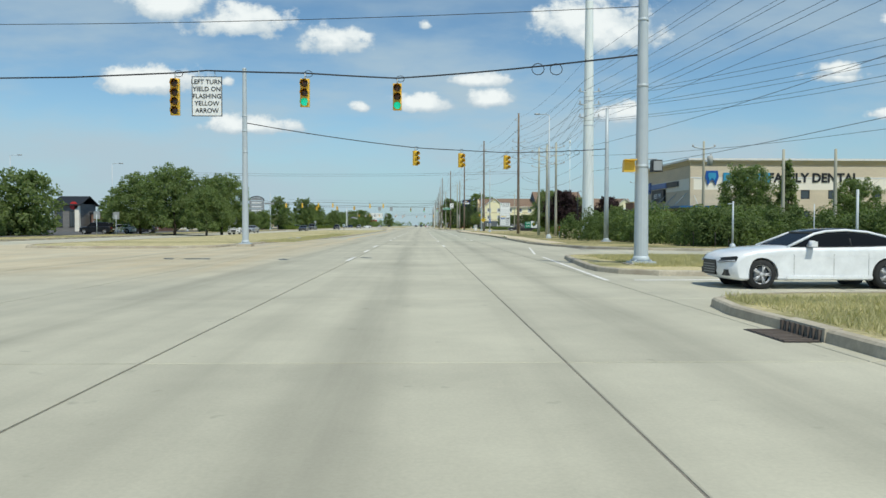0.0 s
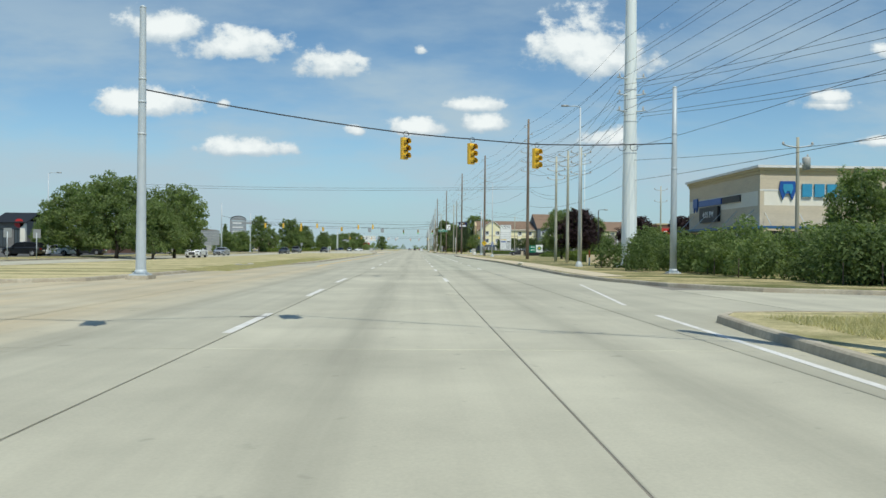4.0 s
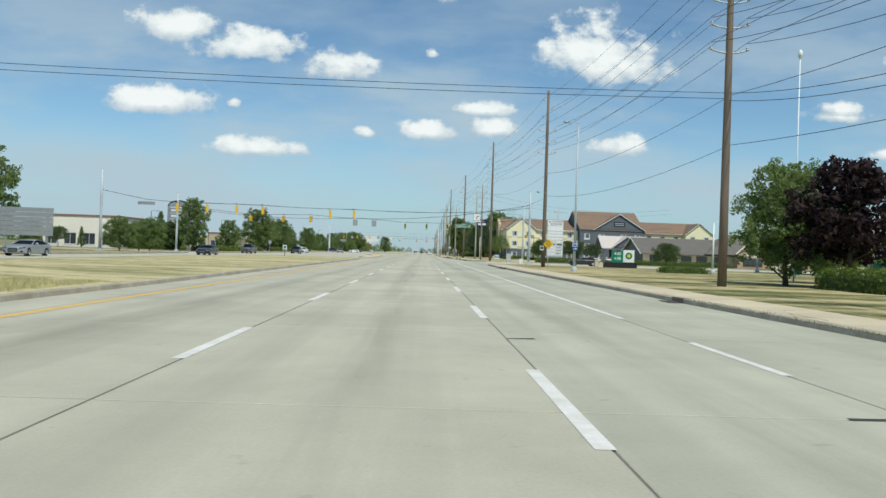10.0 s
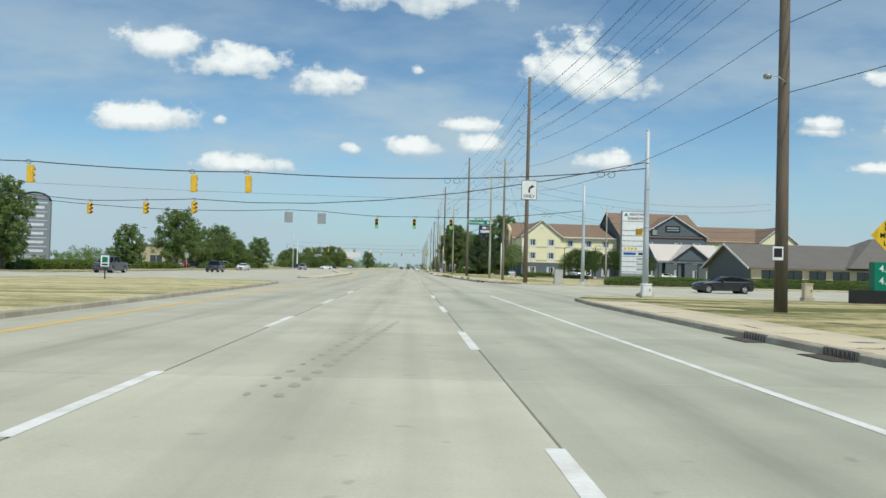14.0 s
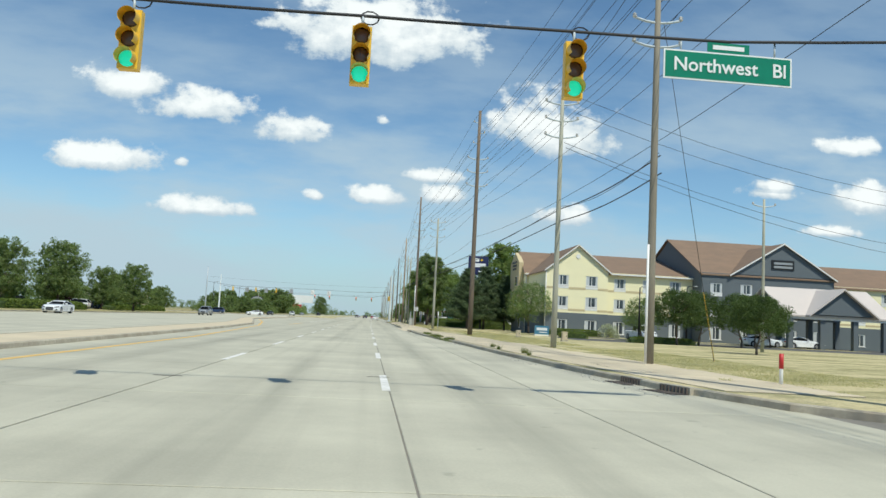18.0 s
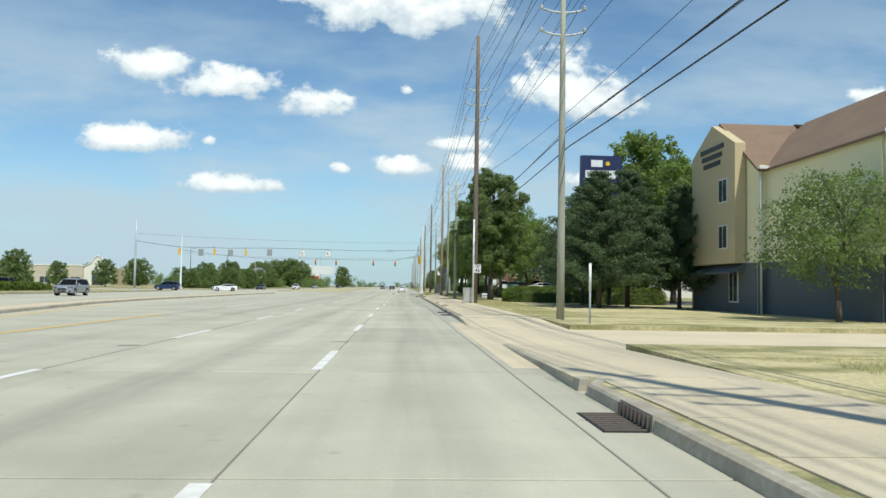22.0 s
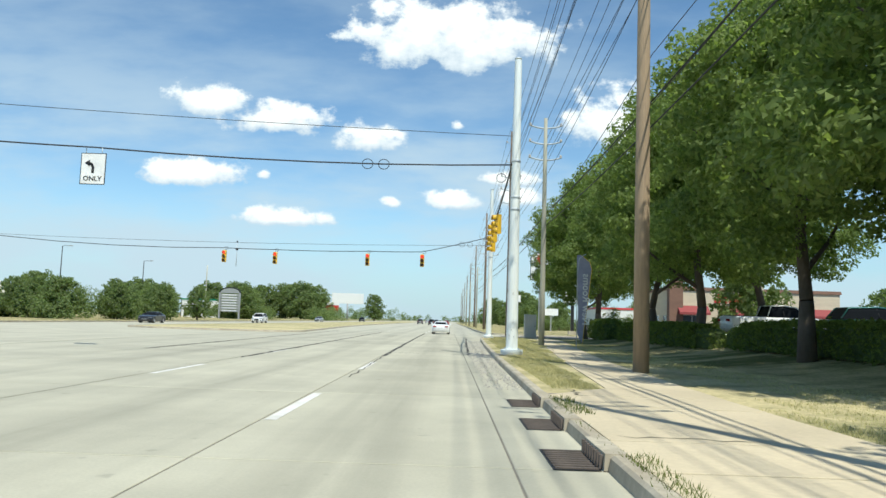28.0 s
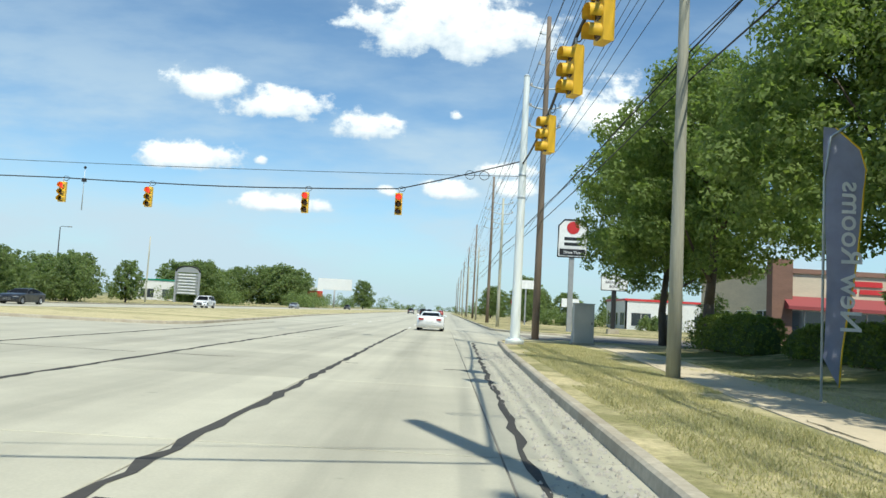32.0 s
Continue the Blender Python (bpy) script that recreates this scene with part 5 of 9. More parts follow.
MODELS = {
    "broad": tree_model("tree", "broad green deciduous tree in full leaf", 10, 10.5, LEAF_MID, 11, 0.08, 13000, 0.35),
    "round": tree_model("tree", "round-crowned green deciduous tree", 10, 8.0, LEAF_MID, 12, 0.12, 12000, 0.3),
    "broad_far": tree_model("tree", "broad green deciduous tree in full leaf", 10, 10.5, LEAF_MID, 31, 0.02, 4800, 0.6),
    "round_far": tree_model("tree", "round-crowned green deciduous tree", 10, 8.0, LEAF_MID, 32, 0.04, 4500, 0.5),
    "oval": tree_model("tree", "upright oval green tree", 10, 6.0, LEAF_MID, 13, 0.08, 9000, 0.3, shape="oval"),
    "maple": tree_model("shade_tree", "large bright green maple shading the lawn", 12.5, 10.8, LEAF_BRIGHT, 14, 0.26, 42000, 0.21),
    "maple2": tree_model("shade_tree", "large dark green maple beside the sidewalk", 12.5, 6.9, LEAF_MID, 15, 0.14, 34000, 0.23, shape="oval"),
    "purple": tree_model("tree", "dark purple-leaved ornamental tree", 6.5, 5.5, LEAF_PURPLE, 16, 0.2, 5000, 0.33),
    "dark": tree_model("tree", "dense dark green tree by a hedge", 8, 7, LEAF_DARK, 17, 0.08, 7000, 0.36),
    "small": tree_model("tree", "small dark multi-stemmed tree in the hotel lawn", 6, 6, LEAF_DARK, 18, 0.3, 9000, 0.17),
    "airy": tree_model("tree", "open-crowned young green tree beside the hotel", 10, 9.5, LEAF_MID, 41, 0.25, 7000, 0.26),
    "cone": tree_model("tree", "narrow conical green tree", 7, 3.2, LEAF_MID, 19, 0.04, 6000, 0.2, shape="cone"),
    "tall": tree_model("tree", "tall open-crowned green tree behind the hotel", 16, 9, LEAF_BRIGHT, 20, 0.25, 15000, 0.34, shape="oval"),
    "spruce": spruce_model("spruce_tree", "dark blue-green spruce with drooping boughs", 10, 9.4, 21),
}
TREES = [("broad", -72, 700, 14.0), ("broad", -64, 706, 15.0), ("broad", -56, 698, 15.5), ("broad", -54, 715, 15.0), ("broad", -48.5, 95, 8.3), ("round", -73, 230, 5.4), ("small", -69, 232, 4.0), ("cone", -65.5, 234, 4.2), ("dark", -47, 229, 5.5), ("broad", -47, 486, 7.5), ("round", -45, 498, 8.0), ("round", -38.5, 500, 7.0), ("broad", -48, 512, 8.0), ("round", -40, 520, 8.0), ("round", -70.5, 478, 9.4), ("purple", 25.8, 106, 5.5), ("broad", -29, 104, 6.5), ("round", -50, 88, 7.0), ("round", -56, 93, 8.0), ("dark", -53, 84, 4.0), ("broad", -41, 113, 9.0), ("broad", -34.5, 108, 9.7), ("broad", -28.5, 110, 8.6), ("round", -53, 92, 8.4), ("round", -47, 82, 6.0), ("round", -60, 100, 7.5), ("round", -50, 125, 6.2),
         ("oval", -44.7, 163.4, 11.8), ("round", -52, 172, 8.5), ("broad", -43.6, 196.5, 5.0), ("broad", -42.6, 206, 5.3), ("round", -46.5, 212, 5.0), ("oval", -42.3, 227, 10.3), ("cone", -60, 262, 9.0),
         ("round", -50, 284, 8.0), ("round", -46, 300, 12.2), ("round", -46.5, 316, 9.4), ("round", -46, 333, 10.7), ("purple", -49, 342, 7.0), ("round", -39.5, 349, 8.5), ("round", -47, 356, 8),
         ("round", -52, 380, 7.6), ("round", -58, 395, 8.0), ("round", -64, 420, 7.0), ("round", -70, 450, 7.5), ("round", -50, 480, 7.0), ("round", -42, 492, 7.2), ("broad", -41, 505, 7.8), ("round", -58, 500, 8.0),
         ("broad", -66, 560, 9), ("broad", -52, 590, 10.0), ("broad", -55, 600, 10.5), ("broad", -62, 640, 10.0), ("broad", -58, 612, 10.0), ("round", -34, 780, 14.0), ("broad", -48, 700, 10), ("broad", -60, 760, 12), ("broad", -75, 640, 12), ("broad", -90, 560, 10), ("broad", -95, 480, 9),
         ("round", 26.8, 63, 6.6), ("cone", 29.8, 62, 7.0), ("round", 35.5, 62, 5.4), ("round", 44, 64, 5.0), ("round", 21.4, 129.5, 7.6), ("purple", 23.4, 126.5, 7.4), ("round", 27.5, 136, 6.6), ("purple", 34.5, 116, 6.0), ("round", 37.5, 116, 6.2), ("round", 24.5, 96, 4.0), ("dark", 21.0, 92, 3.0), ("round", 40, 128, 6.2),
         ("small", 28, 172, 3.3), ("dark", 60, 180, 6),
         ("airy", 23.2, 316.8, 7.4), ("small", 31, 284, 5.6), ("small", 34.0, 286, 5.5), ("small", 38.5, 286, 5.6), ("small", 41, 288, 5.6), ("airy", 32, 296.8, 5.2), ("small", 47, 296, 5.0), ("small", 27.5, 262, 4.2),
         ("spruce", 17.2, 337, 10.4), ("spruce", 20.5, 341, 11.2), ("spruce", 18.4, 347, 10.6), ("spruce", 23.5, 338, 9.6), ("tall", 25.5, 352, 16.8), ("tall", 31, 360, 15.5), ("tall", 36, 366, 14.0),
         ("maple2", 12.8, 366.5, 14.9), ("maple", 16.4, 387, 13.6), ("maple", 16.2, 400.5, 14.2), ("maple", 16.0, 411, 13.6), ("maple", 16.4, 423.5, 13.4), ("maple", 17.6, 435.5, 13.2), ("maple", 22, 430, 12.5), ("maple", 16.3, 448.5, 14.0), ("maple", 16.9, 457.5, 12.8), ("maple", 23.5, 408, 12.6), ("round", 30, 452, 8.0),
         ("round", 18, 545, 5.0), ("round", 28, 600, 8), ("broad", 36, 610, 8), ("round", 45, 600, 7.5), ("broad", 56, 590, 9), ("round", 24, 575, 6), ("broad", 66, 560, 9), ("broad", 80, 556, 10), ("round", 52, 530, 6.5), ("broad", 96, 540, 10), ("broad", 70, 500, 8.5), ("round", 58, 500, 7), ("round", 20, 560, 9), ("round", 17, 620, 9), ("broad", 30, 640, 11), ("broad", 26, 720, 11), ("broad", 60, 380, 14), ("broad", 75, 420, 13)]
def bank_height(x, y):
    """Height of the lawn bank that rises to the car park behind the hedges."""
    along = min(1.0, max(0.0, (y - 386) / 12)) * min(1.0, max(0.0, (453 - y) / 8))
    up = min(1.0, max(0.0, (x - 12.6) / 8.4)) if x < 60 else 0.0
    return 0.14 + 0.9 * along * up * up * (3 - 2 * up)


rows = [386 + 67 * k / 30 for k in range(31)]
columns = [12.6, 13.4, 14.2, 15, 16, 17, 18, 19, 20, 21, 60]
solid("lawn_bank", MB().loft([[(60, y, 0.1), *[(x, y, bank_height(x, y) + 0.008) for x in columns[:0:-1]], (12.5, y, 0.13)] for y in rows]), LAWN, "lawn bank rising to a car park under the trees", "lawn", kind="structure")
for k, (kind, x, y, h) in enumerate(TREES):
    model = MODELS[kind + "_far" if kind in ("broad", "round") and (y > 440 or x < -48 or x > 55) else kind]
    full = {"maple": 12.5, "maple2": 12.5, "purple": 6.5, "dark": 8, "small": 6, "cone": 7, "tall": 16}.get(kind, 10)
    f = h / full * (0.76 if x < -36 and 440 < y < 530 else 1.0)
    copy_thing(model, pose(x, y, bank_height(x, y) - 0.04, 0, 0, (k * 137) % 360) @ Matrix.Diagonal((f, f, f, 1)))
for model in MODELS.values():
    for ob in (*model.children_recursive, model):
        bpy.data.objects.remove(ob)


def shrub_bed(name, x0, y0, x1, y1, h, count, size, leaf, label, seed, z=0.1, rough=0.3, group="", category="shrubs"):
    """A wild or clipped mass of leaves over a rectangle of ground."""
    rng = np.random.default_rng(seed)
    w, d = x1 - x0, y1 - y0
    n = max(6, int(w * d / (h * h) * 2.2))
    centres, radii = [], []
    for k in range(n):
        bx, by, tall = x0 + w * rng.random(), y0 + d * rng.random(), h * (0.72 + 0.5 * rng.random() * (1 + rough))
        for j in range(9):
            u = (j + 0.5) / 9
            ang, wide = j * 2.4 + rng.random(), 0.42 * h * (1 - 0.75 * u * u) * (0.5 + 0.6 * rng.random())
            centres.append((bx + wide * math.cos(ang), by + wide * math.sin(ang), tall * (0.05 + 0.83 * u)))
            radii.append(h * (0.17 + 0.1 * rng.random()))
    centres, radii = np.array(centres), np.array(radii)
    bed = thing(name, label, category, ((x0 + x1) / 2, (y0 + y1) / 2, z), group=group)
    shift = np.array([(x0 + x1) / 2, (y0 + y1) / 2, 0])
    stems = MB()
    for c in centres[4:: 9 * max(1, n // 20)]:
        stems.rod((c[0] - shift[0], c[1] - shift[1], -0.1), (c[0] - shift[0], c[1] - shift[1], c[2] * 0.7), 0.03, 0.02, 5)
    tagged(part("undergrowth", stems, BARK, bed), kind="stuff")
    me = leaf_cloud("leaves", centres - shift, radii, count, size, seed + 1, 0, 0.9)
    keep = part("leaves", me, leaf, bed)
    return keep


def hedge_block(x0, y0, x1, y1, h, label, seed, leaf=HEDGE, density=260, size=0.12):
    """A clipped hedge: leaves over the faces of a rounded block round a solid dark green core."""
    rng = np.random.default_rng(seed)
    w, d = x1 - x0, y1 - y0
    n = int(density * (w * d + h * (w + d)))
    hedge = thing("hedge", label, "hedge", ((x0 + x1) / 2, (y0 + y1) / 2, bank_height((x0 + x1) / 2, (y0 + y1) / 2) - 0.03), group="hedges")
    part("core", MB().loft([[(sx * (w / 2 - e) , sy * (d / 2 - e), zz) for sx, sy in ((-1, -0.7), (-0.7, -1), (0.7, -1), (1, -0.7), (1, 0.7), (0.7, 1), (-0.7, 1), (-1, 0.7))] for e, zz in ((0.2, 0), (0.22, h * 0.6), (0.24 + 0.12 * min(w, d, 2), h * 0.8), (0.26 + 0.18 * min(w, d, 2), h - 0.2))], False), LEAF_DARK, hedge, "solid dark green inner block")
    p = (rng.random((n, 3)) - 0.5) * [w, d, 0] + [0, 0, 0]
    p[:, 2] = h * rng.random(n)
    face = rng.choice(3, n, p=np.array([w * d, h * d, h * w]) / (w * d + h * d + h * w))
    p[face == 0, 2] = h
    p[face == 1, 0] = np.sign(p[face == 1, 0]) * w / 2
    p[face == 2, 1] = np.sign(p[face == 2, 1]) * d / 2
    p[:, :2] *= 1 - 0.12 * (p[:, 2:3] / h) ** 4 / max(1, min(w, d))
    q = np.abs(p) / [w / 2, d / 2, h]
    p /= np.maximum(((q ** 5).sum(1)) ** 0.2, 0.05)[:, None]
    p += rng.normal(size=(n, 3)) * 0.045
    me = leaf_cloud("leaves", p, np.full(n, 0.05), n, size, seed + 2)
    part("leaves", me, leaf, hedge)


for k, (x0, y0, x1, y1, h) in enumerate(((16.5, 47.5, 28, 56, 2.2), (16.4, 56, 27, 65, 2.5), (14.2, 65, 26, 77, 2.3), (19.5, 77, 26, 86, 2.2), (28, 46, 44, 60, 2.4), (44, 46, 58, 60, 2.4))):
    shrub_bed("wild_shrubs", x0, y0, x1, y1, h, 20000, 0.22, LEAF_MID if k % 2 else LEAF_SHRUB, "dense wild green shrubs behind the sidewalk", 40 + k, group="wild shrubs")
shrub_bed("flowering_shrub", 31, 309.6, 33.6, 311.2, 1.6, 1800, 0.14, BLOSSOM, "pale flowering shrubs before the hotel", 260, group="bushes")
for k, (x0, y0, x1, y1, h) in enumerate(((17.6, 452.5, 21, 456, 2.4), (19.5, 530, 23.5, 535, 2.2), (34, 526, 37, 529, 2.0), (26, 540, 32, 546, 2.4))):
    shrub_bed("green_bush", x0, y0, x1, y1, h, 5000 if k == 0 else 1500, 0.16 if k == 0 else 0.34, LEAF_MID, "rounded green bushes beside the restaurants", 240 + k, group="bushes")
for k, (x0, y0, x1, y1, h) in enumerate(((-58, 478, -44, 484, 2.4), (-60, 494, -40, 502, 4.2), (-62, 588, -44, 602, 3.2), (-56, 232, -46, 240, 3.0), (-60, 360, -48, 374, 3.0), (-44, 640, -36, 690, 4.0), (-54, 86, -48, 100, 3.2))):
    shrub_bed("far_shrubs", x0, y0, x1, y1, h, 5000, 0.42, LEAF_MID, "rough green shrubs beyond the opposing lanes", 140 + k, group="wild shrubs")
def far_woods(x0, x1, y, deep, h, seed):
    """A distant belt of trees, too far off to tell apart."""
    r = np.random.default_rng(seed)
    n = int(abs(x1 - x0) / h * 2.2)
    crowns, reach = [], []
    for k in range(n):
        cx, cy, tall = x0 + (x1 - x0) * r.random(), y + deep * r.random(), h * (0.55 + 0.5 * r.random())
        for j in range(6):
            crowns.append((cx + 0.3 * tall * r.normal(), cy + 0.3 * tall * r.normal(), tall * (0.08 + 0.14 * j)))
            reach.append(tall * 0.27)
    belt = new("far_woods", leaf_cloud("far_woods", crowns, reach, n * 260, h * 0.085, seed))
    belt.data.materials.append(LEAF_MID)
    tagged(belt, "distant belt of green trees along the horizon", "woods", kind="stuff")


for k, (x0, x1, y, deep, h) in enumerate(((-420, -40, 930, 160, 11), (26, 420, 930, 160, 11), (-60, 60, 1420, 60, 9), (-700, -130, 620, 120, 11), (120, 600, 560, 120, 11))):
    far_woods(x0, x1, y, deep, h, 900 + k)
for k, (x0, y0, x1, y1, h, lab) in enumerate(((18.4, 99, 20.0, 102.5, 1.05, "rounded clipped bush by a ditch"), (18.8, 104, 20.6, 108.5, 1.0, "rounded clipped bush by a ditch"), (19.4, 110.5, 21.2, 115, 1.1, "rounded clipped bush by a ditch"), (21, 119, 23, 126, 1.1, "clipped hedge by a parking lot"), (26, 112, 33, 113.5, 1.0, "clipped hedge by a parking lot"), (-41, 149, -39, 157, 1.6, "long dark hedge beyond the opposing lanes"),
                                              (-43, 228, -41, 262, 1.0, "long dark hedge beyond the opposing lanes"), (-44, 268, -42, 290, 1.0, "long dark hedge beyond the opposing lanes"), (-44, 306, -42, 336, 1.1, "long dark hedge beyond the opposing lanes"), (-46, 352, -44, 390, 1.0, "long dark hedge beyond the opposing lanes"),
                                              (20.5, 221.8, 32, 225.5, 0.9, "low clipped hedge round a sign"), (34, 226, 58, 228, 1.0, "low clipped hedge along a car park"), (22, 293.5, 25, 295.5, 0.7, "low clipped hedge in the hotel lawn"), (26.5, 284.6, 33.5, 286.2, 0.6, "low clipped hedge by parked cars"),
                                              (13.2, 354.5, 20.5, 361, 1.5, "rounded clipped hedge on the lawn"), (19.5, 350, 27, 353, 1.6, "dark clipped hedge before a car park"), (16.6, 378, 18.4, 396, 1.15, "dark clipped hedge under the trees"), (16.4, 397, 18.0, 420.8, 1.15, "dark clipped hedge under the trees"), (15.8, 421, 17.4, 440.4, 1.15, "dark clipped hedge under the trees"), (15.2, 441.4, 17.0, 447.5, 1.4, "dark clipped hedge under the trees"),
                                              (24.5, 311.2, 32, 312.2, 0.9, "planted strip before the hotel"), (23, 158.4, 28, 160, 0.6, "low clipped hedge in the mown lawn"))):
    hedge_block(x0, y0, x1, y1, h, lab, 70 + k, density=60 if x0 < 0 else 130 if y0 < 300 else 200, size=0.3 if x0 < 0 else 0.14)

# ---- buildings ----
def wall_with_openings(x0, x1, z0, z1, openings, thick=0.25):
    """A wall facing -y with real openings (x0, z0, x1, z1) cut through it."""
    xs = sorted({x0, x1, *(v for o in openings for v in (o[0], o[2]) if x0 < v < x1)})
    zs = sorted({z0, z1, *(v for o in openings for v in (o[1], o[3]) if z0 < v < z1)})
    mb = MB()
    for a, b in zip(zs[:-1], zs[1:]):
        run = None
        for c, d in zip(xs[:-1], xs[1:]):
            mx, mz = (c + d) / 2, (a + b) / 2
            hole = any(o[0] < mx < o[2] and o[1] < mz < o[3] for o in openings)
            if hole:
                if run is not None:
                    mb.box(run, 0, a, c, thick, b)
                run = None
            elif run is None:
                run = c
        if run is not None:
            mb.box(run, 0, a, x1, thick, b)
    return mb


def window(parent, x0, z0, x1, z1, at, curtain=True, frame=TRIM_WHITE, panes=2, sill=True):
    """A recessed window with frame, panes, curtain and sill, fixed in a wall that faces -y."""
    e = 0.07
    mb = MB()
    for a, b, c, d in ((x0, z0, x1, z0 + e), (x0, z1 - e, x1, z1), (x0, z0, x0 + e, z1), (x1 - e, z0, x1, z1)):
        mb.box(a, 0.03, b, c, 0.12, d)
    step = (x1 - x0) / panes
    for k in range(1, panes):
        mb.box(x0 + k * step - e / 2, 0.03, z0, x0 + k * step + e / 2, 0.12, z1)
    w = part("window", mb, frame, parent, at=at)
    for k in range(panes):
        part("pane", MB().box(x0 + k * step + e / 2, 0.07, z0 + e, x0 + (k + 1) * step - e / 2, 0.085, z1 - e), WINDOW, w)
    if curtain:
        part("curtain", MB().box(x0 + e, 0.055, z0 + e, x0 + (x1 - x0) * 0.3, 0.066, z1 - e), CURTAIN, w)
        part("curtain", MB().box(x1 - (x1 - x0) * 0.18, 0.055, z0 + e, x1 - e, 0.066, z1 - e), CURTAIN, w)
    if sill:
        part("sill", MB().box(x0 - 0.06, -0.06, z0 - 0.08, x1 + 0.06, 0.12, z0), frame, w)
    return w


def gable_roof(x0, x1, y0, y1, eave, ridge, over=0.4, thick=0.16, axis="x"):
    """A pitched roof whose ridge runs along x (or y)."""
    mb = MB()
    if axis == "x":
        mid = (y0 + y1) / 2
        prof = [(y0 - over, eave - over * (ridge - eave) / (mid - y0)), (mid, ridge), (y1 + over, eave - over * (ridge - eave) / (mid - y0)), (y1 + over, eave - over * (ridge - eave) / (mid - y0) - thick), (mid, ridge - thick), (y0 - over, eave - over * (ridge - eave) / (mid - y0) - thick)]
        mb.loft([[(x, y, z) for y, z in prof] for x in (x0 - over, x1 + over)], False)
    else:
        mid = (x0 + x1) / 2
        prof = [(x0 - over, eave - over * (ridge - eave) / (mid - x0)), (mid, ridge), (x1 + over, eave - over * (ridge - eave) / (mid - x0)), (x1 + over, eave - over * (ridge - eave) / (mid - x0) - thick), (mid, ridge - thick), (x0 - over, eave - over * (ridge - eave) / (mid - x0) - thick)]
        mb.loft([[(x, y, z) for x, z in prof] for y in (y0 - over, y1)], False)
    return mb


def hotel():
    bx, by = 22.9, 313.0
    h = thing("hotel", "three-storey cream and slate-grey hotel with brown gabled roofs", "hotel", Matrix.Translation((24.03, 316.41, 0.03)) @ Matrix.Diagonal((1.055, 1.055, 1.055, 1)))
    rows = [(0.55, 2.2), (3.95, 5.25), (6.75, 8.05)]

    def front(x0, x1, y, cols, eave, lower=SLATE, upper=CREAM):
        holes = [(c - 0.8, a, c + 0.8, b) for c in cols for a, b in rows]
        at = Matrix.Translation((-bx, y - by, 0))
        part("wall", wall_with_openings(x0, x1, 0, 3.1, holes), lower, h, "slate-grey lower wall", at)
        part("wall", wall_with_openings(x0, x1, 3.1, eave, holes), upper, h, "" if upper is SLATE else "cream stucco wall", at)
        for c in cols:
            for k, (a, b) in enumerate(rows):
                window(h, c - 0.8, a, c + 0.8, b, at)
                if k:
                    part("vent_panel", MB().box(c - 0.82, -0.03, a - 0.45, c + 0.82, -0.002, a - 0.09), TRIM_WHITE, h, at=at)
        if upper is CREAM:
            for z in (3.35, 6.2):
                gap = sorted([x0] + [v for c in cols for v in (c - 0.84, c + 0.84)] + [x1])
                for a, b in zip(gap[::2], gap[1::2]):
                    part("band", MB().box(a, -0.025, z, b, -0.002, z + 0.28), CREAM_BAND, h, at=at)

    front(24.2, 32.5, 313.0, (26.35, 30.3), 8.8)
    front(23.63, 24.08, 324.0, (), 8.8)
    front(32.5, 45.0, 315.0, (34.8, 38.8, 42.6), 8.8)
    front(45.0, 63.5, 312.0, (47.0, 51.2, 57.5, 61.5), 9.4, SLATE, SLATE)
    front(63.5, 76.0, 316.0, (66, 70, 74), 8.8)
    front(76.0, 84.0, 313.5, (78, 82), 8.8)
    # gables and returns
    for x0, x1, y, z0, zp, m in ((24.2, 32.5, 313.0, 8.8, 12.1, CREAM), (49.0, 63.5, 311.9, 9.4, 13.8, SLATE), (76.0, 84.0, 313.5, 8.8, 12.0, CREAM)):
        xm = (x0 + x1) / 2
        part("gable", MB().loft([[(x - bx, yy - by, z) for x, z in ((x0, z0), (x1, z0), (xm, zp))] for yy in (y, y + 0.25)], False), m, h)
        part("roof", gable_roof(x0 - bx, x1 - bx, y - by, 327.5 - by, z0, zp + 0.08, 0.35, 0.14, "y"), SHINGLE, h)
        for a, b in (((x0 - 0.35, z0 - 0.28), (xm, zp)), ((xm, zp), (x1 + 0.35, z0 - 0.28))):
            part("gable_trim", MB().loft([[(a[0] - bx, yy, a[1] - 0.1), (a[0] - bx, yy, a[1] + 0.1), (b[0] - bx, yy, b[1] + 0.1), (b[0] - bx, yy, b[1] - 0.1)] for yy in (y - by - 0.38, y - by - 0.33)], False), TRIM_WHITE, h)
        for x in (x0, x1):
            far = (324.2 if x == 24.2 else 318) - by
            part("wall", MB().box(x - bx - 0.12, y - by + 0.26, 3.1, x - bx + 0.12, far, z0 - 0.1), SLATE if m is SLATE else CREAM, h)
            part("wall", MB().box(x - bx - 0.13, y - by + 0.26, 0, x - bx + 0.13, far, 3.1), SLATE, h, "slate-grey lower wall")
    part("round_vent", MB().lathe([(0.3, 0), (0.3, 0.06)], 16, (28.35 - bx, -0.08, 10.6), "y"), TRIM_WHITE, h)
    # end walls, back, roofs
    end = [(324.26, 0), (334, 0), (334, 8.7), (329, 12.3), (324.26, 8.7)]
    part("wall", MB().loft([[(x, y - by, z) for y, z in end] for x in (0.73, 0.98)], False), CREAM, h, "cream end wall with a gable")
    part("wall", MB().box(0.67, 11.3, 0, 0.725, 20.9, 3.1), SLATE, h, "slate-grey lower wall")
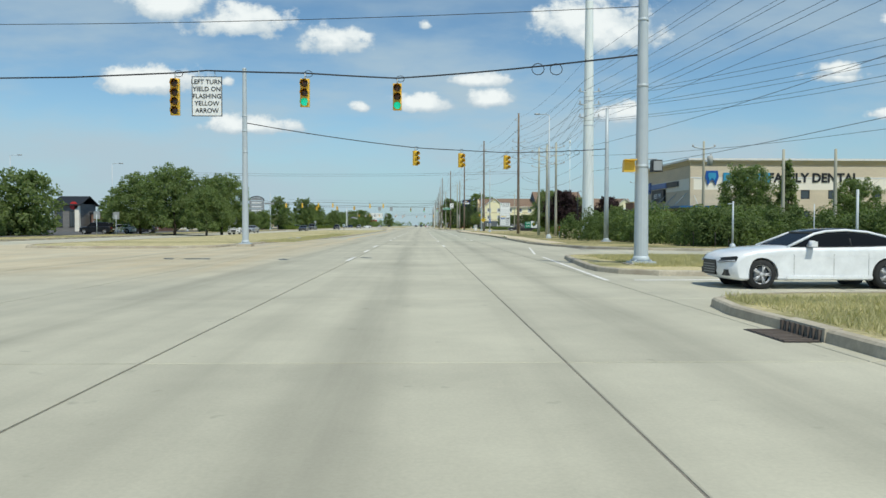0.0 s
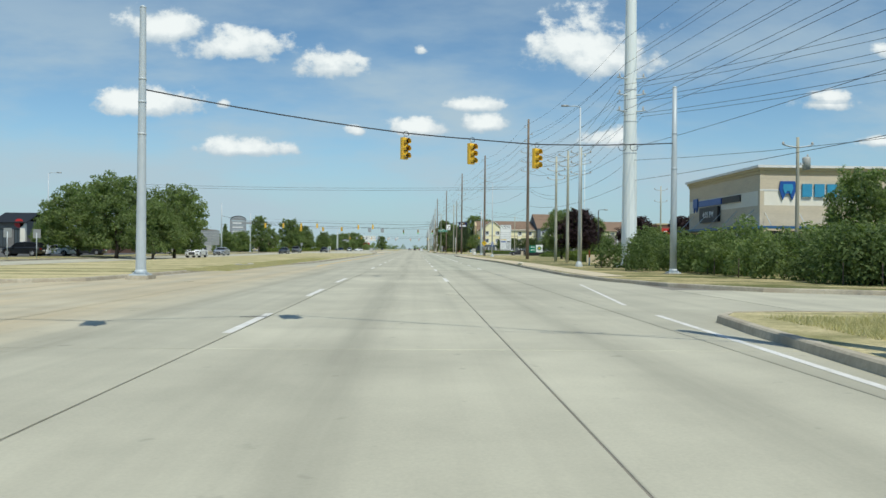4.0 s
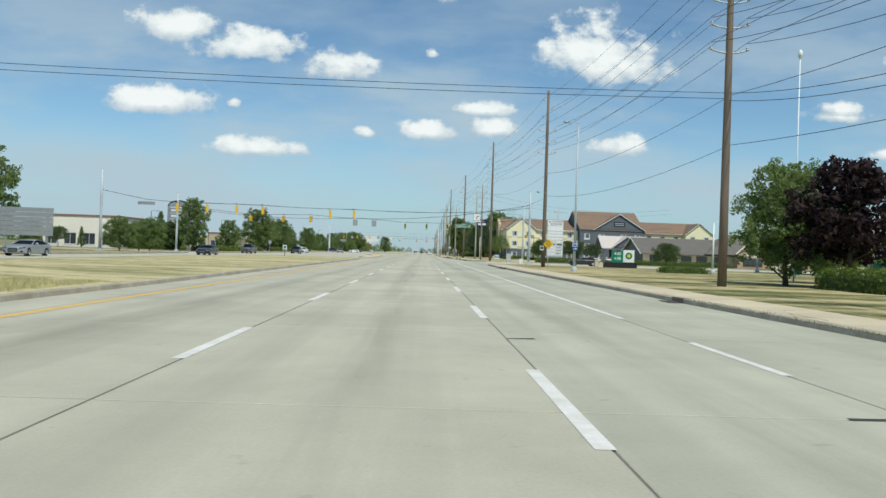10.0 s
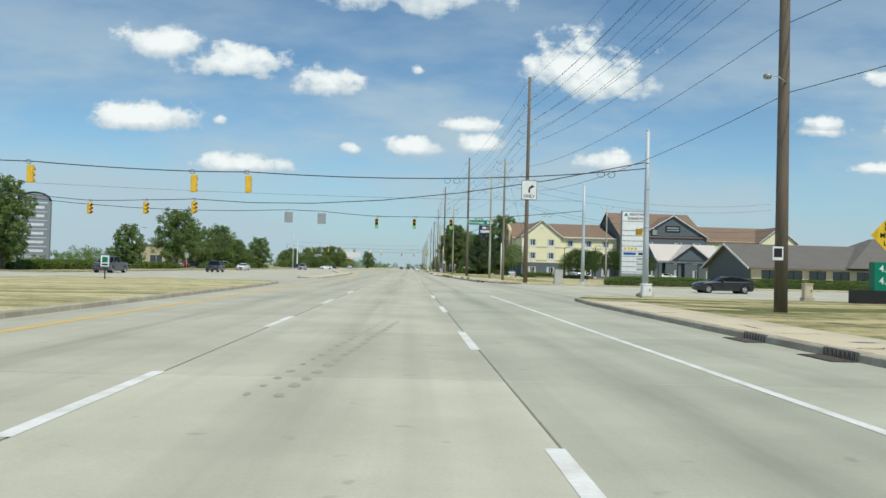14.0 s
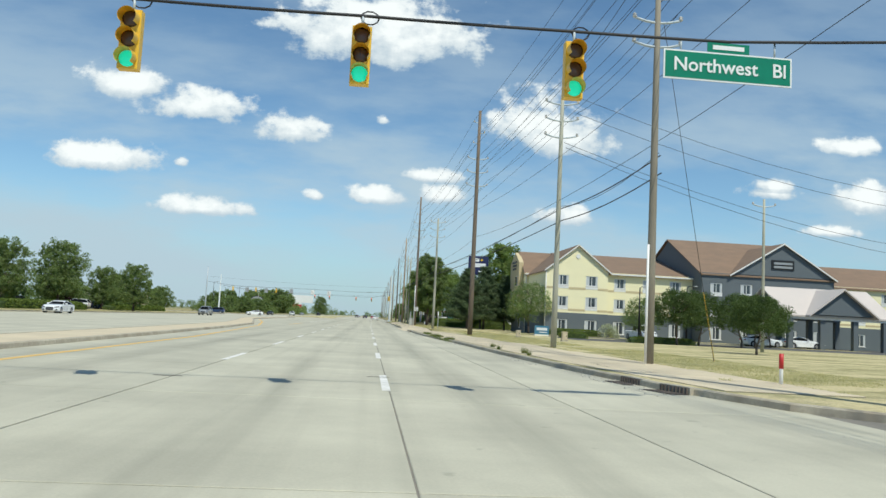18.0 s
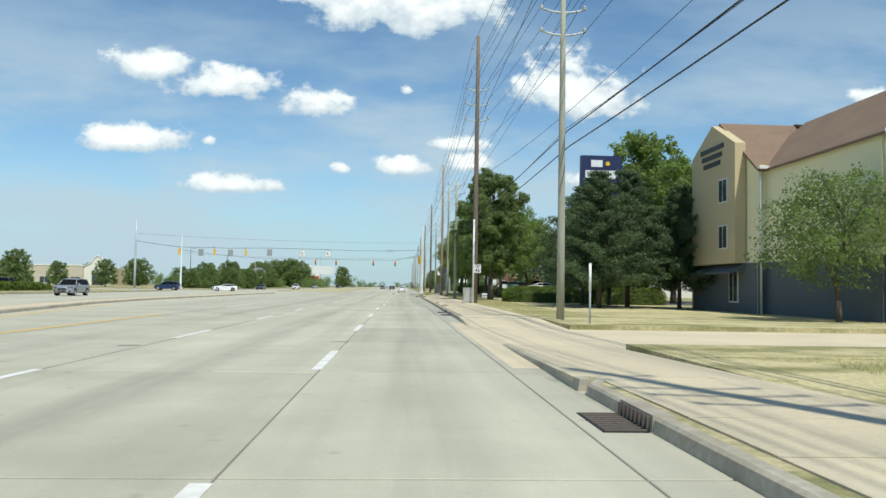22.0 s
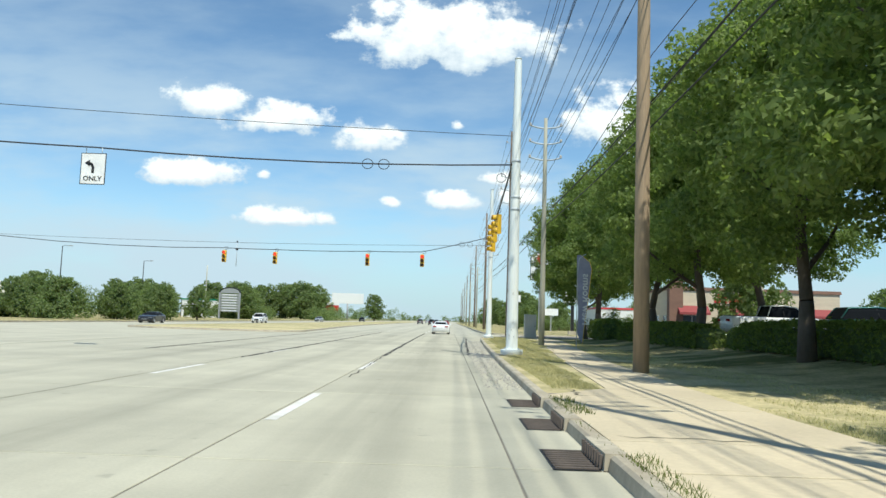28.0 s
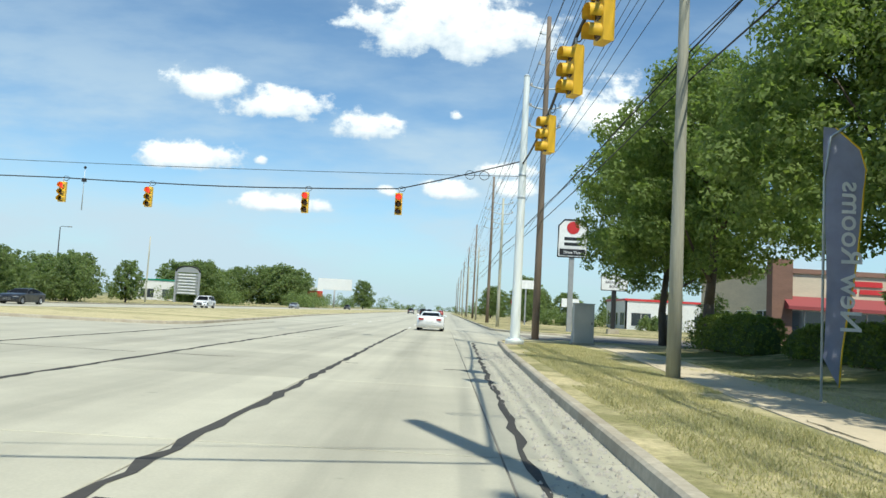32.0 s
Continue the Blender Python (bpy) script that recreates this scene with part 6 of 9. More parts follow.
    # the bay's shade is painted in: darker tan than the cream end wall
    part("wall", MB().loft([[(x, y - by, z) for y, z in ((325.6, 3.1), (332.4, 3.1), (332.4, 10.4), (329, 12.1), (325.6, 10.4))] for x in (0.0, 0.66)], False), CREAM_BAND, h, "tan stucco bay, its shade put into the darker colour")
    part("downpipe", MB().rod((0.8, 10.9, 0), (0.8, 10.9, 8.7), 0.06, None, 8), TRIM_WHITE, h)
    part("downpipe", MB().rod((24.1 - bx, -0.1, 0), (24.1 - bx, -0.1, 8.7), 0.06, None, 8), TRIM_WHITE, h)
    for z0, z1 in ((0.7, 2.7), (4.0, 5.5), (6.9, 8.4)):
        x = 0.66 if z0 < 3 else -0.01
        w = part("window", MB().box(x - 0.05, 13.6, z0, x, 14.9, z1), TRIM_WHITE, h, "narrow end window")
        part("pane", MB().box(x - 0.065, 13.7, z0 + 0.08, x - 0.051, 14.2, z1 - 0.08), WINDOW, w)
        part("pane", MB().box(x - 0.065, 14.3, z0 + 0.08, x - 0.051, 14.8, z1 - 0.08), WINDOW, w)
    part("awning", MB().loft([[(0.66, yy, 3.1), (0.66, yy, 2.75), (-0.25, yy, 2.45), (-0.25, yy, 2.55)] for yy in (12.7, 18.6)], False), SLATE, h, "slate-grey sloped awning")
    for k in range(3):
        part("sign_bar", MB().box(-0.06, 14.2 + 0.25 * k, 10.4 - 0.5 * k, -0.004, 17.8 - 0.25 * k, 10.7 - 0.5 * k), BLACK, h, "dark lettering shapes")
    part("wall", MB().box(0.74, 21.1, 0, 61.1, 21.3, 8.7), CREAM, h)
    part("roof", MB().loft([[(xx - bx, y - by, z) for y, z in ((314.6, 8.62), (329, 12.4), (334.6, 8.5), (334.6, 8.36), (329, 12.26), (314.6, 8.48))] for xx in (28.4, 45.0)], False), SHINGLE, h)
    part("roof", gable_roof(23.7 - bx, 28.6 - bx, 324.0 - by, 334 - by, 8.75, 12.3, 0.3), SHINGLE, h)
    part("roof", gable_roof(45.2 - bx, 63.3 - bx, 312.2 - by, 336 - by, 9.4, 15.0), SHINGLE, h)
    part("roof", gable_roof(63.7 - bx, 84 - bx, 316 - by, 335 - by, 8.75, 12.4), SHINGLE, h)
    for x in (45.05, 63.45):
        part("gable", MB().loft([[(xx - bx, y - by, z) for y, z in ((312.1, 0), (335.9, 0), (335.9, 9.2), (324, 14.7), (312.1, 9.2))] for xx in (x, x + 0.2)], False), SLATE, h)
    for x0, x1, y in ((32.8, 44.9, 314.55), (23.4, 24.0, 323.55)):
        part("gutter", MB().box(x0 - bx, y - by - 0.1, 8.5, x1 - bx, y - by + 0.06, 8.68), TRIM_WHITE, h)
    part("wall_sign", MB().box(54.6 - bx, 311.8 - by, 10.3, 57.8 - bx, 311.88 - by, 11.6), BLACK, h, "dark sign panel")
    for k in range(2):
        part("sign_bar", MB().box(54.9 - bx, 311.74 - by, 10.5 + 0.5 * k, 57.5 - bx, 311.79 - by, 10.8 + 0.5 * k), SIGN_GREY, h)
    return h


hotel()
porch = thing("entrance_canopy", "slate-grey gabled drive-under canopy before the hotel entrance", "canopy", (50.6, 299, 0.1))
METAL_ROOF = surface("pale seamed metal roof", (0.6, 0.53, 0.48), 0.45, 0.06, 3.0, 0.4, 0.05)
part("roof", gable_roof(0, 13, 0, 10, 4.4, 7.6, 0.5, 0.2, "x"), METAL_ROOF, porch, "pale seamed metal roof")
part("roof", gable_roof(2.5, 10.5, -1.0, 6, 4.4, 7.4, 0.4, 0.2, "y"), METAL_ROOF, porch, "pale metal roof slope")
part("gable", MB().loft([[(x, yy, z) for x, z in ((2.5, 4.2), (10.5, 4.2), (6.5, 7.2))] for yy in (-0.9, -0.7)], False), SLATE, porch)
part("gable", MB().loft([[(xx, y, z) for y, z in ((0.1, 4.3), (9.9, 4.3), (5, 7.4))] for xx in (0.1, 0.3)], False), SLATE, porch)
part("beam", MB().box(0, -0.3, 3.6, 13, 0.1, 4.2), TRIM_WHITE, porch)
part("beam", MB().box(0, 9.6, 3.6, 13, 10, 4.2), SLATE, porch)
for x in (0.4, 4.4, 8.6, 12.4):
    for y in (0, 9.6):
        part("column", MB().box(x - 0.3, y - 0.3, 0, x + 0.3, y + 0.3, 3.6), SLATE, porch)


def dental():
    depth = 16
    d = thing("dental_building", "two-tone tan stone dental office with a blue canopy", "building", (27.8, 79, 0.0))
    small = [(a, 4.25, a + 0.95, 5.18) for a in (11.6, 14.5, 19.2, 23.8)]
    glazed = [(0.5 + 1.5 * k, 0.25, 1.85 + 1.5 * k, 3.15) for k in range(4)]
    doors = [(a, 0.6, a + 2.6, 3.0) for a in (10, 16, 22)]
    bands = ((0, 5.2, TAN_BRICK, ""), (5.2, 6.4, CREAM_STONE, "cream stone band"), (6.4, 7.75, TAN_BRICK, ""))
    for z0, z1, m, text in bands:
        part("wall", wall_with_openings(0, 31, z0, z1, small + glazed + doors), m, d, text)
    for a, b, c, e in small + glazed + doors:
        window(d, a, b, c, e, Matrix(), False, BLACK, 1 if e > 5 else 2, False)
    side = pose(0, depth, 0, 0, 0, -90)
    front = [(0.5 + 1.52 * k, 0.25, 1.86 + 1.52 * k, 3.15) for k in range(10)]
    for z0, z1, m, text in bands:
        part("wall", wall_with_openings(0, depth, z0, z1, front), m, d, text, side)
    for a, b, c, e in front:
        window(d, a, b, c, e, side, False, BLACK, 1, False)
    for z0, z1, out, m in ((7.75, 8.0, 0.08, CREAM_BAND), (8.0, 8.22, 0.2, CREAM_BAND), (8.22, 8.42, 0.34, TRIM_WHITE)):
        part("cornice", MB().box(-out, -out, z0, 31 + out, depth + out, z1), m, d, "stepped cornice")
    part("cornice", MB().box(-0.03, -0.03, 6.38, 31, -0.003, 6.5), TRIM_WHITE, d)
    part("wall", MB().box(30.75, 0.3, 0, 31, depth, 7.74), TAN_BRICK, d)
    part("wall", MB().box(0.3, depth - 0.25, 0, 30.7, depth, 7.74), TAN_BRICK, d)
    part("corner", MB().box(-0.035, -0.035, 3.5, 0.32, 0.32, 7.7, 0.01), TAN_BRICK, d, "stone corner")
    part("canopy", MB().box(-1.5, -0.4, 3.3, -0.02, depth + 0.9, 3.5), BLUE_TRIM, d, "blue metal canopy")
    part("canopy", MB().box(-1.5, -1.3, 3.3, 6.8, -0.42, 3.5), BLUE_TRIM, d)
    for k in range(5):
        part("canopy_rod", MB().rod((-1.4, 1 + 3.4 * k, 3.5), (-0.05, 1 + 3.4 * k, 4.9), 0.03, None, 6), GALVANISED, d)
    for k in range(3):
        part("canopy_rod", MB().rod((0.4 + 2.8 * k, -1.2, 3.5), (0.4 + 2.8 * k, -0.05, 4.6), 0.03, None, 6), GALVANISED, d)
    words("lettering", "FAMILY DENTAL", 1.3, BLACK, d, (12.9, -0.06, 6.4), "black block letters", bold=0.035)
    tooth = [(-0.6, 0.75), (-0.7, 0.1), (-0.4, -0.75), (-0.15, -0.25), (0.15, -0.25), (0.4, -0.75), (0.7, 0.1), (0.6, 0.75)]
    part("logo", MB().loft([[(2.2 + x, yy, 6.4 + z) for x, z in tooth] for yy in (-0.16, -0.05)], False), SIGN_BLUE, d, "blue tooth-shaped logo")
    part("logo", MB().loft([[(2.2 + 0.6 * x, yy, 6.5 + 0.55 * z) for x, z in tooth] for yy in (-0.2, -0.165)], False), LOGO_TEAL, d, "pale teal inner logo")
    for k in range(5):
        part("sign_bar", MB().box(3.4 + 1.02 * k, -0.16, 5.9, 4.2 + 1.02 * k, -0.05, 6.95), LOGO_TEAL, d, "teal lettering shape")
    part("sign_bar", MB().box(2.9, -0.14, 5.72, 8.4, -0.04, 6.3), SIGN_BLUE, d, "blue lettering shape", side)
    part("sign_bar", MB().box(8.6, -0.14, 5.72, 12.4, -0.04, 6.3), BLACK, d, "dark lettering shape", side)
    part("logo", MB().loft([[(2.0 + 0.9 * x, yy, 5.9 + 0.9 * z) for x, z in tooth] for yy in (-0.16, -0.05)], False), SIGN_BLUE, d, "blue tooth-shaped logo", side)
    screen = part("clock_screen", MB().box(3.5, -0.3, 4.15, 8.0, -0.02, 5.6), BLACK, d, "dark message screen with white digits", side)
    words("digits", "4:05 PM", 0.8, SIGN_WHITE, screen, (5.75, -0.31, 4.85))


LOGO_TEAL = plain("teal letter face", (0.05, 0.3, 0.5), 0.4)
dental()


def shop(name, label, x0, y0, x1, y1, h, wall, top, openings=3, awning=None, front=1):
    """A low flat-roofed building: parapet, shop windows and a door on its road-facing sides."""
    b = thing(name, label, "building", (x0, y0, 0.05))
    w, d = x1 - x0, y1 - y0
    step = w / openings
    holes = [(step * k + step * 0.18, 0.6, step * (k + 1) - step * 0.18, min(2.9, h * 0.6)) for k in range(openings)]
    part("wall", wall_with_openings(0, w, 0, h, holes), wall, b)
    for a in holes:
        window(b, *a, Matrix(), False, TRIM_WHITE)
    side = pose(0, d, 0, 0, 0, -90) if front > 0 else pose(w, 0, 0, 0, 0, 90)
    n = max(2, int(d / 4))
    holes2 = [(d / n * k + 0.8, 0.6, d / n * (k + 1) - 0.8, min(2.8, h * 0.6)) for k in range(n)]
    part("wall", wall_with_openings(0, d, 0, h, holes2), wall, b, at=side)
    for a in holes2:
        window(b, *a, side, False, TRIM_WHITE)
    part("wall", MB().box(0.26, d - 0.25, 0, w, d, h), wall, b)
    part("wall", MB().box(w - 0.25, 0.26, 0, w, d - 0.26, h) if front > 0 else MB().box(0, 0.26, 0, 0.25, d - 0.26, h), wall, b)
    part("roof", MB().box(-0.15, -0.15, h, w + 0.15, d + 0.15, h + 0.35, 0.05), top, b)
    if awning:
        for a in holes:
            part("awning", MB().loft([[(a[0] - 0.2, -0.02, 3.0 + 0.9), (a[2] + 0.2, -0.02, 3.9), (a[2] + 0.2, -0.02, 3.0), (a[0] - 0.2, -0.02, 3.0)], [(a[0] - 0.2, -1.1, 3.15), (a[2] + 0.2, -1.1, 3.15), (a[2] + 0.2, -1.1, 2.9), (a[0] - 0.2, -1.1, 2.9)]], False), awning, b)
    return b


rest = shop("restaurant", "tan brick restaurant with dark red awnings", 28.5, 470, 47, 486, 5.6, TAN_BRICK, RED_BRICK, 4, AWNING)
for a, z0, b, z1 in ((5.0, 4.85, 8.0, 5.25), (4.7, 4.3, 6.1, 4.65), (6.3, 4.3, 8.3, 4.65)):
    part("sign_bar", MB().box(a, -0.1, z0, b, -0.02, z1, 0.03), SIGN_RED, rest, "red lettering shapes")
part("pier", MB().box(-0.3, -0.4, 0, 1.2, 0.6, 6.6), RED_BRICK, rest, "brown brick corner pier")
part("pier", MB().box(8.6, -0.4, 0, 10.0, 0.6, 6.4), TAN_BRICK, rest)
brown = shop("shop", "low grey shop with a brown brick sign tower", 41.6, 140.5, 60, 152, 4.3, CREAM_BAND, GREY_SHINGLE, 4)
part("tower", MB().box(-2.8, -0.5, 0, -0.01, 5, 5.6), RED_BRICK, brown, "brown brick tower")
part("tower_cap", MB().box(-2.95, -0.65, 5.6, 0.1, 5.1, 5.8), CREAM_BAND, brown)
part("sign_panel", MB().box(-2.4, -0.66, 3.2, -0.7, -0.51, 5.0), SIGN_RED, brown, "red square sign")
words("lettering", "G", 1.3, SIGN_WHITE, brown, (-1.55, -0.67, 4.1))
solid("retaining_wall", MB().box(17.7, 96.55, -0.1, 26.5, 96.9, 0.98, 0.01), OLD_CONCRETE, "low concrete retaining wall by a ditch", "wall")
screen_fence = thing("fence", "dark board fence screening a yard", "fence", (21.4, 368, 0.12))
for k in range(27):
    part("board", MB().box(0.3 * k, -0.02, 0.05, 0.3 * k + 0.27, 0.02, 3.44 + 0.03 * math.sin(k * 3.1)), DARK_BOARD, screen_fence)
for k in range(5):
    part("post", MB().box(2.0 * k - 0.06, 0.03, -0.2, 2.0 * k + 0.06, 0.15, 3.49), DARK_BOARD, screen_fence)
for z in (0.6, 2.6):
    part("rail", MB().box(-0.05, 0.03, z, 8.1, 0.09, z + 0.12), DARK_BOARD, screen_fence)
shop("takeaway", "small white restaurant with a red band", 33, 535, 48, 549, 4.6, TRIM_WHITE, SIGN_RED, 3)
shop("shop", "white shop building with dark windows", -76, 240, -61, 256, 6.2, CREAM_STONE, RED_BRICK, 4)
shop("shop", "peach stucco shop with a brown roof edge", -72, 344, -62, 356, 5.2, CREAM_BAND, RED_BRICK, 2)
shop("shop", "long tan shop row with a flat roof", -146, 570, -113, 590, 7.0, TAN_BRICK, CREAM_STONE, 6)
stone = thing("gabled_entrance", "tan stone shop entrance with a rounded gable", "building", Matrix.Translation((-112, 568, 0.05)) @ Matrix.Diagonal((1.42, 1.42, 1.42, 1)))
part("wall", wall_with_openings(0, 7, 0, 4.6, [(2, 0, 5, 3.2)]), CREAM_STONE, stone)
part("gable", MB().loft([[(x, yy, z) for x, z in ((0, 4.6), (7, 4.6), (5.2, 5.6), (4.4, 6.9), (3.5, 7.5), (2.6, 6.9), (1.8, 5.6))] for yy in (0, 0.3)], False), CREAM_STONE, stone)
part("gable_trim", MB().tube([(0, -0.05, 4.6), (1.8, -0.05, 5.65), (2.6, -0.05, 6.95), (3.5, -0.05, 7.55), (4.4, -0.05, 6.95), (5.2, -0.05, 5.65), (7, -0.05, 4.6)], 0.14, 6), TRIM_WHITE, stone)
part("door", MB().box(2.0, 0.3, 0, 5.0, 0.36, 3.2), WINDOW, stone)
part("body", MB().box(0.1, 0.31, 0, 6.9, 12, 4.4), CREAM_BAND, stone)
shop("shop", "green-roofed small white shop", -73, 606, -62, 618, 5.0, TRIM_WHITE, SIGN_GREEN, 2)
pub = thing("tower_restaurant", "grey stone restaurant tower with a dark roof", "building", (-72.8, 154, 0.05))
part("wall", wall_with_openings(0, 4.8, 0, 5.6, [(0.5, 1, 1.7, 4.2), (3.0, 1, 4.2, 4.2)]), GREY_STONE, pub)
part("body", MB().box(0, 0.26, 0, 4.8, 8, 5.6), GREY_STONE, pub)
part("corner", MB().box(4.1, -0.12, 0, 4.95, 0.5, 5.2), CREAM_STONE, pub, "pale stone corner pier")
part("roof", gable_roof(0, 4.8, 0, 8, 5.6, 7.2, 0.6), BLACK, pub)
part("logo", MB().lathe([(0.8, 0), (0.8, 0.1)], 14, (3.9, -0.12, 5.2), "y"), SIGN_RED, pub, "round red logo")
for a in (0.5, 3.0):
    window(pub, a, 1, a + 1.2, 4.2, Matrix(), False, BLACK)
shop("restaurant", "low dark restaurant wing", -66.6, 156, -54, 168, 3.6, RED_BRICK, BLACK, 4)

bank = thing("office_building", "long low brick office with grey shingle hip roofs", "building", (43, 250, 0.05))
win = [(6.2 + 3.4 * k, 0.8, 8.6 + 3.4 * k, 2.3) for k in range(5)]
part("wall", wall_with_openings(4.8, 23, 0, 2.9, win), TAN_BRICK, bank)
for a in win:
    window(bank, *a, Matrix(), False, BLACK)
part("wall", MB().box(4.8, 15.75, 0, 37, 16, 2.9), TAN_BRICK, bank)
part("roof", gable_roof(4.8, 25, 0, 16, 2.9, 6.2, 0.7), GREY_SHINGLE, bank)
part("gable", MB().loft([[(xx, y, z) for y, z in ((0.26, 0), (15.7, 0), (15.7, 2.9), (8, 6.0), (0.26, 2.9))] for xx in (4.8, 5.05)], False), SLATE, bank, "slate-grey gable end")
for y0, y1 in ((-0.7, 8), (16.7, 8)):
    part("gable_trim", MB().loft([[(xx, y0, 2.62), (xx, y0, 2.36), (xx, y1, 5.95), (xx, y1, 6.22)] for xx in (3.98, 4.08)], False), TRIM_WHITE, bank)
part("roof", MB().loft([[(18, -1.2, 2.8), (37.5, -1.2, 2.8), (37.5, 16.5, 2.8), (18, 16.5, 2.8)], [(26.5, 7.2, 7.4), (29, 7.2, 7.4), (29, 8.2, 7.4), (26.5, 8.2, 7.4)]], False), GREY_SHINGLE, bank, "tall grey shingle hip roof")
part("wall", MB().box(23, 0.0, 0, 36.8, 0.25, 2.8), TAN_BRICK, bank)
BROWN_BRICK = surface("light brown brick", (0.45, 0.33, 0.22), 0.9, 0.2, 6.0, 0.5, 0.4, stretch=(1, 1, 3))
part("gable", MB().loft([[(x, yy, z) for x, z in ((24.4, 0), (31, 0), (31, 3.2), (27.7, 6.2), (24.4, 3.2))] for yy in (-2.6, -2.3)], False), BROWN_BRICK, bank, "light brown brick gable")
part("arch", MB().loft([[(27.7 + 1.9 * math.cos(q), yy, 2.4 + 1.5 * math.sin(q)) for q in [k * math.pi / 10 for k in range(11)]] for yy in (-2.66, -2.605)], False), CREAM_STONE, bank, "cream stone arch")
part("gable_trim", MB().loft([[(27.7, yy, 6.6), (31.5, yy, 3.1), (31.5, yy, 2.8), (27.7, yy, 6.25), (23.9, yy, 2.8), (23.9, yy, 3.1)] for yy in (-2.9, -2.62)], False), CREAM_STONE, bank)
part("wall", MB().box(24.5, -2.3, 0, 30.9, 0, 3.0), BROWN_BRICK, bank)
window(bank, 25.6, 0.7, 29.8, 2.1, Matrix.Translation((0, -2.72, 0)), False, BLACK, 4)
win = [(38 + 4 * k, 0.8, 39.8 + 4 * k, 2.2) for k in range(4)]
part("wall", wall_with_openings(37, 54, 0, 2.8, win), TAN_BRICK, bank, at=Matrix.Translation((0, 1.0, 0)))
for a in win:
    window(bank, *a, Matrix.Translation((0, 1.0, 0)), False, BLACK)
part("roof", gable_roof(37, 54, 1, 13, 2.8, 5.6, 0.6), GREY_SHINGLE, bank)

lodge = thing("lodge", "cream-sided two-storey lodge with a grey shingle roof", "building", (27.5, 398, 0.05))
holes = [(a, z, a + 1.2, z + 1.5) for a in (7.2, 13.8, 20) for z in (3.6, 6.0)]
part("wall", wall_with_openings(0, 30, 0, 8.0, holes), SIDING, lodge)
for a in holes:
    window(lodge, *a, Matrix(), False)
side = pose(0, 14, 0, 0, 0, -90)
holes = [(a, z, a + 1.2, z + 1.5) for a in (2, 6, 10) for z in (1.0, 3.6, 6.0)]
part("wall", wall_with_openings(0, 14, 0, 8.0, holes), SIDING, lodge, at=side)
for a in holes:
    window(lodge, *a, side, False)
part("wall", MB().box(0.26, 13.75, 0, 30, 14, 8.0), SIDING, lodge)
part("roof", gable_roof(0, 30, 0, 14, 8.0, 10.6, 0.5), GREY_SHINGLE, lodge)
part("gable", MB().loft([[(xx, y, z) for y, z in ((0.1, 8.0), (13.9, 8.0), (7, 10.5))] for xx in (0.02, 0.2)], False), SIDING, lodge)
for cx, cy in ((-0.05, -0.05), (-0.05, 13.85)):
    part("corner_board", MB().box(cx, cy, 0, cx + 0.2, cy + 0.2, 8.0), TRIM_WHITE, lodge)
part("fascia", MB().box(-0.5, -0.62, 7.72, 30.5, -0.52, 7.95), TRIM_WHITE, lodge)
part("sign_panel", MB().box(4.5, -0.08, 4.6, 7.5, -0.02, 7.2), NAVY, lodge, "navy sign panel", side)
for k in range(2):
    part("sign_bar", MB().box(5.0, -0.12, 5.4 + 0.8 * k, 7.0, -0.082, 5.9 + 0.8 * k), SIGN_WHITE, lodge, "", side)

fuel = thing("fuel_canopy", "white fuel station canopy with a green stripe", "canopy", (44, 172, 0.1))
part("deck", MB().box(0, 0, 4.6, 16, 12, 5.4, 0.02), TRIM_WHITE, fuel)
part("stripe", MB().box(0.3, -0.02, 4.75, 15.7, 0.015, 4.95), SIGN_GREEN, fuel, "thin green stripe")
part("soffit", MB().box(0.1, 0.1, 4.5, 15.9, 11.9, 4.6), TRIM_WHITE, fuel)
for x in (3, 13):
    for y in (3, 9):
        part("post", MB().box(x - 0.2, y - 0.2, 0, x + 0.2, y + 0.2, 4.5), TRIM_WHITE, fuel)
        part("pump", MB().box(x - 0.4, y - 1.6, 0, x + 0.4, y - 1.0, 1.7, 0.04), SIGN_GREEN, fuel)

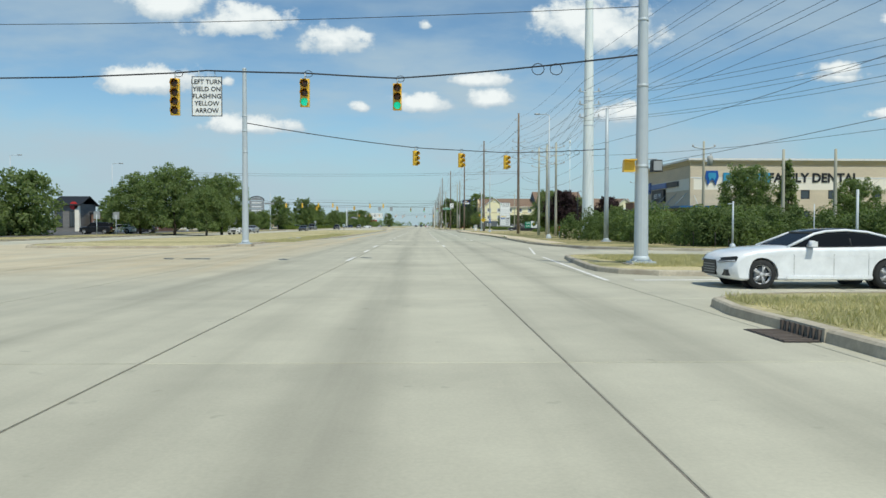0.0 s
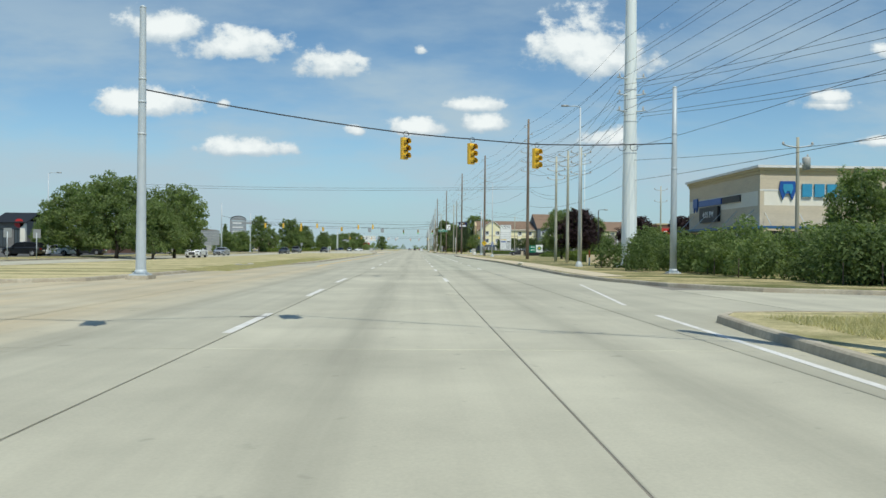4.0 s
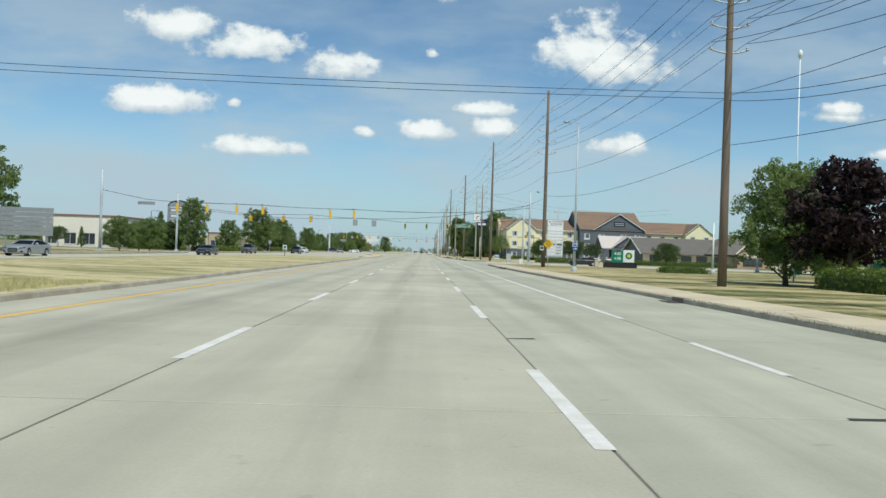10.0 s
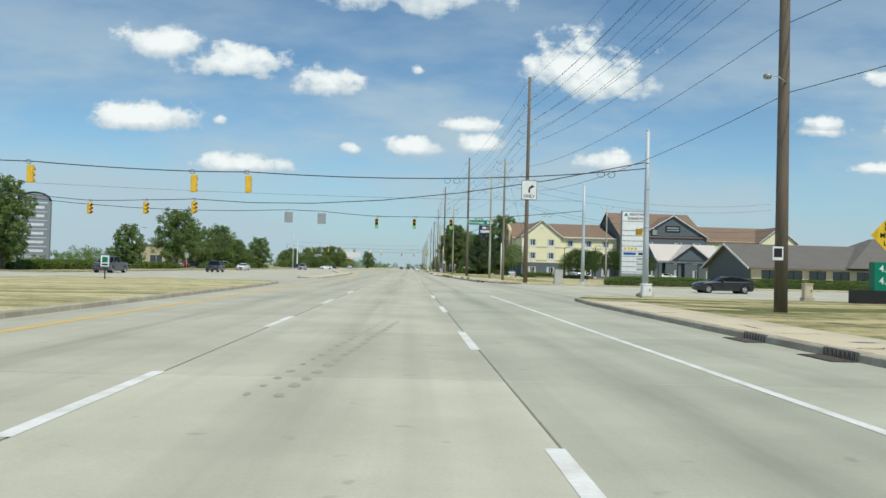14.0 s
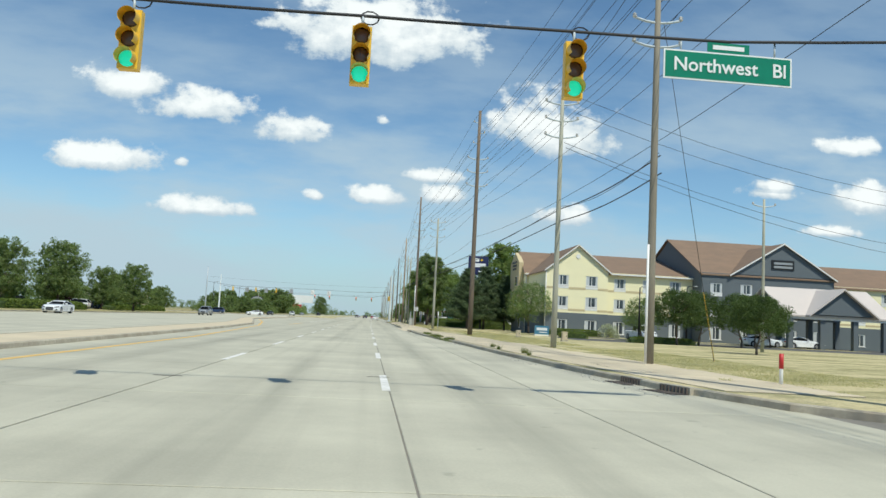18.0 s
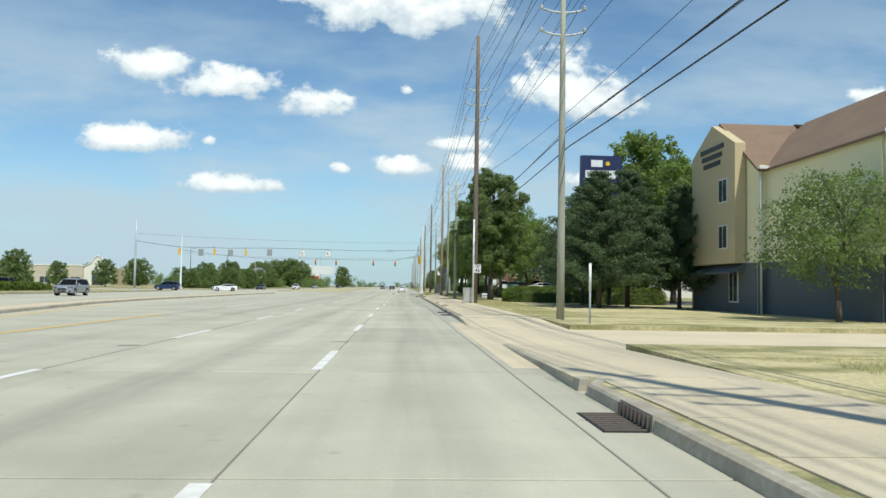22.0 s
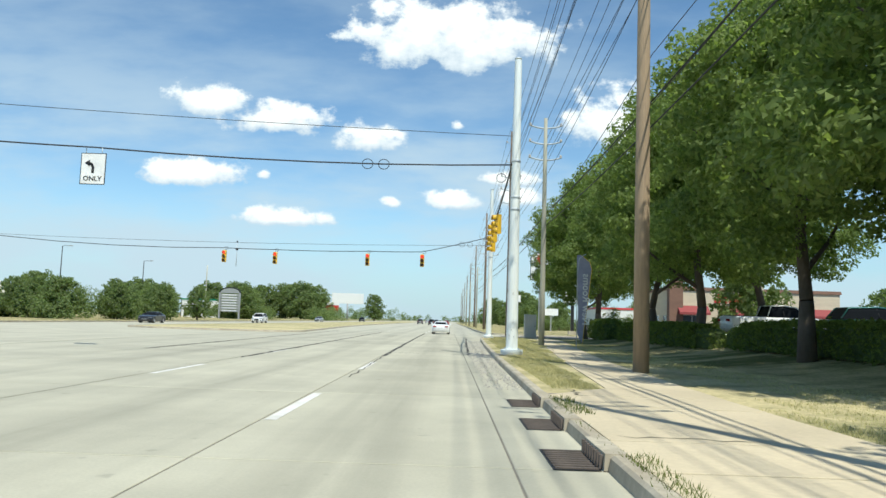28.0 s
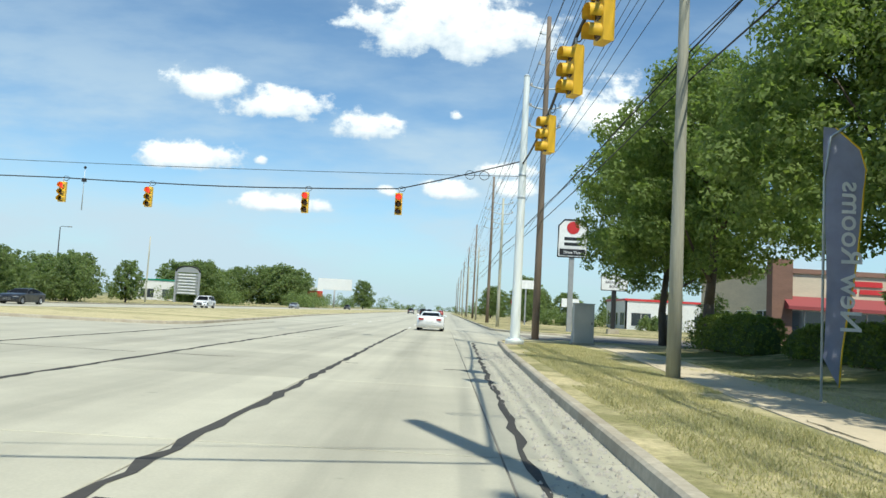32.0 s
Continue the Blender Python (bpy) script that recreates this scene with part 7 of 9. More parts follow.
# ---- large signs ----
park = thing("business_sign", "tall white tenant sign with many panels on a grey base", "sign", Matrix.Translation((24.6, 227.6, 0.1)) @ Matrix.Diagonal((0.86, 1, 1, 1)))
part("base", MB().box(-1.75, -0.35, 0, 1.75, 0.35, 1.3), SIGN_GREY, park)
part("cabinet", MB().box(-1.75, -0.3, 1.3, 1.75, 0.3, 8.1, 0.03), SIGN_GREY, park, "grey frame")
z = 7.98
for k, (hh, m) in enumerate(((1.0, SIGN_WHITE), (0.95, SIGN_WHITE), (0.5, SIGN_WHITE), (0.5, SIGN_WHITE), (0.5, SIGN_WHITE), (0.5, SIGN_WHITE), (0.5, SIGN_WHITE), (0.5, SIGN_WHITE), (0.5, SIGN_WHITE), (0.5, SIGN_WHITE), (0.5, SIGN_WHITE))):
    panel = part("panel", MB().box(-1.7, -0.33, z - hh + 0.01, 1.7, -0.301, z), m, park)
    if k == 0:
        words("lettering", "NORTHWEST", 0.4, BLACK, panel, (0.45, -0.335, z - 0.3))
        words("lettering", "BUSINESS PARK", 0.36, BLACK, panel, (0.2, -0.335, z - 0.72))
        part("logo", MB().face([(-1.5, -0.336, z - 0.45), (-1.0, -0.336, z - 0.45), (-1.25, -0.336, z - 0.12)]), SIGN_GREEN, panel)
    elif k == 5:
        for j in range(4):
            part("bar", MB().box(-1.45 + 0.45 * j, -0.336, z - 0.38, -1.15 + 0.45 * j, -0.33, z - 0.1), SIGN_YELLOW, panel)
    elif k == 6:
        part("bar", MB().box(-1.5, -0.336, z - 0.36, 0.1, -0.33, z - 0.1), SIGN_BLUE, panel)
        part("bar", MB().box(0.4, -0.336, z - 0.36, 1.5, -0.33, z - 0.1), BLACK, panel)
    elif k in (7, 8, 9):
        part("bar", MB().box(0.2, -0.336, z - 0.32, 1.4, -0.33, z - 0.14), SIGN_GREY, panel)
    z -= hh + 0.06

inn = thing("inn_sign", "tall navy pole sign with white lettering shapes", "sign", (20.1, 347.8, 0.1))
for x in (-0.8, 0.8):
    part("post", MB().box(x - 0.15, -0.15, 0, x + 0.15, 0.15, 10.2), BLACK, inn)
part("cabinet", MB().box(-1.8, -0.3, 9.6, 1.8, 0.3, 13.0, 0.03), NAVY, inn)
for a, b, c, d in ((-0.9, 12.0, 0.1, 12.6), (-1.4, 11.0, 1.3, 11.7), (0.0, 10.1, 1.2, 10.4)):
    part("bar", MB().box(a, -0.32, b, c, -0.27, d), SIGN_WHITE, inn, "white lettering shape")
part("emblem", MB().lathe([(0.2, 0), (0.05, 0.02)], 10, (0.55, -0.33, 12.3), "y"), SIGN_YELLOW, inn)
gas = thing("fuel_price_sign", "low green and white fuel price sign on a dark base", "sign", (26.0, 185.0, 0.1))
part("base", MB().box(-2.2, -0.35, 0, 2.1, 0.35, 0.75), BLACK, gas)
part("price_panel", MB().box(-1.15, -0.25, 0.75, 0.25, 0.25, 2.25), SIGN_GREEN, gas, "green price panel")
part("logo_panel", MB().box(0.3, -0.25, 0.8, 1.75, 0.25, 2.4), SIGN_WHITE, gas, "white panel with a green round logo")
part("logo", MB().lathe([(0.45, 0), (0.1, 0.03)], 16, (1.02, -0.28, 1.65), "y"), SIGN_GREEN, gas)
part("logo", MB().lathe([(0.22, 0), (0.1, 0.03)], 12, (1.02, -0.3, 1.65), "y"), SIGN_YELLOW, gas)
words("digits", "4.65", 0.52, SIGN_WHITE, gas, (-0.45, -0.26, 1.9))
words("digits", "4.95", 0.52, SIGN_WHITE, gas, (-0.45, -0.26, 1.25))
taco = thing("food_sign", "tall white food sign with a bell-shaped purple logo", "sign", (15.9, 485, 0.1))
part("post", MB().box(-0.22, -0.2, 0, 0.22, 0.2, 7.2), SIGN_GREY, taco)
part("cabinet", MB().loft([[(x, yy, zz) for x, zz in ((-1.35, 7.0), (1.35, 7.0), (1.35, 9.9), (0.8, 10.5), (-0.8, 10.5), (-1.35, 9.9))] for yy in (-0.25, 0.25)], False), SIGN_WHITE, taco)
part("border", MB().tube([(-1.36, -0.26, 7.0), (1.36, -0.26, 7.0), (1.36, -0.26, 9.9), (0.8, -0.26, 10.5), (-0.8, -0.26, 10.5), (-1.36, -0.26, 9.9), (-1.36, -0.26, 7.0)], 0.07, 4), BLACK, taco)
part("face", MB().box(-1.2, -0.28, 7.9, 1.2, -0.252, 9.0), SIGN_WHITE, taco)
part("face", MB().box(-1.2, -0.28, 7.15, 1.2, -0.252, 7.75), BLACK, taco)
part("logo", MB().lathe([(0.6, 0), (0.2, 0.03)], 14, (0, -0.28, 9.75), "y"), SIGN_RED, taco)
for zz in (8.7, 8.2):
    part("bar", MB().box(-0.8, -0.29, zz - 0.15, 0.8, -0.281, zz + 0.15), BLACK, taco)
words("lettering", "Drive Thru", 0.36, SIGN_WHITE, taco, (0, -0.29, 7.42))
menu = thing("letter_board_sign", "white letter board sign on a black post", "sign", (20.3, 486.4, 0.1))
part("base", MB().box(-0.55, -0.4, -0.1, 0.55, 0.4, 0.5, 0.03), CURB, menu)
part("post", MB().box(-0.2, -0.15, 0.5, 0.2, 0.15, 4.2), BLACK, menu)
part("cabinet", MB().box(-1.25, -0.15, 4.15, 1.25, 0.15, 5.7), SIGN_WHITE, menu)
part("border", MB().tube([(-1.26, -0.16, 4.14), (1.26, -0.16, 4.14), (1.26, -0.16, 5.71), (-1.26, -0.16, 5.71), (-1.26, -0.16, 4.14)], 0.04, 4), BLACK, menu)
for k, line in enumerate(("BOWL", "BREAKFAST", "TRY THE NEW")):
    words("lettering", line, 0.34, BLACK, menu, (0, -0.156, 4.5 + 0.4 * k))
for x, y, zz, w, hh, lab in ((22.9, 527, 2.9, 2.6, 1.25, "white roadside sign board on a post"), (15.5, 520, 5.0, 2.2, 1.2, "white roadside sign board on a post")):
    s = thing("roadside_sign", lab, "sign", (x, y, 0.1))
    part("post", MB().box(-0.1, -0.1, 0, 0.1, 0.1, zz), SIGN_GREY, s)
    part("cabinet", MB().box(-w / 2, -0.12, zz, w / 2, 0.12, zz + hh, 0.02), SIGN_WHITE, s)


s = thing("red_pole_sign", "red tulip-shaped shop sign on a tall post", "sign", (18.2, 560, 0.1))
part("post", MB().rod((0, 0, 0), (0, 0, 3.2), 0.16, None, 8), SIGN_GREY, s)
part("cabinet", MB().loft([[(x, yy, z) for x, z in ((-1.1, 3.0), (1.1, 3.0), (1.25, 4.2), (0.7, 4.5), (0.55, 5.8), (0, 6.2), (-0.55, 5.8), (-0.7, 4.5), (-1.25, 4.2))] for yy in (-0.2, 0.2)], False), SIGN_RED, s)
part("bar", MB().box(-0.8, -0.22, 3.5, 0.8, -0.202, 3.8), SIGN_WHITE, s)


def tenant_pylon(x, y, w, h, face, label, n=6):
    p = thing("tenant_pylon", label, "sign", (x, y, 0.1))
    for s in (-1, 1):
        part("post", MB().box(s * w / 2 - 0.2, -0.25, 0, s * w / 2 + 0.2, 0.25, h - 1.4), SIGN_GREY, p)
    part("arch", MB().tube([(0.5 * (w + 0.2) * math.cos(a), 0, h - 1.4 + 1.3 * math.sin(a)) for a in [k * math.pi / 10 for k in range(11)]], 0.16, 6), BLACK, p, "dark arched top rail")
    part("fascia", MB().loft([[(0.5 * (w - 0.2) * math.cos(a), yy, h - 1.5 + 1.2 * math.sin(a)) for a in [k * math.pi / 10 for k in range(11)]] for yy in (-0.12, 0.12)], False), SIGN_GREY, p)
    step = (h - 3.4) / n
    for k in range(n):
        part("panel", MB().box(-w / 2 + 0.25, -0.2, 1.8 + step * k, w / 2 - 0.25, 0.2, 1.8 + step * (k + 1) - 0.12), face, p)
        part("bar", MB().box(-w / 2 + 0.6, -0.22, 1.8 + step * (k + 0.3), w / 2 - 0.7, -0.201, 1.8 + step * (k + 0.6)), SIGN_WHITE if face is not SIGN_WHITE else SIGN_BLUE, p)


tenant_pylon(-56, 262, 4.6, 11.2, SIGN_GREY, "tall grey arched shopping centre sign")
tenant_pylon(-51.3, 579, 5.0, 8.0, SIGN_GREY, "arched grey shopping centre sign with white panels", 7)
bill = thing("billboard", "white billboard on a single post", "billboard", (-48.3, 783, 0))
part("post", MB().rod((0, 0, 0), (0, 0, 8.6), 0.4, None, 10), SIGN_GREY, bill)
part("panel", MB().box(-8.2, -0.4, 8.5, 8.2, 0.4, 13.9), SIGN_WHITE, bill)
s = thing("red_shop_sign", "red and white shop sign on posts", "sign", (-44, 700, 0))
part("post", MB().box(-0.3, -0.2, 0, 0.3, 0.2, 4), SIGN_GREY, s)
part("panel", MB().box(-3, -0.3, 4, 3, 0.3, 6.2), SIGN_RED, s)
part("panel", MB().box(-3, -0.3, 6.25, 3, 0.3, 7.4), SIGN_WHITE, s)
s = thing("roadside_board", "grey ribbed back of a roadside board on posts", "sign", (-38.7, 160.8, 0.1))
for x in (-2, 2):
    part("post", MB().box(x - 0.07, 0.05, 0, x + 0.07, 0.2, 4.3), SIGN_GREY, s)
for k in range(6):
    part("slat", MB().box(-2.6, -0.03, 1.65 + 0.46 * k, 2.6, 0.04, 2.08 + 0.46 * k), SIGN_GREY, s)
s = thing("hotel_lawn_sign", "small blue hotel sign standing in the lawn", "sign", (20.65, 297.6, 0.12))
part("base", MB().box(-0.8, -0.18, 0, 0.8, 0.18, 0.22), CREAM_STONE, s)
part("panel", MB().box(-0.82, -0.16, 0.22, 0.82, 0.16, 1.2, 0.02), plain("teal blue sign", (0.06, 0.2, 0.3), 0.4), s)
part("bar", MB().box(-0.6, -0.18, 0.68, 0.6, -0.161, 0.98), SIGN_WHITE, s, "white lettering shape")
part("bar", MB().box(-0.3, -0.18, 0.42, 0.6, -0.161, 0.52), SIGN_WHITE, s)

# ---- vehicles ----
PAINTS = {k: plain(k + " car paint", c, 0.32, m, 0.8) for k, c, m in (("white", (0.86, 0.87, 0.88), 0.0), ("black", (0.018, 0.02, 0.024), 0.1), ("silver", (0.42, 0.44, 0.46), 0.5), ("red", (0.4, 0.025, 0.02), 0.1), ("blue", (0.03, 0.06, 0.14), 0.3), ("grey", (0.12, 0.13, 0.14), 0.4), ("teal", (0.02, 0.13, 0.12), 0.2))}
TYRE = MB().lathe([(0.22, -0.11), (0.31, -0.11), (0.335, -0.08), (0.335, 0.08), (0.31, 0.11), (0.22, 0.11)], 20, (0, 0, 0), "y", False).mesh("tyre")
TYRE.materials.append(RUBBER)


def rim_mesh():
    mb = MB().lathe([(0.235, -0.1), (0.235, -0.06), (0.2, -0.05)], 20, (0, 0, 0), "y", False)
    mb.lathe([(0.035, -0.11), (0.05, -0.1), (0.06, -0.06)], 10, (0, 0, 0), "y")
    for k in range(5):
        for s in (-0.12, 0.12):
            a = 2 * math.pi * k / 5
            mb.rod((0.03 * math.cos(a), -0.085, 0.03 * math.sin(a)), (0.225 * math.cos(a + s), -0.075, 0.225 * math.sin(a + s)), 0.017, None, 5)
    return mb.mesh("rim")


RIM = rim_mesh()
RIM.materials.append(ALLOY)
# stations: along the car from nose (0) to tail (1): bottom, top, half width; then the cabin
SHAPES = {
    "sedan": (4.72, [(0, .4, .66, .6), (.02, .24, .76, .8), (.07, .2, .84, .88), (.16, .2, .91, .91), (.31, .2, .97, .92), (.6, .2, .98, .92), (.85, .22, 1.0, .9), (.97, .26, .98, .82), (1, .42, .9, .7)],
              [(.31, .95, .82, .95, .82), (.46, .95, .85, 1.3, .64), (.52, .95, .85, 1.36, .62), (.62, .96, .85, 1.385, .61), (.73, .97, .84, 1.34, .59), (.85, .98, .79, 1.2, .6), (.965, .99, .7, 1.02, .62)]),
    "coupe": (4.75, [(0, .4, .66, .66), (.03, .22, .78, .85), (.14, .2, .9, .92), (.34, .2, .97, .93), (.62, .2, .98, .93), (.86, .22, 1.02, .93), (.98, .3, 1.0, .86), (1, .45, .9, .8)],
              [(.36, .95, .8, .95, .8), (.5, .95, .84, 1.3, .6), (.62, .96, .84, 1.35, .58), (.74, .98, .82, 1.28, .56), (.92, 1.0, .76, 1.01, .66)]),
    "suv": (4.6, [(0, .42, .75, .66), (.03, .26, .9, .85), (.12, .24, 1.0, .92), (.28, .24, 1.06, .93), (.7, .24, 1.08, .93), (.95, .26, 1.08, .9), (1, .42, 1.0, .82)],
            [(.26, 1.04, .82, 1.04, .82), (.38, 1.05, .86, 1.62, .66), (.6, 1.06, .86, 1.7, .66), (.9, 1.06, .84, 1.64, .64), (.985, 1.06, .8, 1.1, .74)]),
    "pickup": (5.7, [(0, .5, .85, .7), (.03, .32, 1.05, .9), (.14, .3, 1.14, .96), (.26, .3, 1.16, .97), (.6, .3, 1.16, .97), (.97, .32, 1.16, .96), (1, .5, 1.12, .9)],
               [(.24, 1.13, .84, 1.13, .84), (.33, 1.14, .88, 1.76, .7), (.46, 1.14, .88, 1.84, .7), (.58, 1.14, .88, 1.8, .7), (.62, 1.14, .86, 1.15, .8)]),
}


def car(kind, paint, x, y, turn, label, z=0.0, category="car", roof_paint=None):
    """A vehicle whose nose points to -x before the turn, its middle over x, y."""
    length, body, cabin = SHAPES[kind]
    c = thing("pickup_truck" if kind == "pickup" else "parked_car" if "parked" in label else "car", label, category, (x, y, z), turn, "vehicles")
    X = lambda t: (t - 0.5) * length
    big = 1.12 if kind in ("suv", "pickup") else 1.0
    hub, arch, w = 0.335 * big, 0.385 * big, max(b[3] for b in body)
    low = 0.2 if big == 1 else 0.27
    # side outline: over the top from nose to tail, then back along the sill with a cut for each wheel
    top = [(X(t), zt) for t, zb, zt, _ in body]
    sill = [(X(1), body[-1][1]), (X(0.975), low + 0.08), (X(0.95), low)]
    for t in (0.8, 0.18):
        foot = math.asin((low - hub) / arch)
        sill += [(X(t) + arch * math.cos(q), hub + arch * math.sin(q)) for q in [foot + (math.pi - 2 * foot) * k / 12 for k in range(13)]]
    sill += [(X(0.05), low), (X(0.015), low + 0.06), (X(0), body[0][1])]
    outline = top + sill

    def nose(px, s):
        t = px / length + 0.5
        return px + 0.3 * s ** 4 * max(0, 1 - t / 0.14) - 0.2 * s ** 4 * max(0, 1 - (1 - t) / 0.12)

    rings = []
    for s, drop, tuck in ((-1, 0.11, 0.05), (-0.985, 0.06, 0.02), (-0.94, 0.025, 0), (-0.82, 0, 0), (-0.45, -0.012, 0), (0, -0.018, 0), (0.45, -0.012, 0), (0.82, 0, 0), (0.94, 0.025, 0), (0.985, 0.06, 0.02), (1, 0.11, 0.05)):
        rings.append([(nose(px, abs(s)), s * w, pz - (drop if k < len(top) else 0) + (tuck if k >= len(top) and pz < low + 0.01 else 0)) for k, (px, pz) in enumerate(outline)])
    shell = part("body", MB().loft(rings), PAINTS[paint], c)
    rings = [[(X(t), -wb, zb), (X(t), -(wb * .35 + wt * .65), zb + (zt - zb) * .72), (X(t), -wt * .9, zt - 0.03), (X(t), wt * .9, zt - 0.03), (X(t), (wb * .35 + wt * .65), zb + (zt - zb) * .72), (X(t), wb, zb)] for t, zb, wb, zt, wt in cabin]
    part("cabin_glass", MB().loft(rings, False), CAR_GLASS, c, "dark glass")
    roof = cabin[1:-1]
    part("roof", MB().loft([[(X(t), -wt * .97, zt - 0.05), (X(t), -wt * .85, zt + 0.005), (X(t), wt * .85, zt + 0.005), (X(t), wt * .97, zt - 0.05)] for t, zb, wb, zt, wt in roof]), PAINTS[roof_paint or paint], c)
    for s in (-1, 1):
        rail = [(X(t), s * (wt + 0.012), zt - 0.045) for t, zb, wb, zt, wt in roof]
        first, last = cabin[0], cabin[-1]
        part("roof_rail", MB().tube([(X(first[0]), s * (first[2] + 0.01), first[1])] + rail + [(X(last[0]), s * (last[4] + 0.02), last[3])], 0.035, 5), PAINTS[paint], c, "painted side frame")
        t, zb, wb, zt, wt = cabin[len(cabin) // 2]
        part("pillar", MB().rod((X(t), s * (wb + 0.004), zb), (X(t) + 0.06, s * (wt * 0.98), zt - 0.05), 0.028, None, 5), BLACK, c)
        zl = body[1][2] - 0.1
        glass_ring = [[(nose(X(0), q) - 0.016, s * q * w, zl - 0.07 + 0.09 * (q - 0.5)), (nose(X(0.014), q) - 0.02, s * q * w, zl + 0.045 + 0.1 * (q - 0.5)), (nose(X(0.03), q) + 0.05, s * (q * w - 0.04), zl)] for q in (0.52, 0.66, 0.8, 0.9, 0.97)]
        lamp = part("headlight", MB().loft(glass_ring, False), BLACK, c, "dark slit headlight")
        part("headlight_strip", MB().tube([(g[0][0] - 0.008, g[0][1], g[0][2] + 0.02) for g in glass_ring], 0.012, 5), LAMP_CLEAR, lamp)
        part("intake", MB().box(X(0.012) + 0.03, s * 0.68 * w - 0.14, low + 0.1, X(0.03) + 0.06, s * 0.68 * w + 0.14, low + 0.24), BLACK, c)
        part("tail_light", MB().box(X(.985), s * w * .66 - .18, .74 * body[-2][2], X(1.003), s * w * .66 + .16, .74 * body[-2][2] + .13), LAMP_RED, c)
        xm = X(cabin[1][0]) - 0.22
        part("mirror", MB().loft([[(xm + dx, s * (w + oy), cabin[0][1] + oz) for dx, oz in ((-0.07, 0.02), (0.09, 0.02), (0.09, 0.13), (0.0, 0.16))] for oy in (-0.06, 0.02, 0.16)]), PAINTS[paint], c)
        for t in (0.5, 0.7) if kind != "coupe" else (0.56,):
            part("door_handle", MB().box(X(t), s * w - .006, body[3][2] - .2, X(t) + 0.2, s * w + .018, body[3][2] - .17), PAINTS[paint], c)
        for t in (0.335, 0.53, 0.7) if kind != "coupe" else (0.36, 0.64):
            part("door_gap", MB().box(X(t), s * w - .004, low + 0.12, X(t) + 0.006, s * w + .002, body[3][2] - .11), BLACK, c)
        part("sill_trim", MB().box(X(0.3), s * w - 0.02, low + 0.04, X(0.7), s * w + 0.012, low + 0.1), PAINTS[paint] if big == 1 else BLACK, c)
        for t in (.18, .8):
            wheel = part("wheel", TYRE, RUBBER, c, at=Matrix.Translation((X(t), s * (w - .11), hub)) @ Matrix.Diagonal((big, 1 if s < 0 else -1, big, 1)))
            part("rim", RIM, ALLOY, wheel)
            part("brake_disc", DISC, SIGN_GREY, wheel)
            part("wheel_well", MB().lathe([(arch + .03, -.01), (arch + .03, .01)], 16, (X(t), s * (w - .26), hub), "y"), BLACK, c)
    part("grille", MB().loft([[(X(0) - 0.012, -.4 * k, zz), (X(0) - 0.012, .4 * k, zz), (X(0.012), .4 * k, zz), (X(0.012), -.4 * k, zz)] for k, zz in ((0.8, low + 0.1), (1, low + 0.26), (0.9, body[0][2] - 0.01))], False), BLACK, c)
    for k in range(4):
        part("grille_bar", MB().box(X(0) - 0.02, -.34, low + 0.16 + 0.06 * k, X(0) - 0.01, .34, low + 0.175 + 0.06 * k), SIGN_GREY, c)
    for s in (-1, 1):
        part("shoulder_line", MB().box(X(0.22), s * w - 0.004, body[3][2] - 0.15, X(0.93), s * w + 0.006, body[3][2] - 0.135), PAINTS[paint], c)
        part("window_line", MB().tube([(X(t), s * (wb + 0.012), zb + 0.012) for t, zb, wb, zt, wt in cabin], 0.012, 5), BLACK, c)
    part("number_plate", MB().box(X(1.0), -.26, .6, X(1.006), .26, .74), SIGN_WHITE, c)
    if kind == "pickup":
        part("cargo_bed", MB().box(X(.64), -.8, 1.1, X(.97), .8, 1.19), BLACK, c)
    return c


DISC = MB().lathe([(0.02, -0.03), (0.17, -0.035), (0.17, -0.02)], 16, (0, 0, 0), "y").mesh("brake_disc")
DISC.materials.append(SIGN_GREY)
car("sedan", "white", 9.2, 18.1, 0, "white fastback sedan with a dark roof at the side street", 0.0, roof_paint="black")
for kind, paint, x, y in (("suv", "white", -29, 121), ("sedan", "silver", -33, 150), ("sedan", "black", -29.2, 190), ("pickup", "grey", -33, 232), ("suv", "black", -29, 262), ("sedan", "white", -33, 300), ("suv", "silver", -29.5, 360), ("sedan", "black", -32.5, 480), ("suv", "white", -29, 520), ("sedan", "silver", -32, 600), ("suv", "black", -29, 680)):
    car(kind, paint, x, y, 90, paint + " " + ("pickup truck" if kind == "pickup" else "sport utility car" if kind == "suv" else "sedan") + " in the opposing lanes")
for kind, paint, x, y in (("sedan", "red", 3.4, 640), ("suv", "black", -0.8, 610), ("suv", "blue", -0.6, 690), ("sedan", "silver", -5, 720), ("suv", "white", 3.6, 760), ("suv", "grey", -5.2, 640)):
    car(kind, paint, x, y, -90, paint + " car driving ahead on the concrete road")
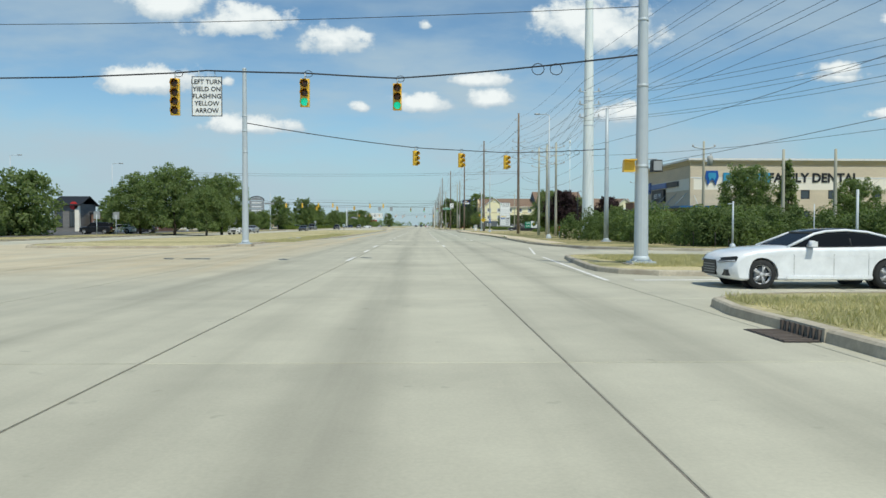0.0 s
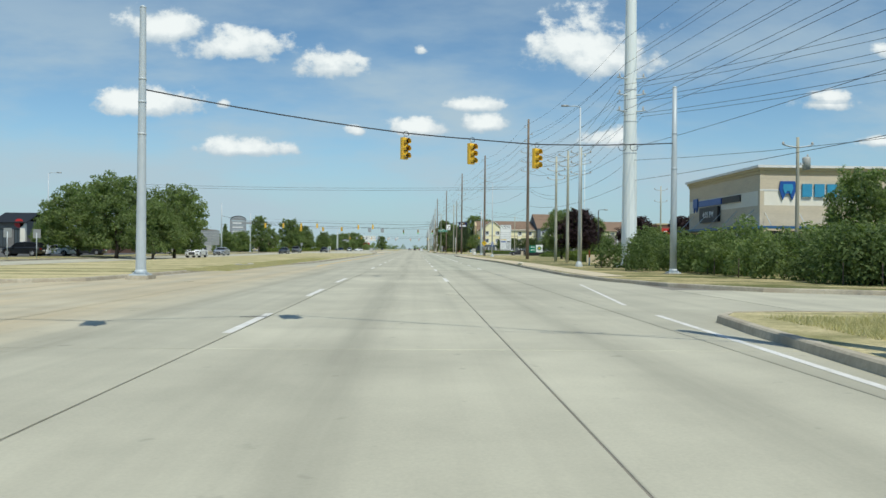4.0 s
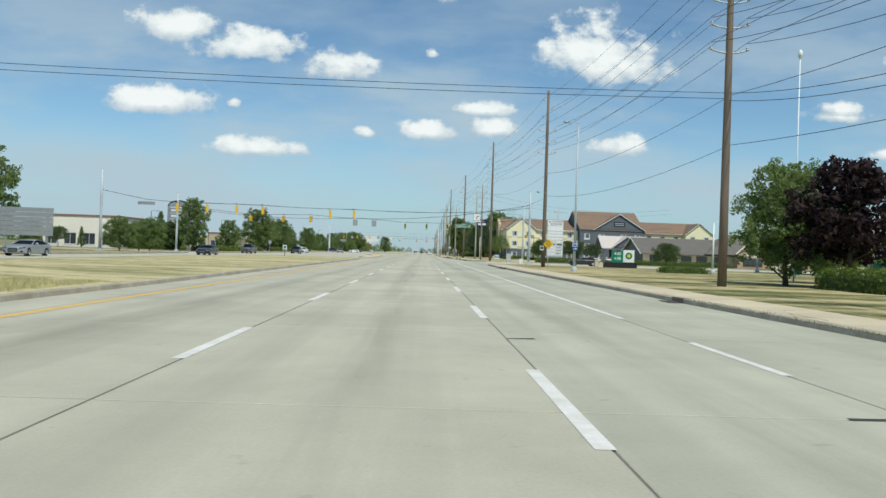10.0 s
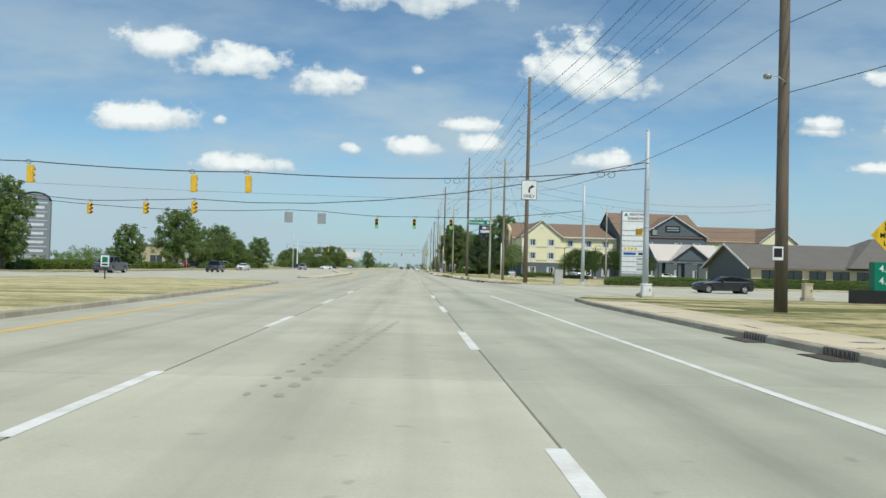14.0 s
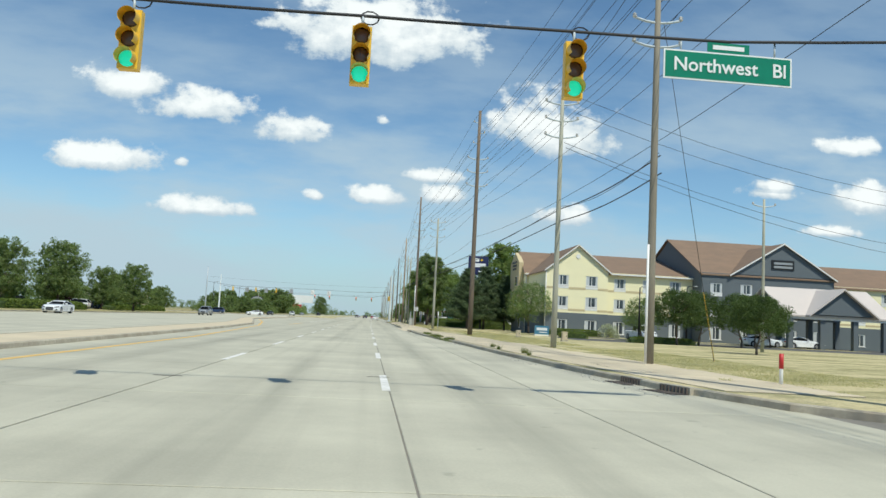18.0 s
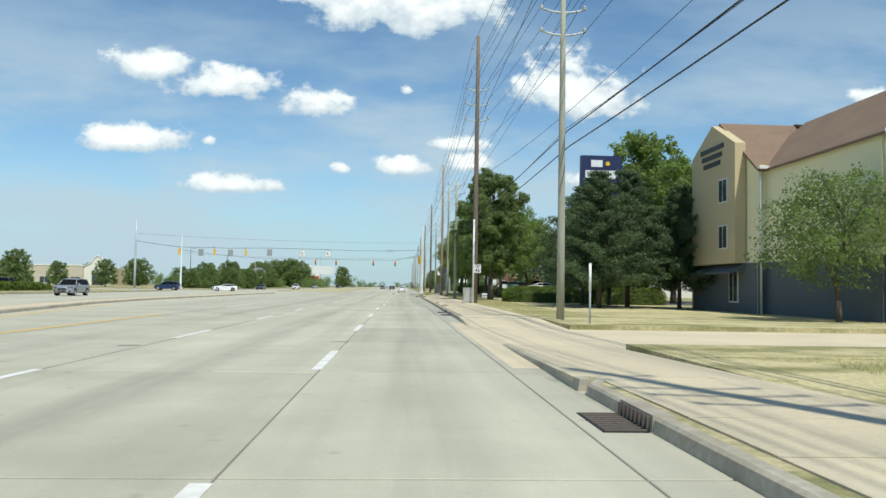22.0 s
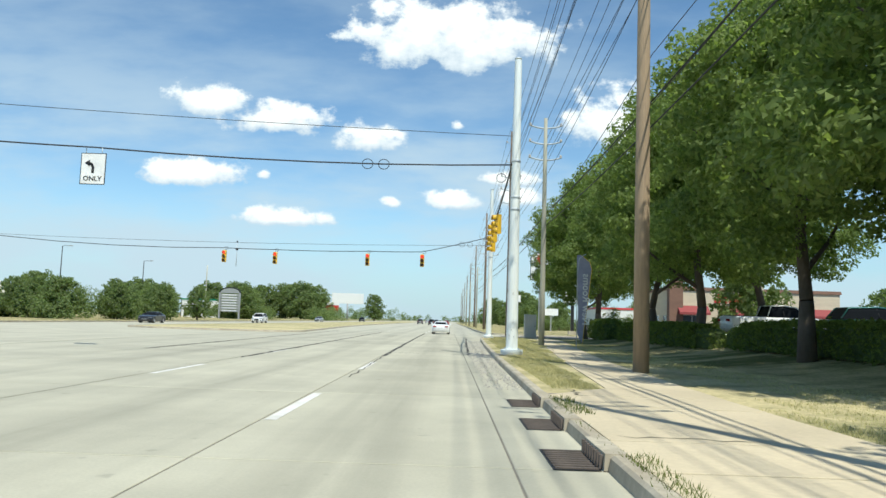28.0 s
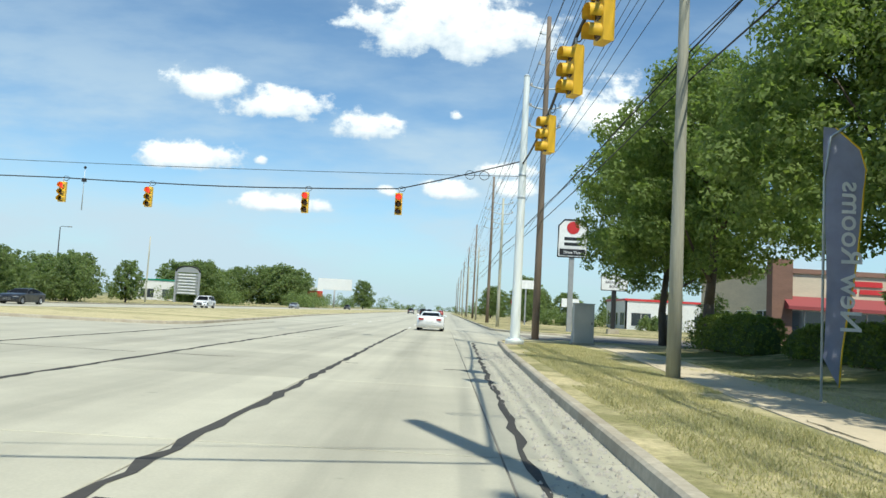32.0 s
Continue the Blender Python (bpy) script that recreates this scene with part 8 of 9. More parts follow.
for kind, paint, x, y, turn in (("pickup", "white", 35.3, 306, 96), ("sedan", "white", 47.5, 299, 180), ("sedan", "white", 53, 300, 180), ("pickup", "white", 22.4, 428.8, 180), ("suv", "teal", 24.9, 422.6, 180), ("pickup", "red", 26.2, 413.5, 180), ("sedan", "white", 25.0, 404, 0), ("sedan", "silver", 25, 382, 180), ("sedan", "black", 26, 375, 0), ("suv", "white", 27, 366, 180), ("sedan", "black", 25.5, 206, 0), ("sedan", "silver", 25.5, 447.5, 0),
                                 ("suv", "black", -46, 110, 0), ("sedan", "white", -46, 118, 0), ("sedan", "black", -46, 128, 0), ("sedan", "silver", -52, 140, 0), ("sedan", "white", -50, 306, 0), ("sedan", "silver", -50, 310, 0), ("sedan", "red", -50, 314, 0), ("suv", "black", -50, 326, 0), ("suv", "white", -50, 352, 0), ("sedan", "blue", -50, 358, 0), ("sedan", "white", -56, 392, 0), ("suv", "grey", -56, 398, 0), ("suv", "blue", -41, 430, 0), ("sedan", "white", -31, 433, 20)):
    car(kind, paint, x, y, turn, paint + " parked " + ("pickup truck" if kind == "pickup" else "car") + " with dark windows", 1.06 if x > 20 and 398 < y < 445 else 0.15 if abs(x) > 22 and not (x < -30 and y > 415) and not (190 < y < 220) else 0.0)


car("coupe", "white", 3.3, 468.5, -91, "white two-door coupe driving ahead on the concrete road")

# ---- small things ----
def feather_flag(x, y, h, text, colour, label, turn=0):
    f = thing("feather_flag", label, "banner", (x, y, 0.14), turn, "feather flags")
    part("pole", MB().tube([(-0.35, 0, -0.2), (-0.35, 0, h * 0.8), (-0.25, 0, h * 0.95), (0.1, 0, h)], 0.025, 6), GALVANISED, f)
    rows = []
    for k in range(13):
        t = k / 12
        z = 0.55 + (h - 0.62) * t
        w = 0.8 * (0.42 + 0.58 * min(1, t / 0.85)) if t < 0.85 else 0.8 * max(0.25, 1 - ((t - 0.85) / 0.15) ** 2 * 0.8)
        rows.append([(-0.34 + 0.05 * math.sin(5 * t), -0.012, z + (0.3 if k == 0 else 0)), (-0.34 + w * 0.5, 0.04 * math.sin(8 * t), z), (-0.34 + w, 0.05 * math.sin(8 * t + 1), z - (0.25 if k == 0 else 0))])
    part("cloth", MB().loft(rows, True, False, False), colour, f)
    sign = part("border", MB().tube([(r[2][0], r[2][1], r[2][2]) for r in rows], 0.02, 5), SIGN_YELLOW, f)
    me = words("lettering", text, 0.55, SIGN_WHITE, f, (0.05, -0.08, h * 0.5), mirror=True)
    me.matrix_basis = Matrix.Translation((0.12, -0.07, h * 0.52)) @ Matrix.Rotation(radians(90), 4, "Y") @ Matrix.Rotation(radians(90), 4, "X") @ Matrix.Diagonal((-1, 1, 1, 1))
    return f


FLAG = plain("lilac banner cloth", (0.34, 0.35, 0.47), 0.8)
feather_flag(13.0, 386.6, 6.3, "Renovated", FLAG, "tall lilac feather flag lettered in mirror writing")
feather_flag(11.4, 427.3, 5.2, "New Rooms", FLAG, "lilac feather flag seen from behind, lettered in white", 0)


def cabinet(x, y, w, d, h, label, material=SIGN_GREY, turn=0):
    c = thing("utility_cabinet", label, "utility box", (x, y, 0.14), turn, "utility boxes")
    part("plinth", MB().box(-w / 2 - .06, -d / 2 - .06, -.15, w / 2 + .06, d / 2 + .06, .1), CURB, c)
    part("case", MB().box(-w / 2, -d / 2, .1, w / 2, d / 2, h, .01), material, c)
    part("lid", MB().box(-w / 2 - .03, -d / 2 - .03, h, w / 2 + .03, d / 2 + .03, h + .05, .02), material, c)
    part("door", MB().box(-w / 2 + .05, -d / 2 - .02, .18, w / 2 - .05, -d / 2 - .002, h - .06), material, c)
    part("handle", MB().box(w / 2 - .14, -d / 2 - .05, h * .5, w / 2 - .1, -d / 2 - .02, h * .5 + .14), BLACK, c)


PALE_METAL = surface("pale grey cabinet", (0.45, 0.45, 0.42), 0.5, 0.1, 5.0, 0.8, 0.05)
cabinet(11.1, 451.6, 1.0, 0.7, 2.0, "pale grey metal utility cabinet by the sidewalk", PALE_METAL)
cabinet(8.5, 346.3, 0.75, 0.5, 1.25, "weathered grey metal cabinet beside a wooden pole", PALE_METAL)
cabinet(15.7, 224.4, 0.85, 0.6, 1.4, "grey metal signal control cabinet at the corner", PALE_METAL)
cabinet(17.7, 275.9, 0.45, 0.35, 0.75, "small pale concrete utility marker in the lawn", OLD_CONCRETE)
cabinet(15.2, 283.5, 0.4, 0.35, 0.6, "small pale utility pedestal in the lawn", OLD_CONCRETE)
cabinet(13.0, 186.0, 0.5, 0.4, 0.7, "white utility pedestal near a steel pole", SIGN_WHITE)
cabinet(24, 190, 0.5, 0.4, 0.9, "pale utility pedestal in the grass", OLD_CONCRETE)


def marker_post(x, y, h, material, label, top=None, r=0.04):
    m = thing("marker_post", label, "post", (x, y, 0.12), group="marker posts")
    part("post", MB().rod((0, 0, -.15), (0, 0, h), r, None, 8), material, m)
    if top:
        part("sleeve", MB().rod((0, 0, h * .55), (0, 0, h + .02), r + .012, None, 8), top, m, "bright sleeve")


marker_post(15.0, 83.5, 1.3, SIGN_WHITE, "white post with an orange sleeve", ORANGE, 0.06)
marker_post(22.8, 44.1, 2.6, GALVANISED, "thin grey post before dense shrubs", None, 0.03)
marker_post(10.0, 310.8, 2.3, GALVANISED, "thin grey sign post at the driveway", SIGN_WHITE)
marker_post(12.2, 231.5, 0.85, SIGN_WHITE, "white post with a red sleeve beside the sidewalk", SIGN_RED, 0.05)
marker_post(8.9, 345.6, 7.0, SIGN_WHITE, "white conduit pipe strapped to a wooden pole", None, 0.07)
marker_post(11.55, 240.0, 4.6, SIGN_WHITE, "pale conduit pipe strapped to a wooden pole", None, 0.05)
marker_post(20, 34.8, 3.0, GALVANISED, "grey steel push-button post across the street", None, 0.06)
marker_post(24, 39, 3.2, GALVANISED, "grey steel sign post before shrubs", None, 0.04)
guy = thing("guy_wire", "yellow-sleeved guy wire anchored in the lawn", "guy wire", (16.87, 245.6, 0.12))
part("wire", MB().rod((0, 0, 0), (-4.8, -5.3, 13.5), 0.012, None, 5), CABLE, guy)
part("sleeve", MB().rod((0, 0, 0.05), (-1.1, -1.2, 3.1), 0.022, None, 6), SIGN_YELLOW, guy, "yellow plastic sleeve")
s = board("yard_sign", "small white yard sign with a blue stripe", "yard sign", 0.75, 0.45, SIGN_WHITE, (13.6, 379, 0.55))
part("bar", MB().box(-.33, -.012, -.12, .33, -.006, .0), SIGN_BLUE, s)
for x in (-.25, .25):
    post(s, 0.5, 0.008, x, 0.02, -0.45)
s = board("route_sign", "small blue and white route sign low on the dry median", "road sign", 0.62, 0.8, SIGN_WHITE, (-20, 197, 1.35), border=SIGN_BLUE)
part("shield", MB().box(-0.18, -0.012, -0.1, 0.18, -0.006, 0.26), SIGN_GREEN, s, "green shield shape")
part("bar", MB().box(-0.2, -0.012, -0.3, 0.2, -0.006, -0.18), BLACK, s)
post(s, 1.35, 0.045, 0, 0.06, -1.25, BLACK)
s = board("street_name_sign", "pale back of an overhead street name sign", "street sign", 2.3, 0.42, SIGN_GREY, (-37.4, 189.4, 6.75), 180)
hung(s, -37.4, 189.4, 6.75, 0.42)
for x, y in ((-39, 282), (-38.5, 92), (-38.2, 97)):
    s = board("route_sign", "pale back of a route sign on a post", "road sign", 0.75, 0.9, SIGN_GREY, (x, y, 2.6), 180)
    post(s, 2.6, 0.04, 0, 0.06, -2.5)
lampb = thing("pole_lamp", "small street lamp arm on a wooden pole", "street lamp", (13.9, 172.6, 8.6))
part("arm", MB().tube([(0, 0, 0), (-0.5, -0.3, 0.15), (-0.9, -0.5, 0.1)], 0.025, 6), GALVANISED, lampb)
part("lamp_head", MB().lathe([(.06, .08), (.16, 0), (.14, -.1), (.05, -.14)], 10, (-0.95, -0.5, 0.1)), SIGN_GREY, lampb)
for x, y, h in ((9.1, 369.5, 9.6), (24.6, 66.4, 6.7)):
    t = thing("transformer", "grey drum transformer bolted to a wooden pole", "transformer", (x + .42, y - .1, h))
    part("tank", MB().lathe([(.05, 0), (.24, .03), (.25, .75), (.2, .82), (.05, .85)], 12), PALE_METAL, t)
    part("bushing", MB().lathe([(.05, .82), (.06, .95), (.02, 1.02)], 8, (.08, 0, 0)), PORCELAIN, t)
    part("bracket", MB().box(-.4, -.05, .3, -.2, .05, .45), GALVANISED, t)


def stub_pole(x, y, h, label):
    """A short grey steel pole on a flared foot, with a small bracket near its top."""
    p = thing("short_pole", label, "post", (x, y, 0.12))
    part("shaft", MB().rod((0, 0, 0.2), (0, 0, h), 0.06, 0.05, 10), GALVANISED, p)
    part("foot", MB().lathe([(0.2, -0.1), (0.2, 0.1), (0.14, 0.24), (0.07, 0.3)], 10), GALVANISED, p, "flared steel foot")
    part("bracket", MB().box(-0.3, -0.02, h - 0.16, 0.0, 0.02, h - 0.12), GALVANISED, p)


stub_pole(18.1, 44.3, 2.75, "short grey steel pole without a signal before shrubs")


def drain(x, y, turn, label="rusty iron kerb drain with a grate"):
    d = thing("storm_drain", label, "storm drain", (x, y, 0.0), turn, "storm drains")
    part("hood", MB().box(.0, -.6, .003, .26, .6, .172, .015), CURB, d, "concrete hood")
    for k in range(8):
        part("bar", MB().box(-.03, -.52 + .14 * k, .01, .02, -.47 + .14 * k, .15), IRON, d)
    # no hole here: a thin black plate paints the darkness below the bars
    part("frame", MB().box(-.5, -.6, .001, -.02, .6, .008), BLACK, d, "flat black plate painted for the pit's darkness")
    for k in range(9):
        part("grate_bar", MB().box(-.48, -.56 + .13 * k, .008, -.04, -.51 + .13 * k, .022), IRON, d)


for x, y, turn in ((4.94, 9.9, 0), (5.42, 290.5, 0), (5.68, 399.2, 0), (5.66, 396.4, 0), (5.64, 393.6, 0), (8.0, 162, 0), (8.0, 158.6, 0), (8.74, 110.8, 0), (8.05, 231.6, 8), (8.3, 229.3, 14), (5.5, 322, 0), (5.5, 326, 0)):
    drain(x, y, turn)
rng = random.Random(5)
for k in range(9):
    r = 0.1 + 0.12 * rng.random()
    mb = MB()
    rings = []
    for j in range(5):
        t = j / 4
        rings.append([((0.5 + math.sin(math.pi * (0.15 + 0.7 * t))) * r * (0.8 + 0.4 * rng.random()) * math.cos(a), (0.5 + math.sin(math.pi * (0.15 + 0.7 * t))) * r * (0.7 + 0.4 * rng.random()) * math.sin(a), r * 1.1 * t - 0.05) for a in [i * math.pi / 4 for i in range(8)]])
    mb.loft(rings, False)
    solid("rubble_stone", mb, STONE, "broken lump of pale concrete on the median", "rubble", (-12.7 + 0.42 * (k % 5) + rng.random() * .2, 73.0 + 0.8 * (k // 5) + rng.random() * .4, 0.12 if k % 5 < 3 else 0.0), rng.random() * 360, "rubble")

lump = MB().loft([[(0.2 * f * math.cos(q) * (1 + 0.3 * math.sin(3 * q + z * 9)), 0.14 * f * math.sin(q) * (1 + 0.3 * math.cos(2 * q)), 0.8 * z) for q in [k * math.pi / 5 for k in range(10)]] for f, z in ((0.9, 0), (1.0, 0.08), (0.75, 0.17), (0.3, 0.21))], False)
solid("rubble_stone", lump, CREAM_STONE, "broken white lump of concrete on the sidewalk", "rubble", (9.2, 84.4, 0.165), 20, "rubble")

# cracks, sealer, manhole and debris on the road
def seal(points, w, seed, name="crack_seal", label="black tar sealing a joint"):
    r = random.Random(seed)
    mb = MB()
    pts = []
    for (x0, y0), (x1, y1) in zip(points[:-1], points[1:]):
        n = max(2, int(math.hypot(x1 - x0, y1 - y0) / 0.5))
        pts += [(x0 + (x1 - x0) * i / n + r.uniform(-.05, .05), y0 + (y1 - y0) * i / n + r.uniform(-.05, .05)) for i in range(n)]
    left, right = [], []
    for i, (x, y) in enumerate(pts):
        a, b = pts[max(i - 1, 0)], pts[min(i + 1, len(pts) - 1)]
        d = Vector((b[0] - a[0], b[1] - a[1])).normalized()
        ww = w * r.uniform(.45, 1.15) / 2
        left.append((x - d.y * ww, y + d.x * ww, .005))
        right.append((x + d.y * ww, y - d.x * ww, .005))
    mb.loft([[a, b] for a, b in zip(left, right)], False, False, False)
    mb.f = [q[::-1] for q in mb.f]
    part(name, mb, TAR, road, label)


STAIN = surface("faint tyre mark", (0.36, 0.33, 0.25), 0.9, 0.25, 22.0, 2.0, 0.1)
r = random.Random(77)
for k in range(19):
    for off, size in ((0.0, 0.06), (0.36, 0.085)):
        cx, cy = -1.52 + 0.062 * k + off, 153.6 + 0.66 * k + r.uniform(-.08, .08)
        s = size * r.uniform(.7, 1.15)
        part("tyre_mark", MB().face([(cx + s * math.cos(a) * r.uniform(.75, 1.1), cy + 2.2 * s * math.sin(a) * r.uniform(.75, 1.1), .004) for a in [j * math.pi / 5 for j in range(10)]]), STAIN, road, "faint dark tyre mark" if k == 0 else "")
seal([(1.6, 415), (1.55, 440), (1.6, 468)], .17, 1)
seal([(1.7, 404), (1.62, 415)], .05, 9)
seal([(-2.85, 411), (-2.9, 468)], .17, 2)
seal([(-7.6, 415), (-7.7, 468)], .2, 3)
seal([(4.95, 418), (5.2, 432), (5.6, 450)], .12, 4)
for k, y in enumerate((418.4, 432.5, 446.3)):
    seal([(-7.6, y + .1), (-3, y)], .07, 20 + k)
    seal([(-2.8, y), (-1.5 + k % 3, y + .15)], .07, 30 + k)
    seal([(1.7, y + .2), (3.4 - k % 2, y + .1)], .09, 40 + k)
    seal([(4.2, y - .3), (5.4, y - .1)], .16, 50 + k)
for k, (x, y) in enumerate(((1.3, 60), (-3.2, 70), (1.5, 42), (-3.0, 34), (2.0, 98), (-2.6, 130), (1.6, 230), (-2.8, 228), (1.5, 262), (1.6, 302), (1.8, 340), (-3, 300), (4.6, 92), (-6, 52), (-9, 50))):
    seal([(x - .5, y), (x + .5, y + .1)], .13, 60 + k, "road_patch", "dark patch at a slab corner")


def walk_crack(walkway, x, y, dx, dy, seed, z=0.1705):
    """A ragged dirt-filled crack across sidewalk slabs."""
    r = random.Random(seed)
    n, d = 8, Vector((dx, dy)).normalized()
    left, right = [], []
    for i in range(n + 1):
        t, ww = i / n, 0.028 * r.uniform(.35, 1.2) * (1 if 0 < i < n else 0.2)
        px, py = x + dx * t + r.uniform(-.09, .09) * abs(d.y), y + dy * t + r.uniform(-.09, .09) * abs(d.x)
        left.append((px - d.y * ww, py + d.x * ww, z))
        right.append((px + d.y * ww, py - d.x * ww, z))
    mb = MB().loft([[a, b] for a, b in zip(left, right)], False, False, False)
    mb.f = [q[::-1] for q in mb.f]
    part("crack", mb, DIRT, walkway, "dirt-filled crack" if seed % 20 == 0 else "")


DIRT = surface("dirt in cracks", (0.13, 0.115, 0.075), 0.95, 0.3, 20.0)
r = random.Random(31)
for base, left, right, z in SLABS:
    y0, y1 = left[0][1] + 1, left[-1][1] - 3
    for k in range(int((y1 - y0) / 4.2)):
        y = y0 + 4.2 * k + r.uniform(0, 3)
        a, b = along(left, y) + 0.15, along(right, y) - 0.15
        if k % 3 == 1:
            walk_crack(base, a + r.uniform(0, 0.5 * (b - a)), y, r.uniform(-.3, .3), r.uniform(1.2, 2.8), 20 * k + 1)
        else:
            walk_crack(base, a, y, (b - a) * r.uniform(.4, 1.0), r.uniform(-.5, .5), 20 * k)


def tufts(name, regions, count, height, material, seed, label):
    """Thin grass blades over rectangles (x0, y0, x1, y1)."""
    r = np.random.default_rng(seed)
    area = np.array([(b[2] - b[0]) * (b[3] - b[1]) for b in regions])
    pick = r.choice(len(regions), count, p=area / area.sum())
    box = np.array(regions)[pick]
    base = np.stack([box[:, 0] + (box[:, 2] - box[:, 0]) * r.random(count), box[:, 1] + (box[:, 3] - box[:, 1]) * r.random(count), np.full(count, .13)], 1)
    clump = .6 + .8 * (np.sin(base[:, 0] * 2.1) * np.sin(base[:, 1] * 1.3 + base[:, 0]) * .5 + .5)
    a = r.random(count) * 6.283
    side = np.stack([np.cos(a), np.sin(a), np.zeros(count)], 1) * .009
    lean = np.stack([r.normal(size=count), r.normal(size=count), np.zeros(count)], 1) * .45
    h = (height * (.4 + .8 * r.random(count)) * clump)[:, None]
    tip = base + h * (lean + [0, 0, 1])
    v = np.stack([base - side, base + side, tip], 1).reshape(-1, 3)
    me = bpy.data.meshes.new(name)
    me.vertices.add(len(v))
    me.vertices.foreach_set("co", v.ravel())
    me.loops.add(len(v))
    me.loops.foreach_set("vertex_index", np.arange(len(v), dtype=np.int32))
    me.polygons.add(count)
    me.polygons.foreach_set("loop_start", np.arange(0, len(v), 3, dtype=np.int32))
    me.update()
    ob = new(name, me)
    me.materials.append(material)
    return tagged(ob, label, "grass", kind="stuff")


tufts("grass", [(6.2, 401, 7.2, 404), (6.2, 404, 7.4, 412), (6.4, 412, 8.2, 420), (6.6, 420, 8.9, 428), (6.9, 428, 9.6, 440), (7.3, 440, 10.5, 450)], 90000, .07, BLADES, 3, "short dry yellow grass beside the sidewalk")
tufts("grass", [(8.85, 316, 9.2, 345), (9.0, 345, 9.35, 380), (9.2, 380, 9.7, 398), (10.8, 232, 11.2, 232.5), (12.35, 229, 12.7, 237), (12.0, 237, 12.5, 246), (11.3, 250, 11.8, 258), (10.2, 262, 10.8, 270), (9.6, 272, 10.1, 280)], 16000, .09, BLADES, 13, "ragged dry grass along the sidewalk edge")
tufts("grass", [(9.5, 318, 12.5, 345), (9.6, 345, 13, 380), (9.9, 380, 13, 400), (11.0, 400, 15, 440)], 90000, .06, BLADES, 4, "short dry grass beyond the sidewalk")
tufts("grass", [(12.9, 232, 18, 258), (10.6, 262, 16, 298)], 80000, .07, BLADES, 5, "sunburnt lawn grass")
tufts("grass", [(5.4, 4, 11, 13.8), (7, 24, 14, 33)], 60000, .12, BLADES, 6, "dry grass on the street corner")
tufts("grass", [(-13, 60, -10, 74), (-13, 74, -10, 110)], 50000, .1, BLADES, 7, "dry median grass")
tufts("weeds", [(5.75, 258, 6.2, 280), (5.62, 318, 5.72, 345), (5.74, 372, 5.86, 398), (8.7, 64, 8.95, 110)], 3500, .07, WEEDS, 8, "green weeds along the kerb")
tufts("weeds", [(5.9, 331, 7.6, 331.12), (6.2, 338, 7.2, 338.1), (6.4, 325.3, 8.0, 325.42), (6.1, 351, 7.9, 351.1), (8.5, 162, 9.6, 162.15), (8.4, 170, 9.2, 170.2), (8.6, 175, 10.1, 175.15), (8.4, 179, 9.8, 179.2)], 3000, .05, WEEDS, 10, "small weeds growing in sidewalk joints")
tufts("weeds", [(5.78, 378.5, 6.1, 380.2), (5.78, 382.6, 6.25, 385.2), (5.8, 387.2, 6.0, 388.4), (5.82, 391, 6.1, 393), (5.85, 396.4, 6.2, 399), (5.75, 335.4, 6.2, 336.6), (5.75, 343, 6.0, 344.6)], 3200, .09, WEEDS, 31, "green weeds growing between kerb and sidewalk")
tufts("weeds", [(5.95, 268, 6.6, 272), (5.9, 276, 6.4, 279.5), (6.2, 262, 6.8, 264), (8.9, 83, 9.2, 84.5)], 2600, .17, WEEDS, 9, "tall green weeds growing through kerb cracks")
tufts("weeds", [(7.42, 251, 7.6, 251.25), (7.3, 248.4, 7.45, 248.6), (7.75, 244.6, 7.95, 244.8), (7.66, 243, 7.8, 243.2)], 420, .26, WEEDS, 33, "upright green weeds in the sidewalk edge")


def gravel(regions, count, seed, label):
    """Loose chips of stone and dirt lying in the gutter."""
    r = np.random.default_rng(seed)
    box = np.array(regions)[r.integers(0, len(regions), count)]
    t = r.random(count) ** 1.6
    base = np.stack([box[:, 2] - (box[:, 2] - box[:, 0]) * t, box[:, 1] + (box[:, 3] - box[:, 1]) * r.random(count), np.full(count, 0.002)], 1)
    size = (0.012 + 0.03 * r.random(count) ** 3)[:, None]
    a = r.random(count) * 6.283
    corner = [base + size * np.stack([np.cos(a + k), np.sin(a + k), np.zeros(count)], 1) for k in (0, 2.1, 4.2)]
    tip = base + size * np.stack([0.3 * r.normal(size=count), 0.3 * r.normal(size=count), 0.9 * np.ones(count)], 1)
    v = np.stack([corner[0], corner[1], tip, corner[1], corner[2], tip, corner[2], corner[0], tip], 1).reshape(-1, 3)
    me = bpy.data.meshes.new("gravel")
    me.vertices.add(len(v))
    me.vertices.foreach_set("co", v.ravel())
    me.loops.add(len(v))
    me.loops.foreach_set("vertex_index", np.arange(len(v), dtype=np.int32))
    me.polygons.add(count * 3)
    me.polygons.foreach_set("loop_start", np.arange(0, len(v), 3, dtype=np.int32))
    me.update()
    me.materials.append(STONE)
    tagged(new("gravel", me), label, "gravel", kind="stuff")


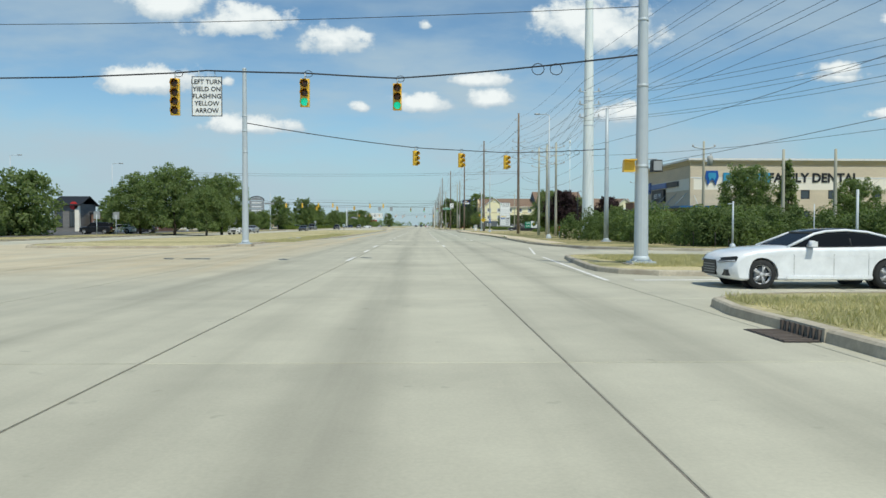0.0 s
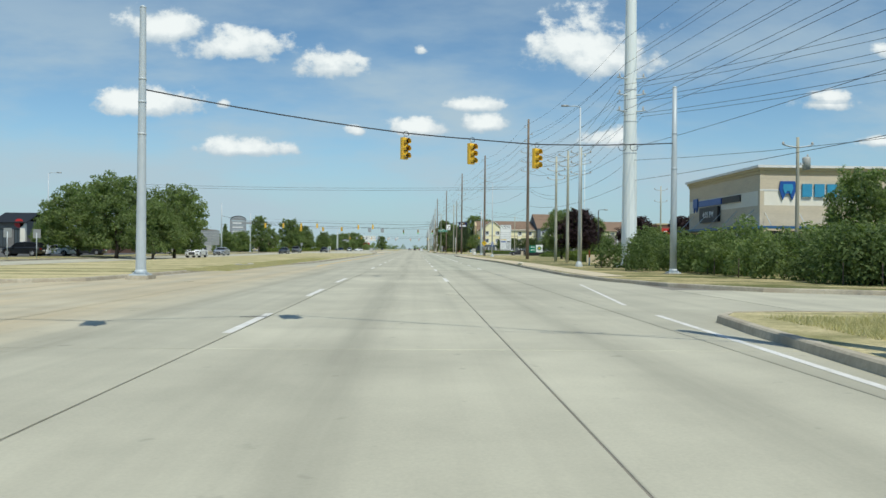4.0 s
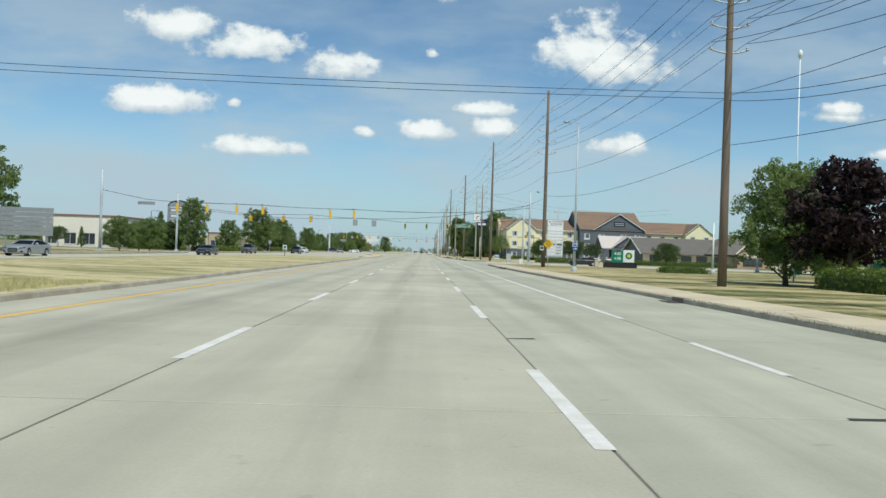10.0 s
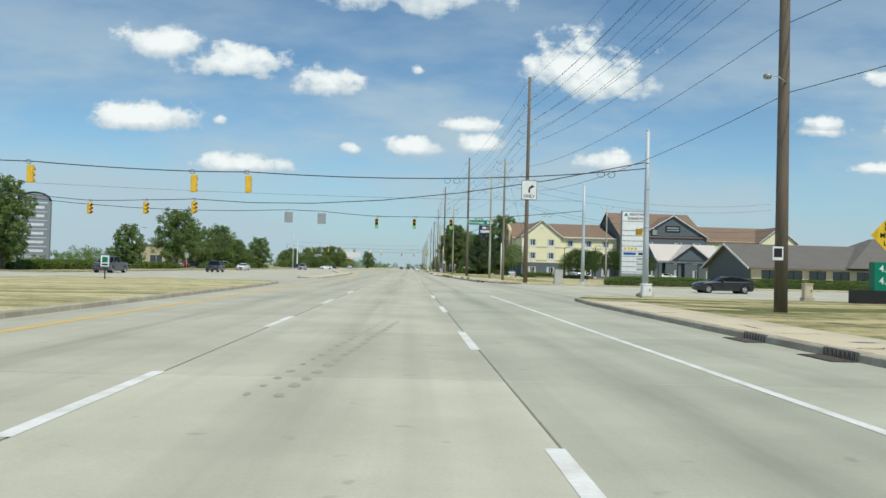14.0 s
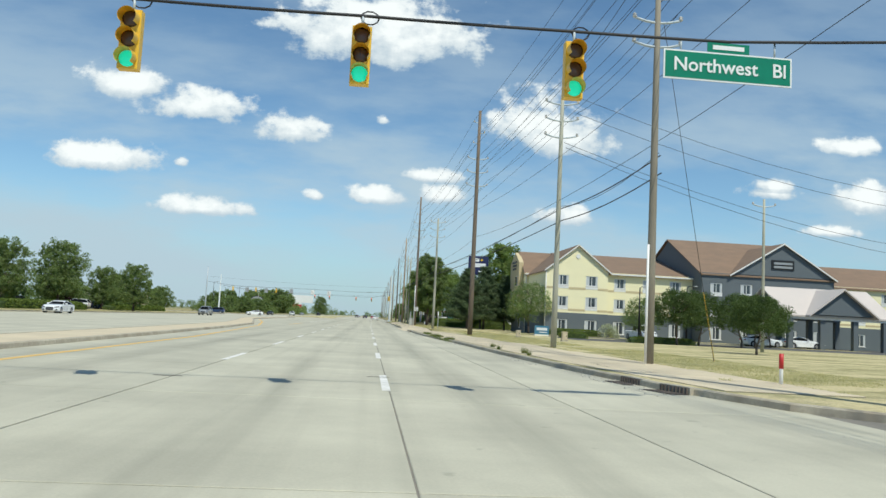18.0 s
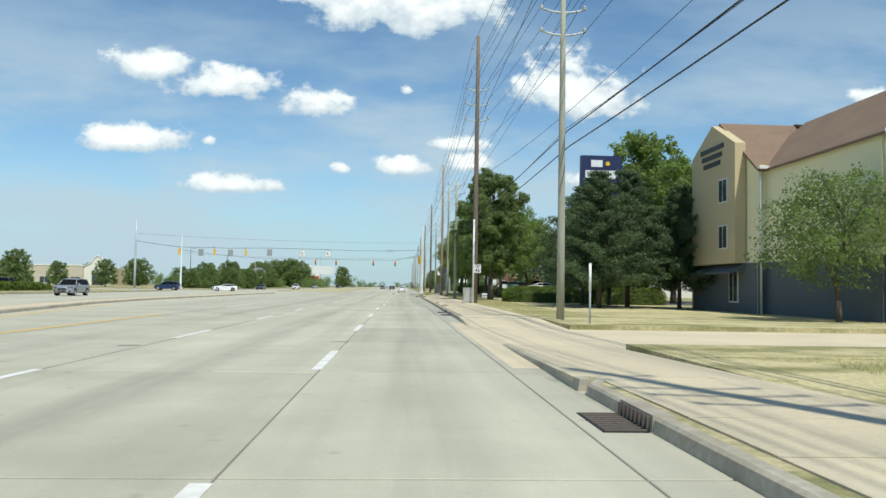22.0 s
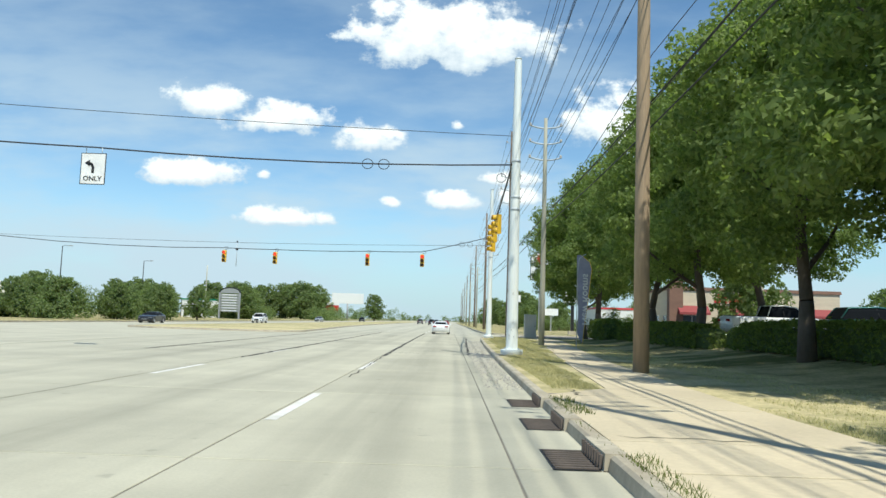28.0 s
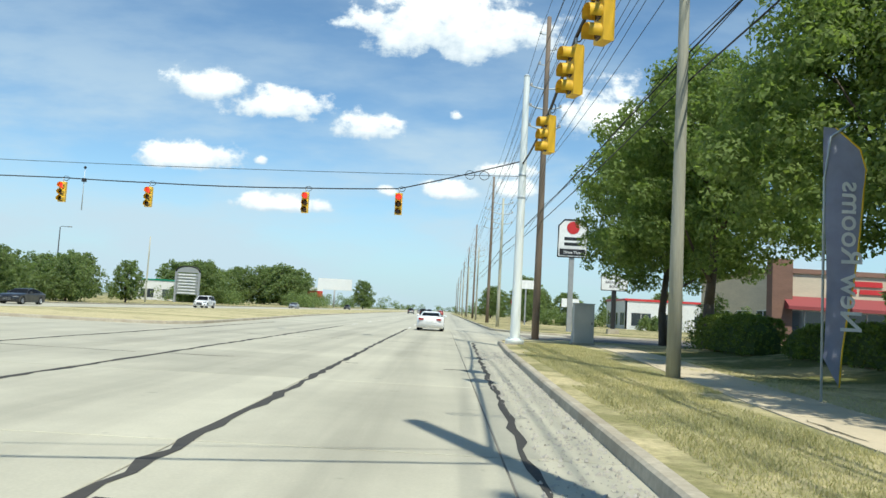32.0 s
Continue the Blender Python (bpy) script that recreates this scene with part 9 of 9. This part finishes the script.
gravel([(4.9, 402, 5.72, 412), (4.95, 412, 5.9, 420), (5.1, 420, 6.1, 430), (5.3, 430, 6.4, 442)], 4200, 71, "loose grey gravel in the gutter by the kerb")
gravel([(7.2, 228, 8.0, 236), (6.6, 238, 7.1, 250), (5.9, 254, 6.5, 266)], 650, 72, "sandy grit in the gutter by the kerb")
gravel([(-13.0, 56, -11.9, 70), (-12.2, 66, -10.6, 84)], 4000, 73, "pale grit along the median kerb")

# ---- pieces of road and sidewalks ----
def slab_mesh(name, w, l, t=0.03):
    """One concrete slab with eased edges, its middle at the origin and its top at 0."""
    mb = MB()
    g, e = 0.012, 0.02
    o = [(-w / 2 + g, -l / 2 + e), (w / 2 - g, -l / 2 + e), (w / 2 - g, l / 2 - e), (-w / 2 + g, l / 2 - e)]
    mb.loft([[(x, y, -t) for x, y in o], [(x, y, -0.006) for x, y in o], [(x * (1 - 0.012 / abs(x)), y * (1 - 0.012 / abs(y)), 0.0) for x, y in o]], False)
    return mb.mesh(name)


LANES = [(-13.0, -7.75), (-7.75, -2.95), (-2.95, 1.5), (1.5, 4.75), (4.75, 9.55)]
LENGTH = 7.0
near, rest = [], MB()
for a, b in LANES:
    me = slab_mesh("slab", b - a, LENGTH)
    me.materials.append(CONCRETE)
    for k in range(76):
        y = -62 + LENGTH * (k + 0.5)
        if -9 < y < 469 and a > -4 and len(near) < 280:
            ob = part("slab", me, CONCRETE, road, at=((a + b) / 2, y, 0.0))
            near.append(ob)
        else:
            x0, x1, y0, y1 = a + 0.012, b - 0.012, y - LENGTH / 2 + 0.012, y + LENGTH / 2 - 0.012
            rest.box(x0, y0, -0.03, x1, y1, 0.0)
tagged(part("slabs", rest, CONCRETE, road, "more jointed concrete slabs"), kind="stuff")

for base, left, right, z in SLABS:
    y0, y1 = left[0][1], left[-1][1]
    count = int((y1 - y0) / 1.8)
    for k in range(count):
        a, b = y0 + (y1 - y0) * k / count + 0.012, y0 + (y1 - y0) * (k + 1) / count - 0.012
        rise = 0.004 * math.sin(k * 2.1)
        o = [(along(left, a), a), (along(right, a), a), (along(right, b), b), (along(left, b), b)]
        part("slab", MB().loft([[(x, y, z - 0.03) for x, y in o], [(x, y, z + rise) for x, y in o], [(x, y, z + rise + 0.004) for x, y in shrink(o, 0.015)]], False), OLD_CONCRETE, base)
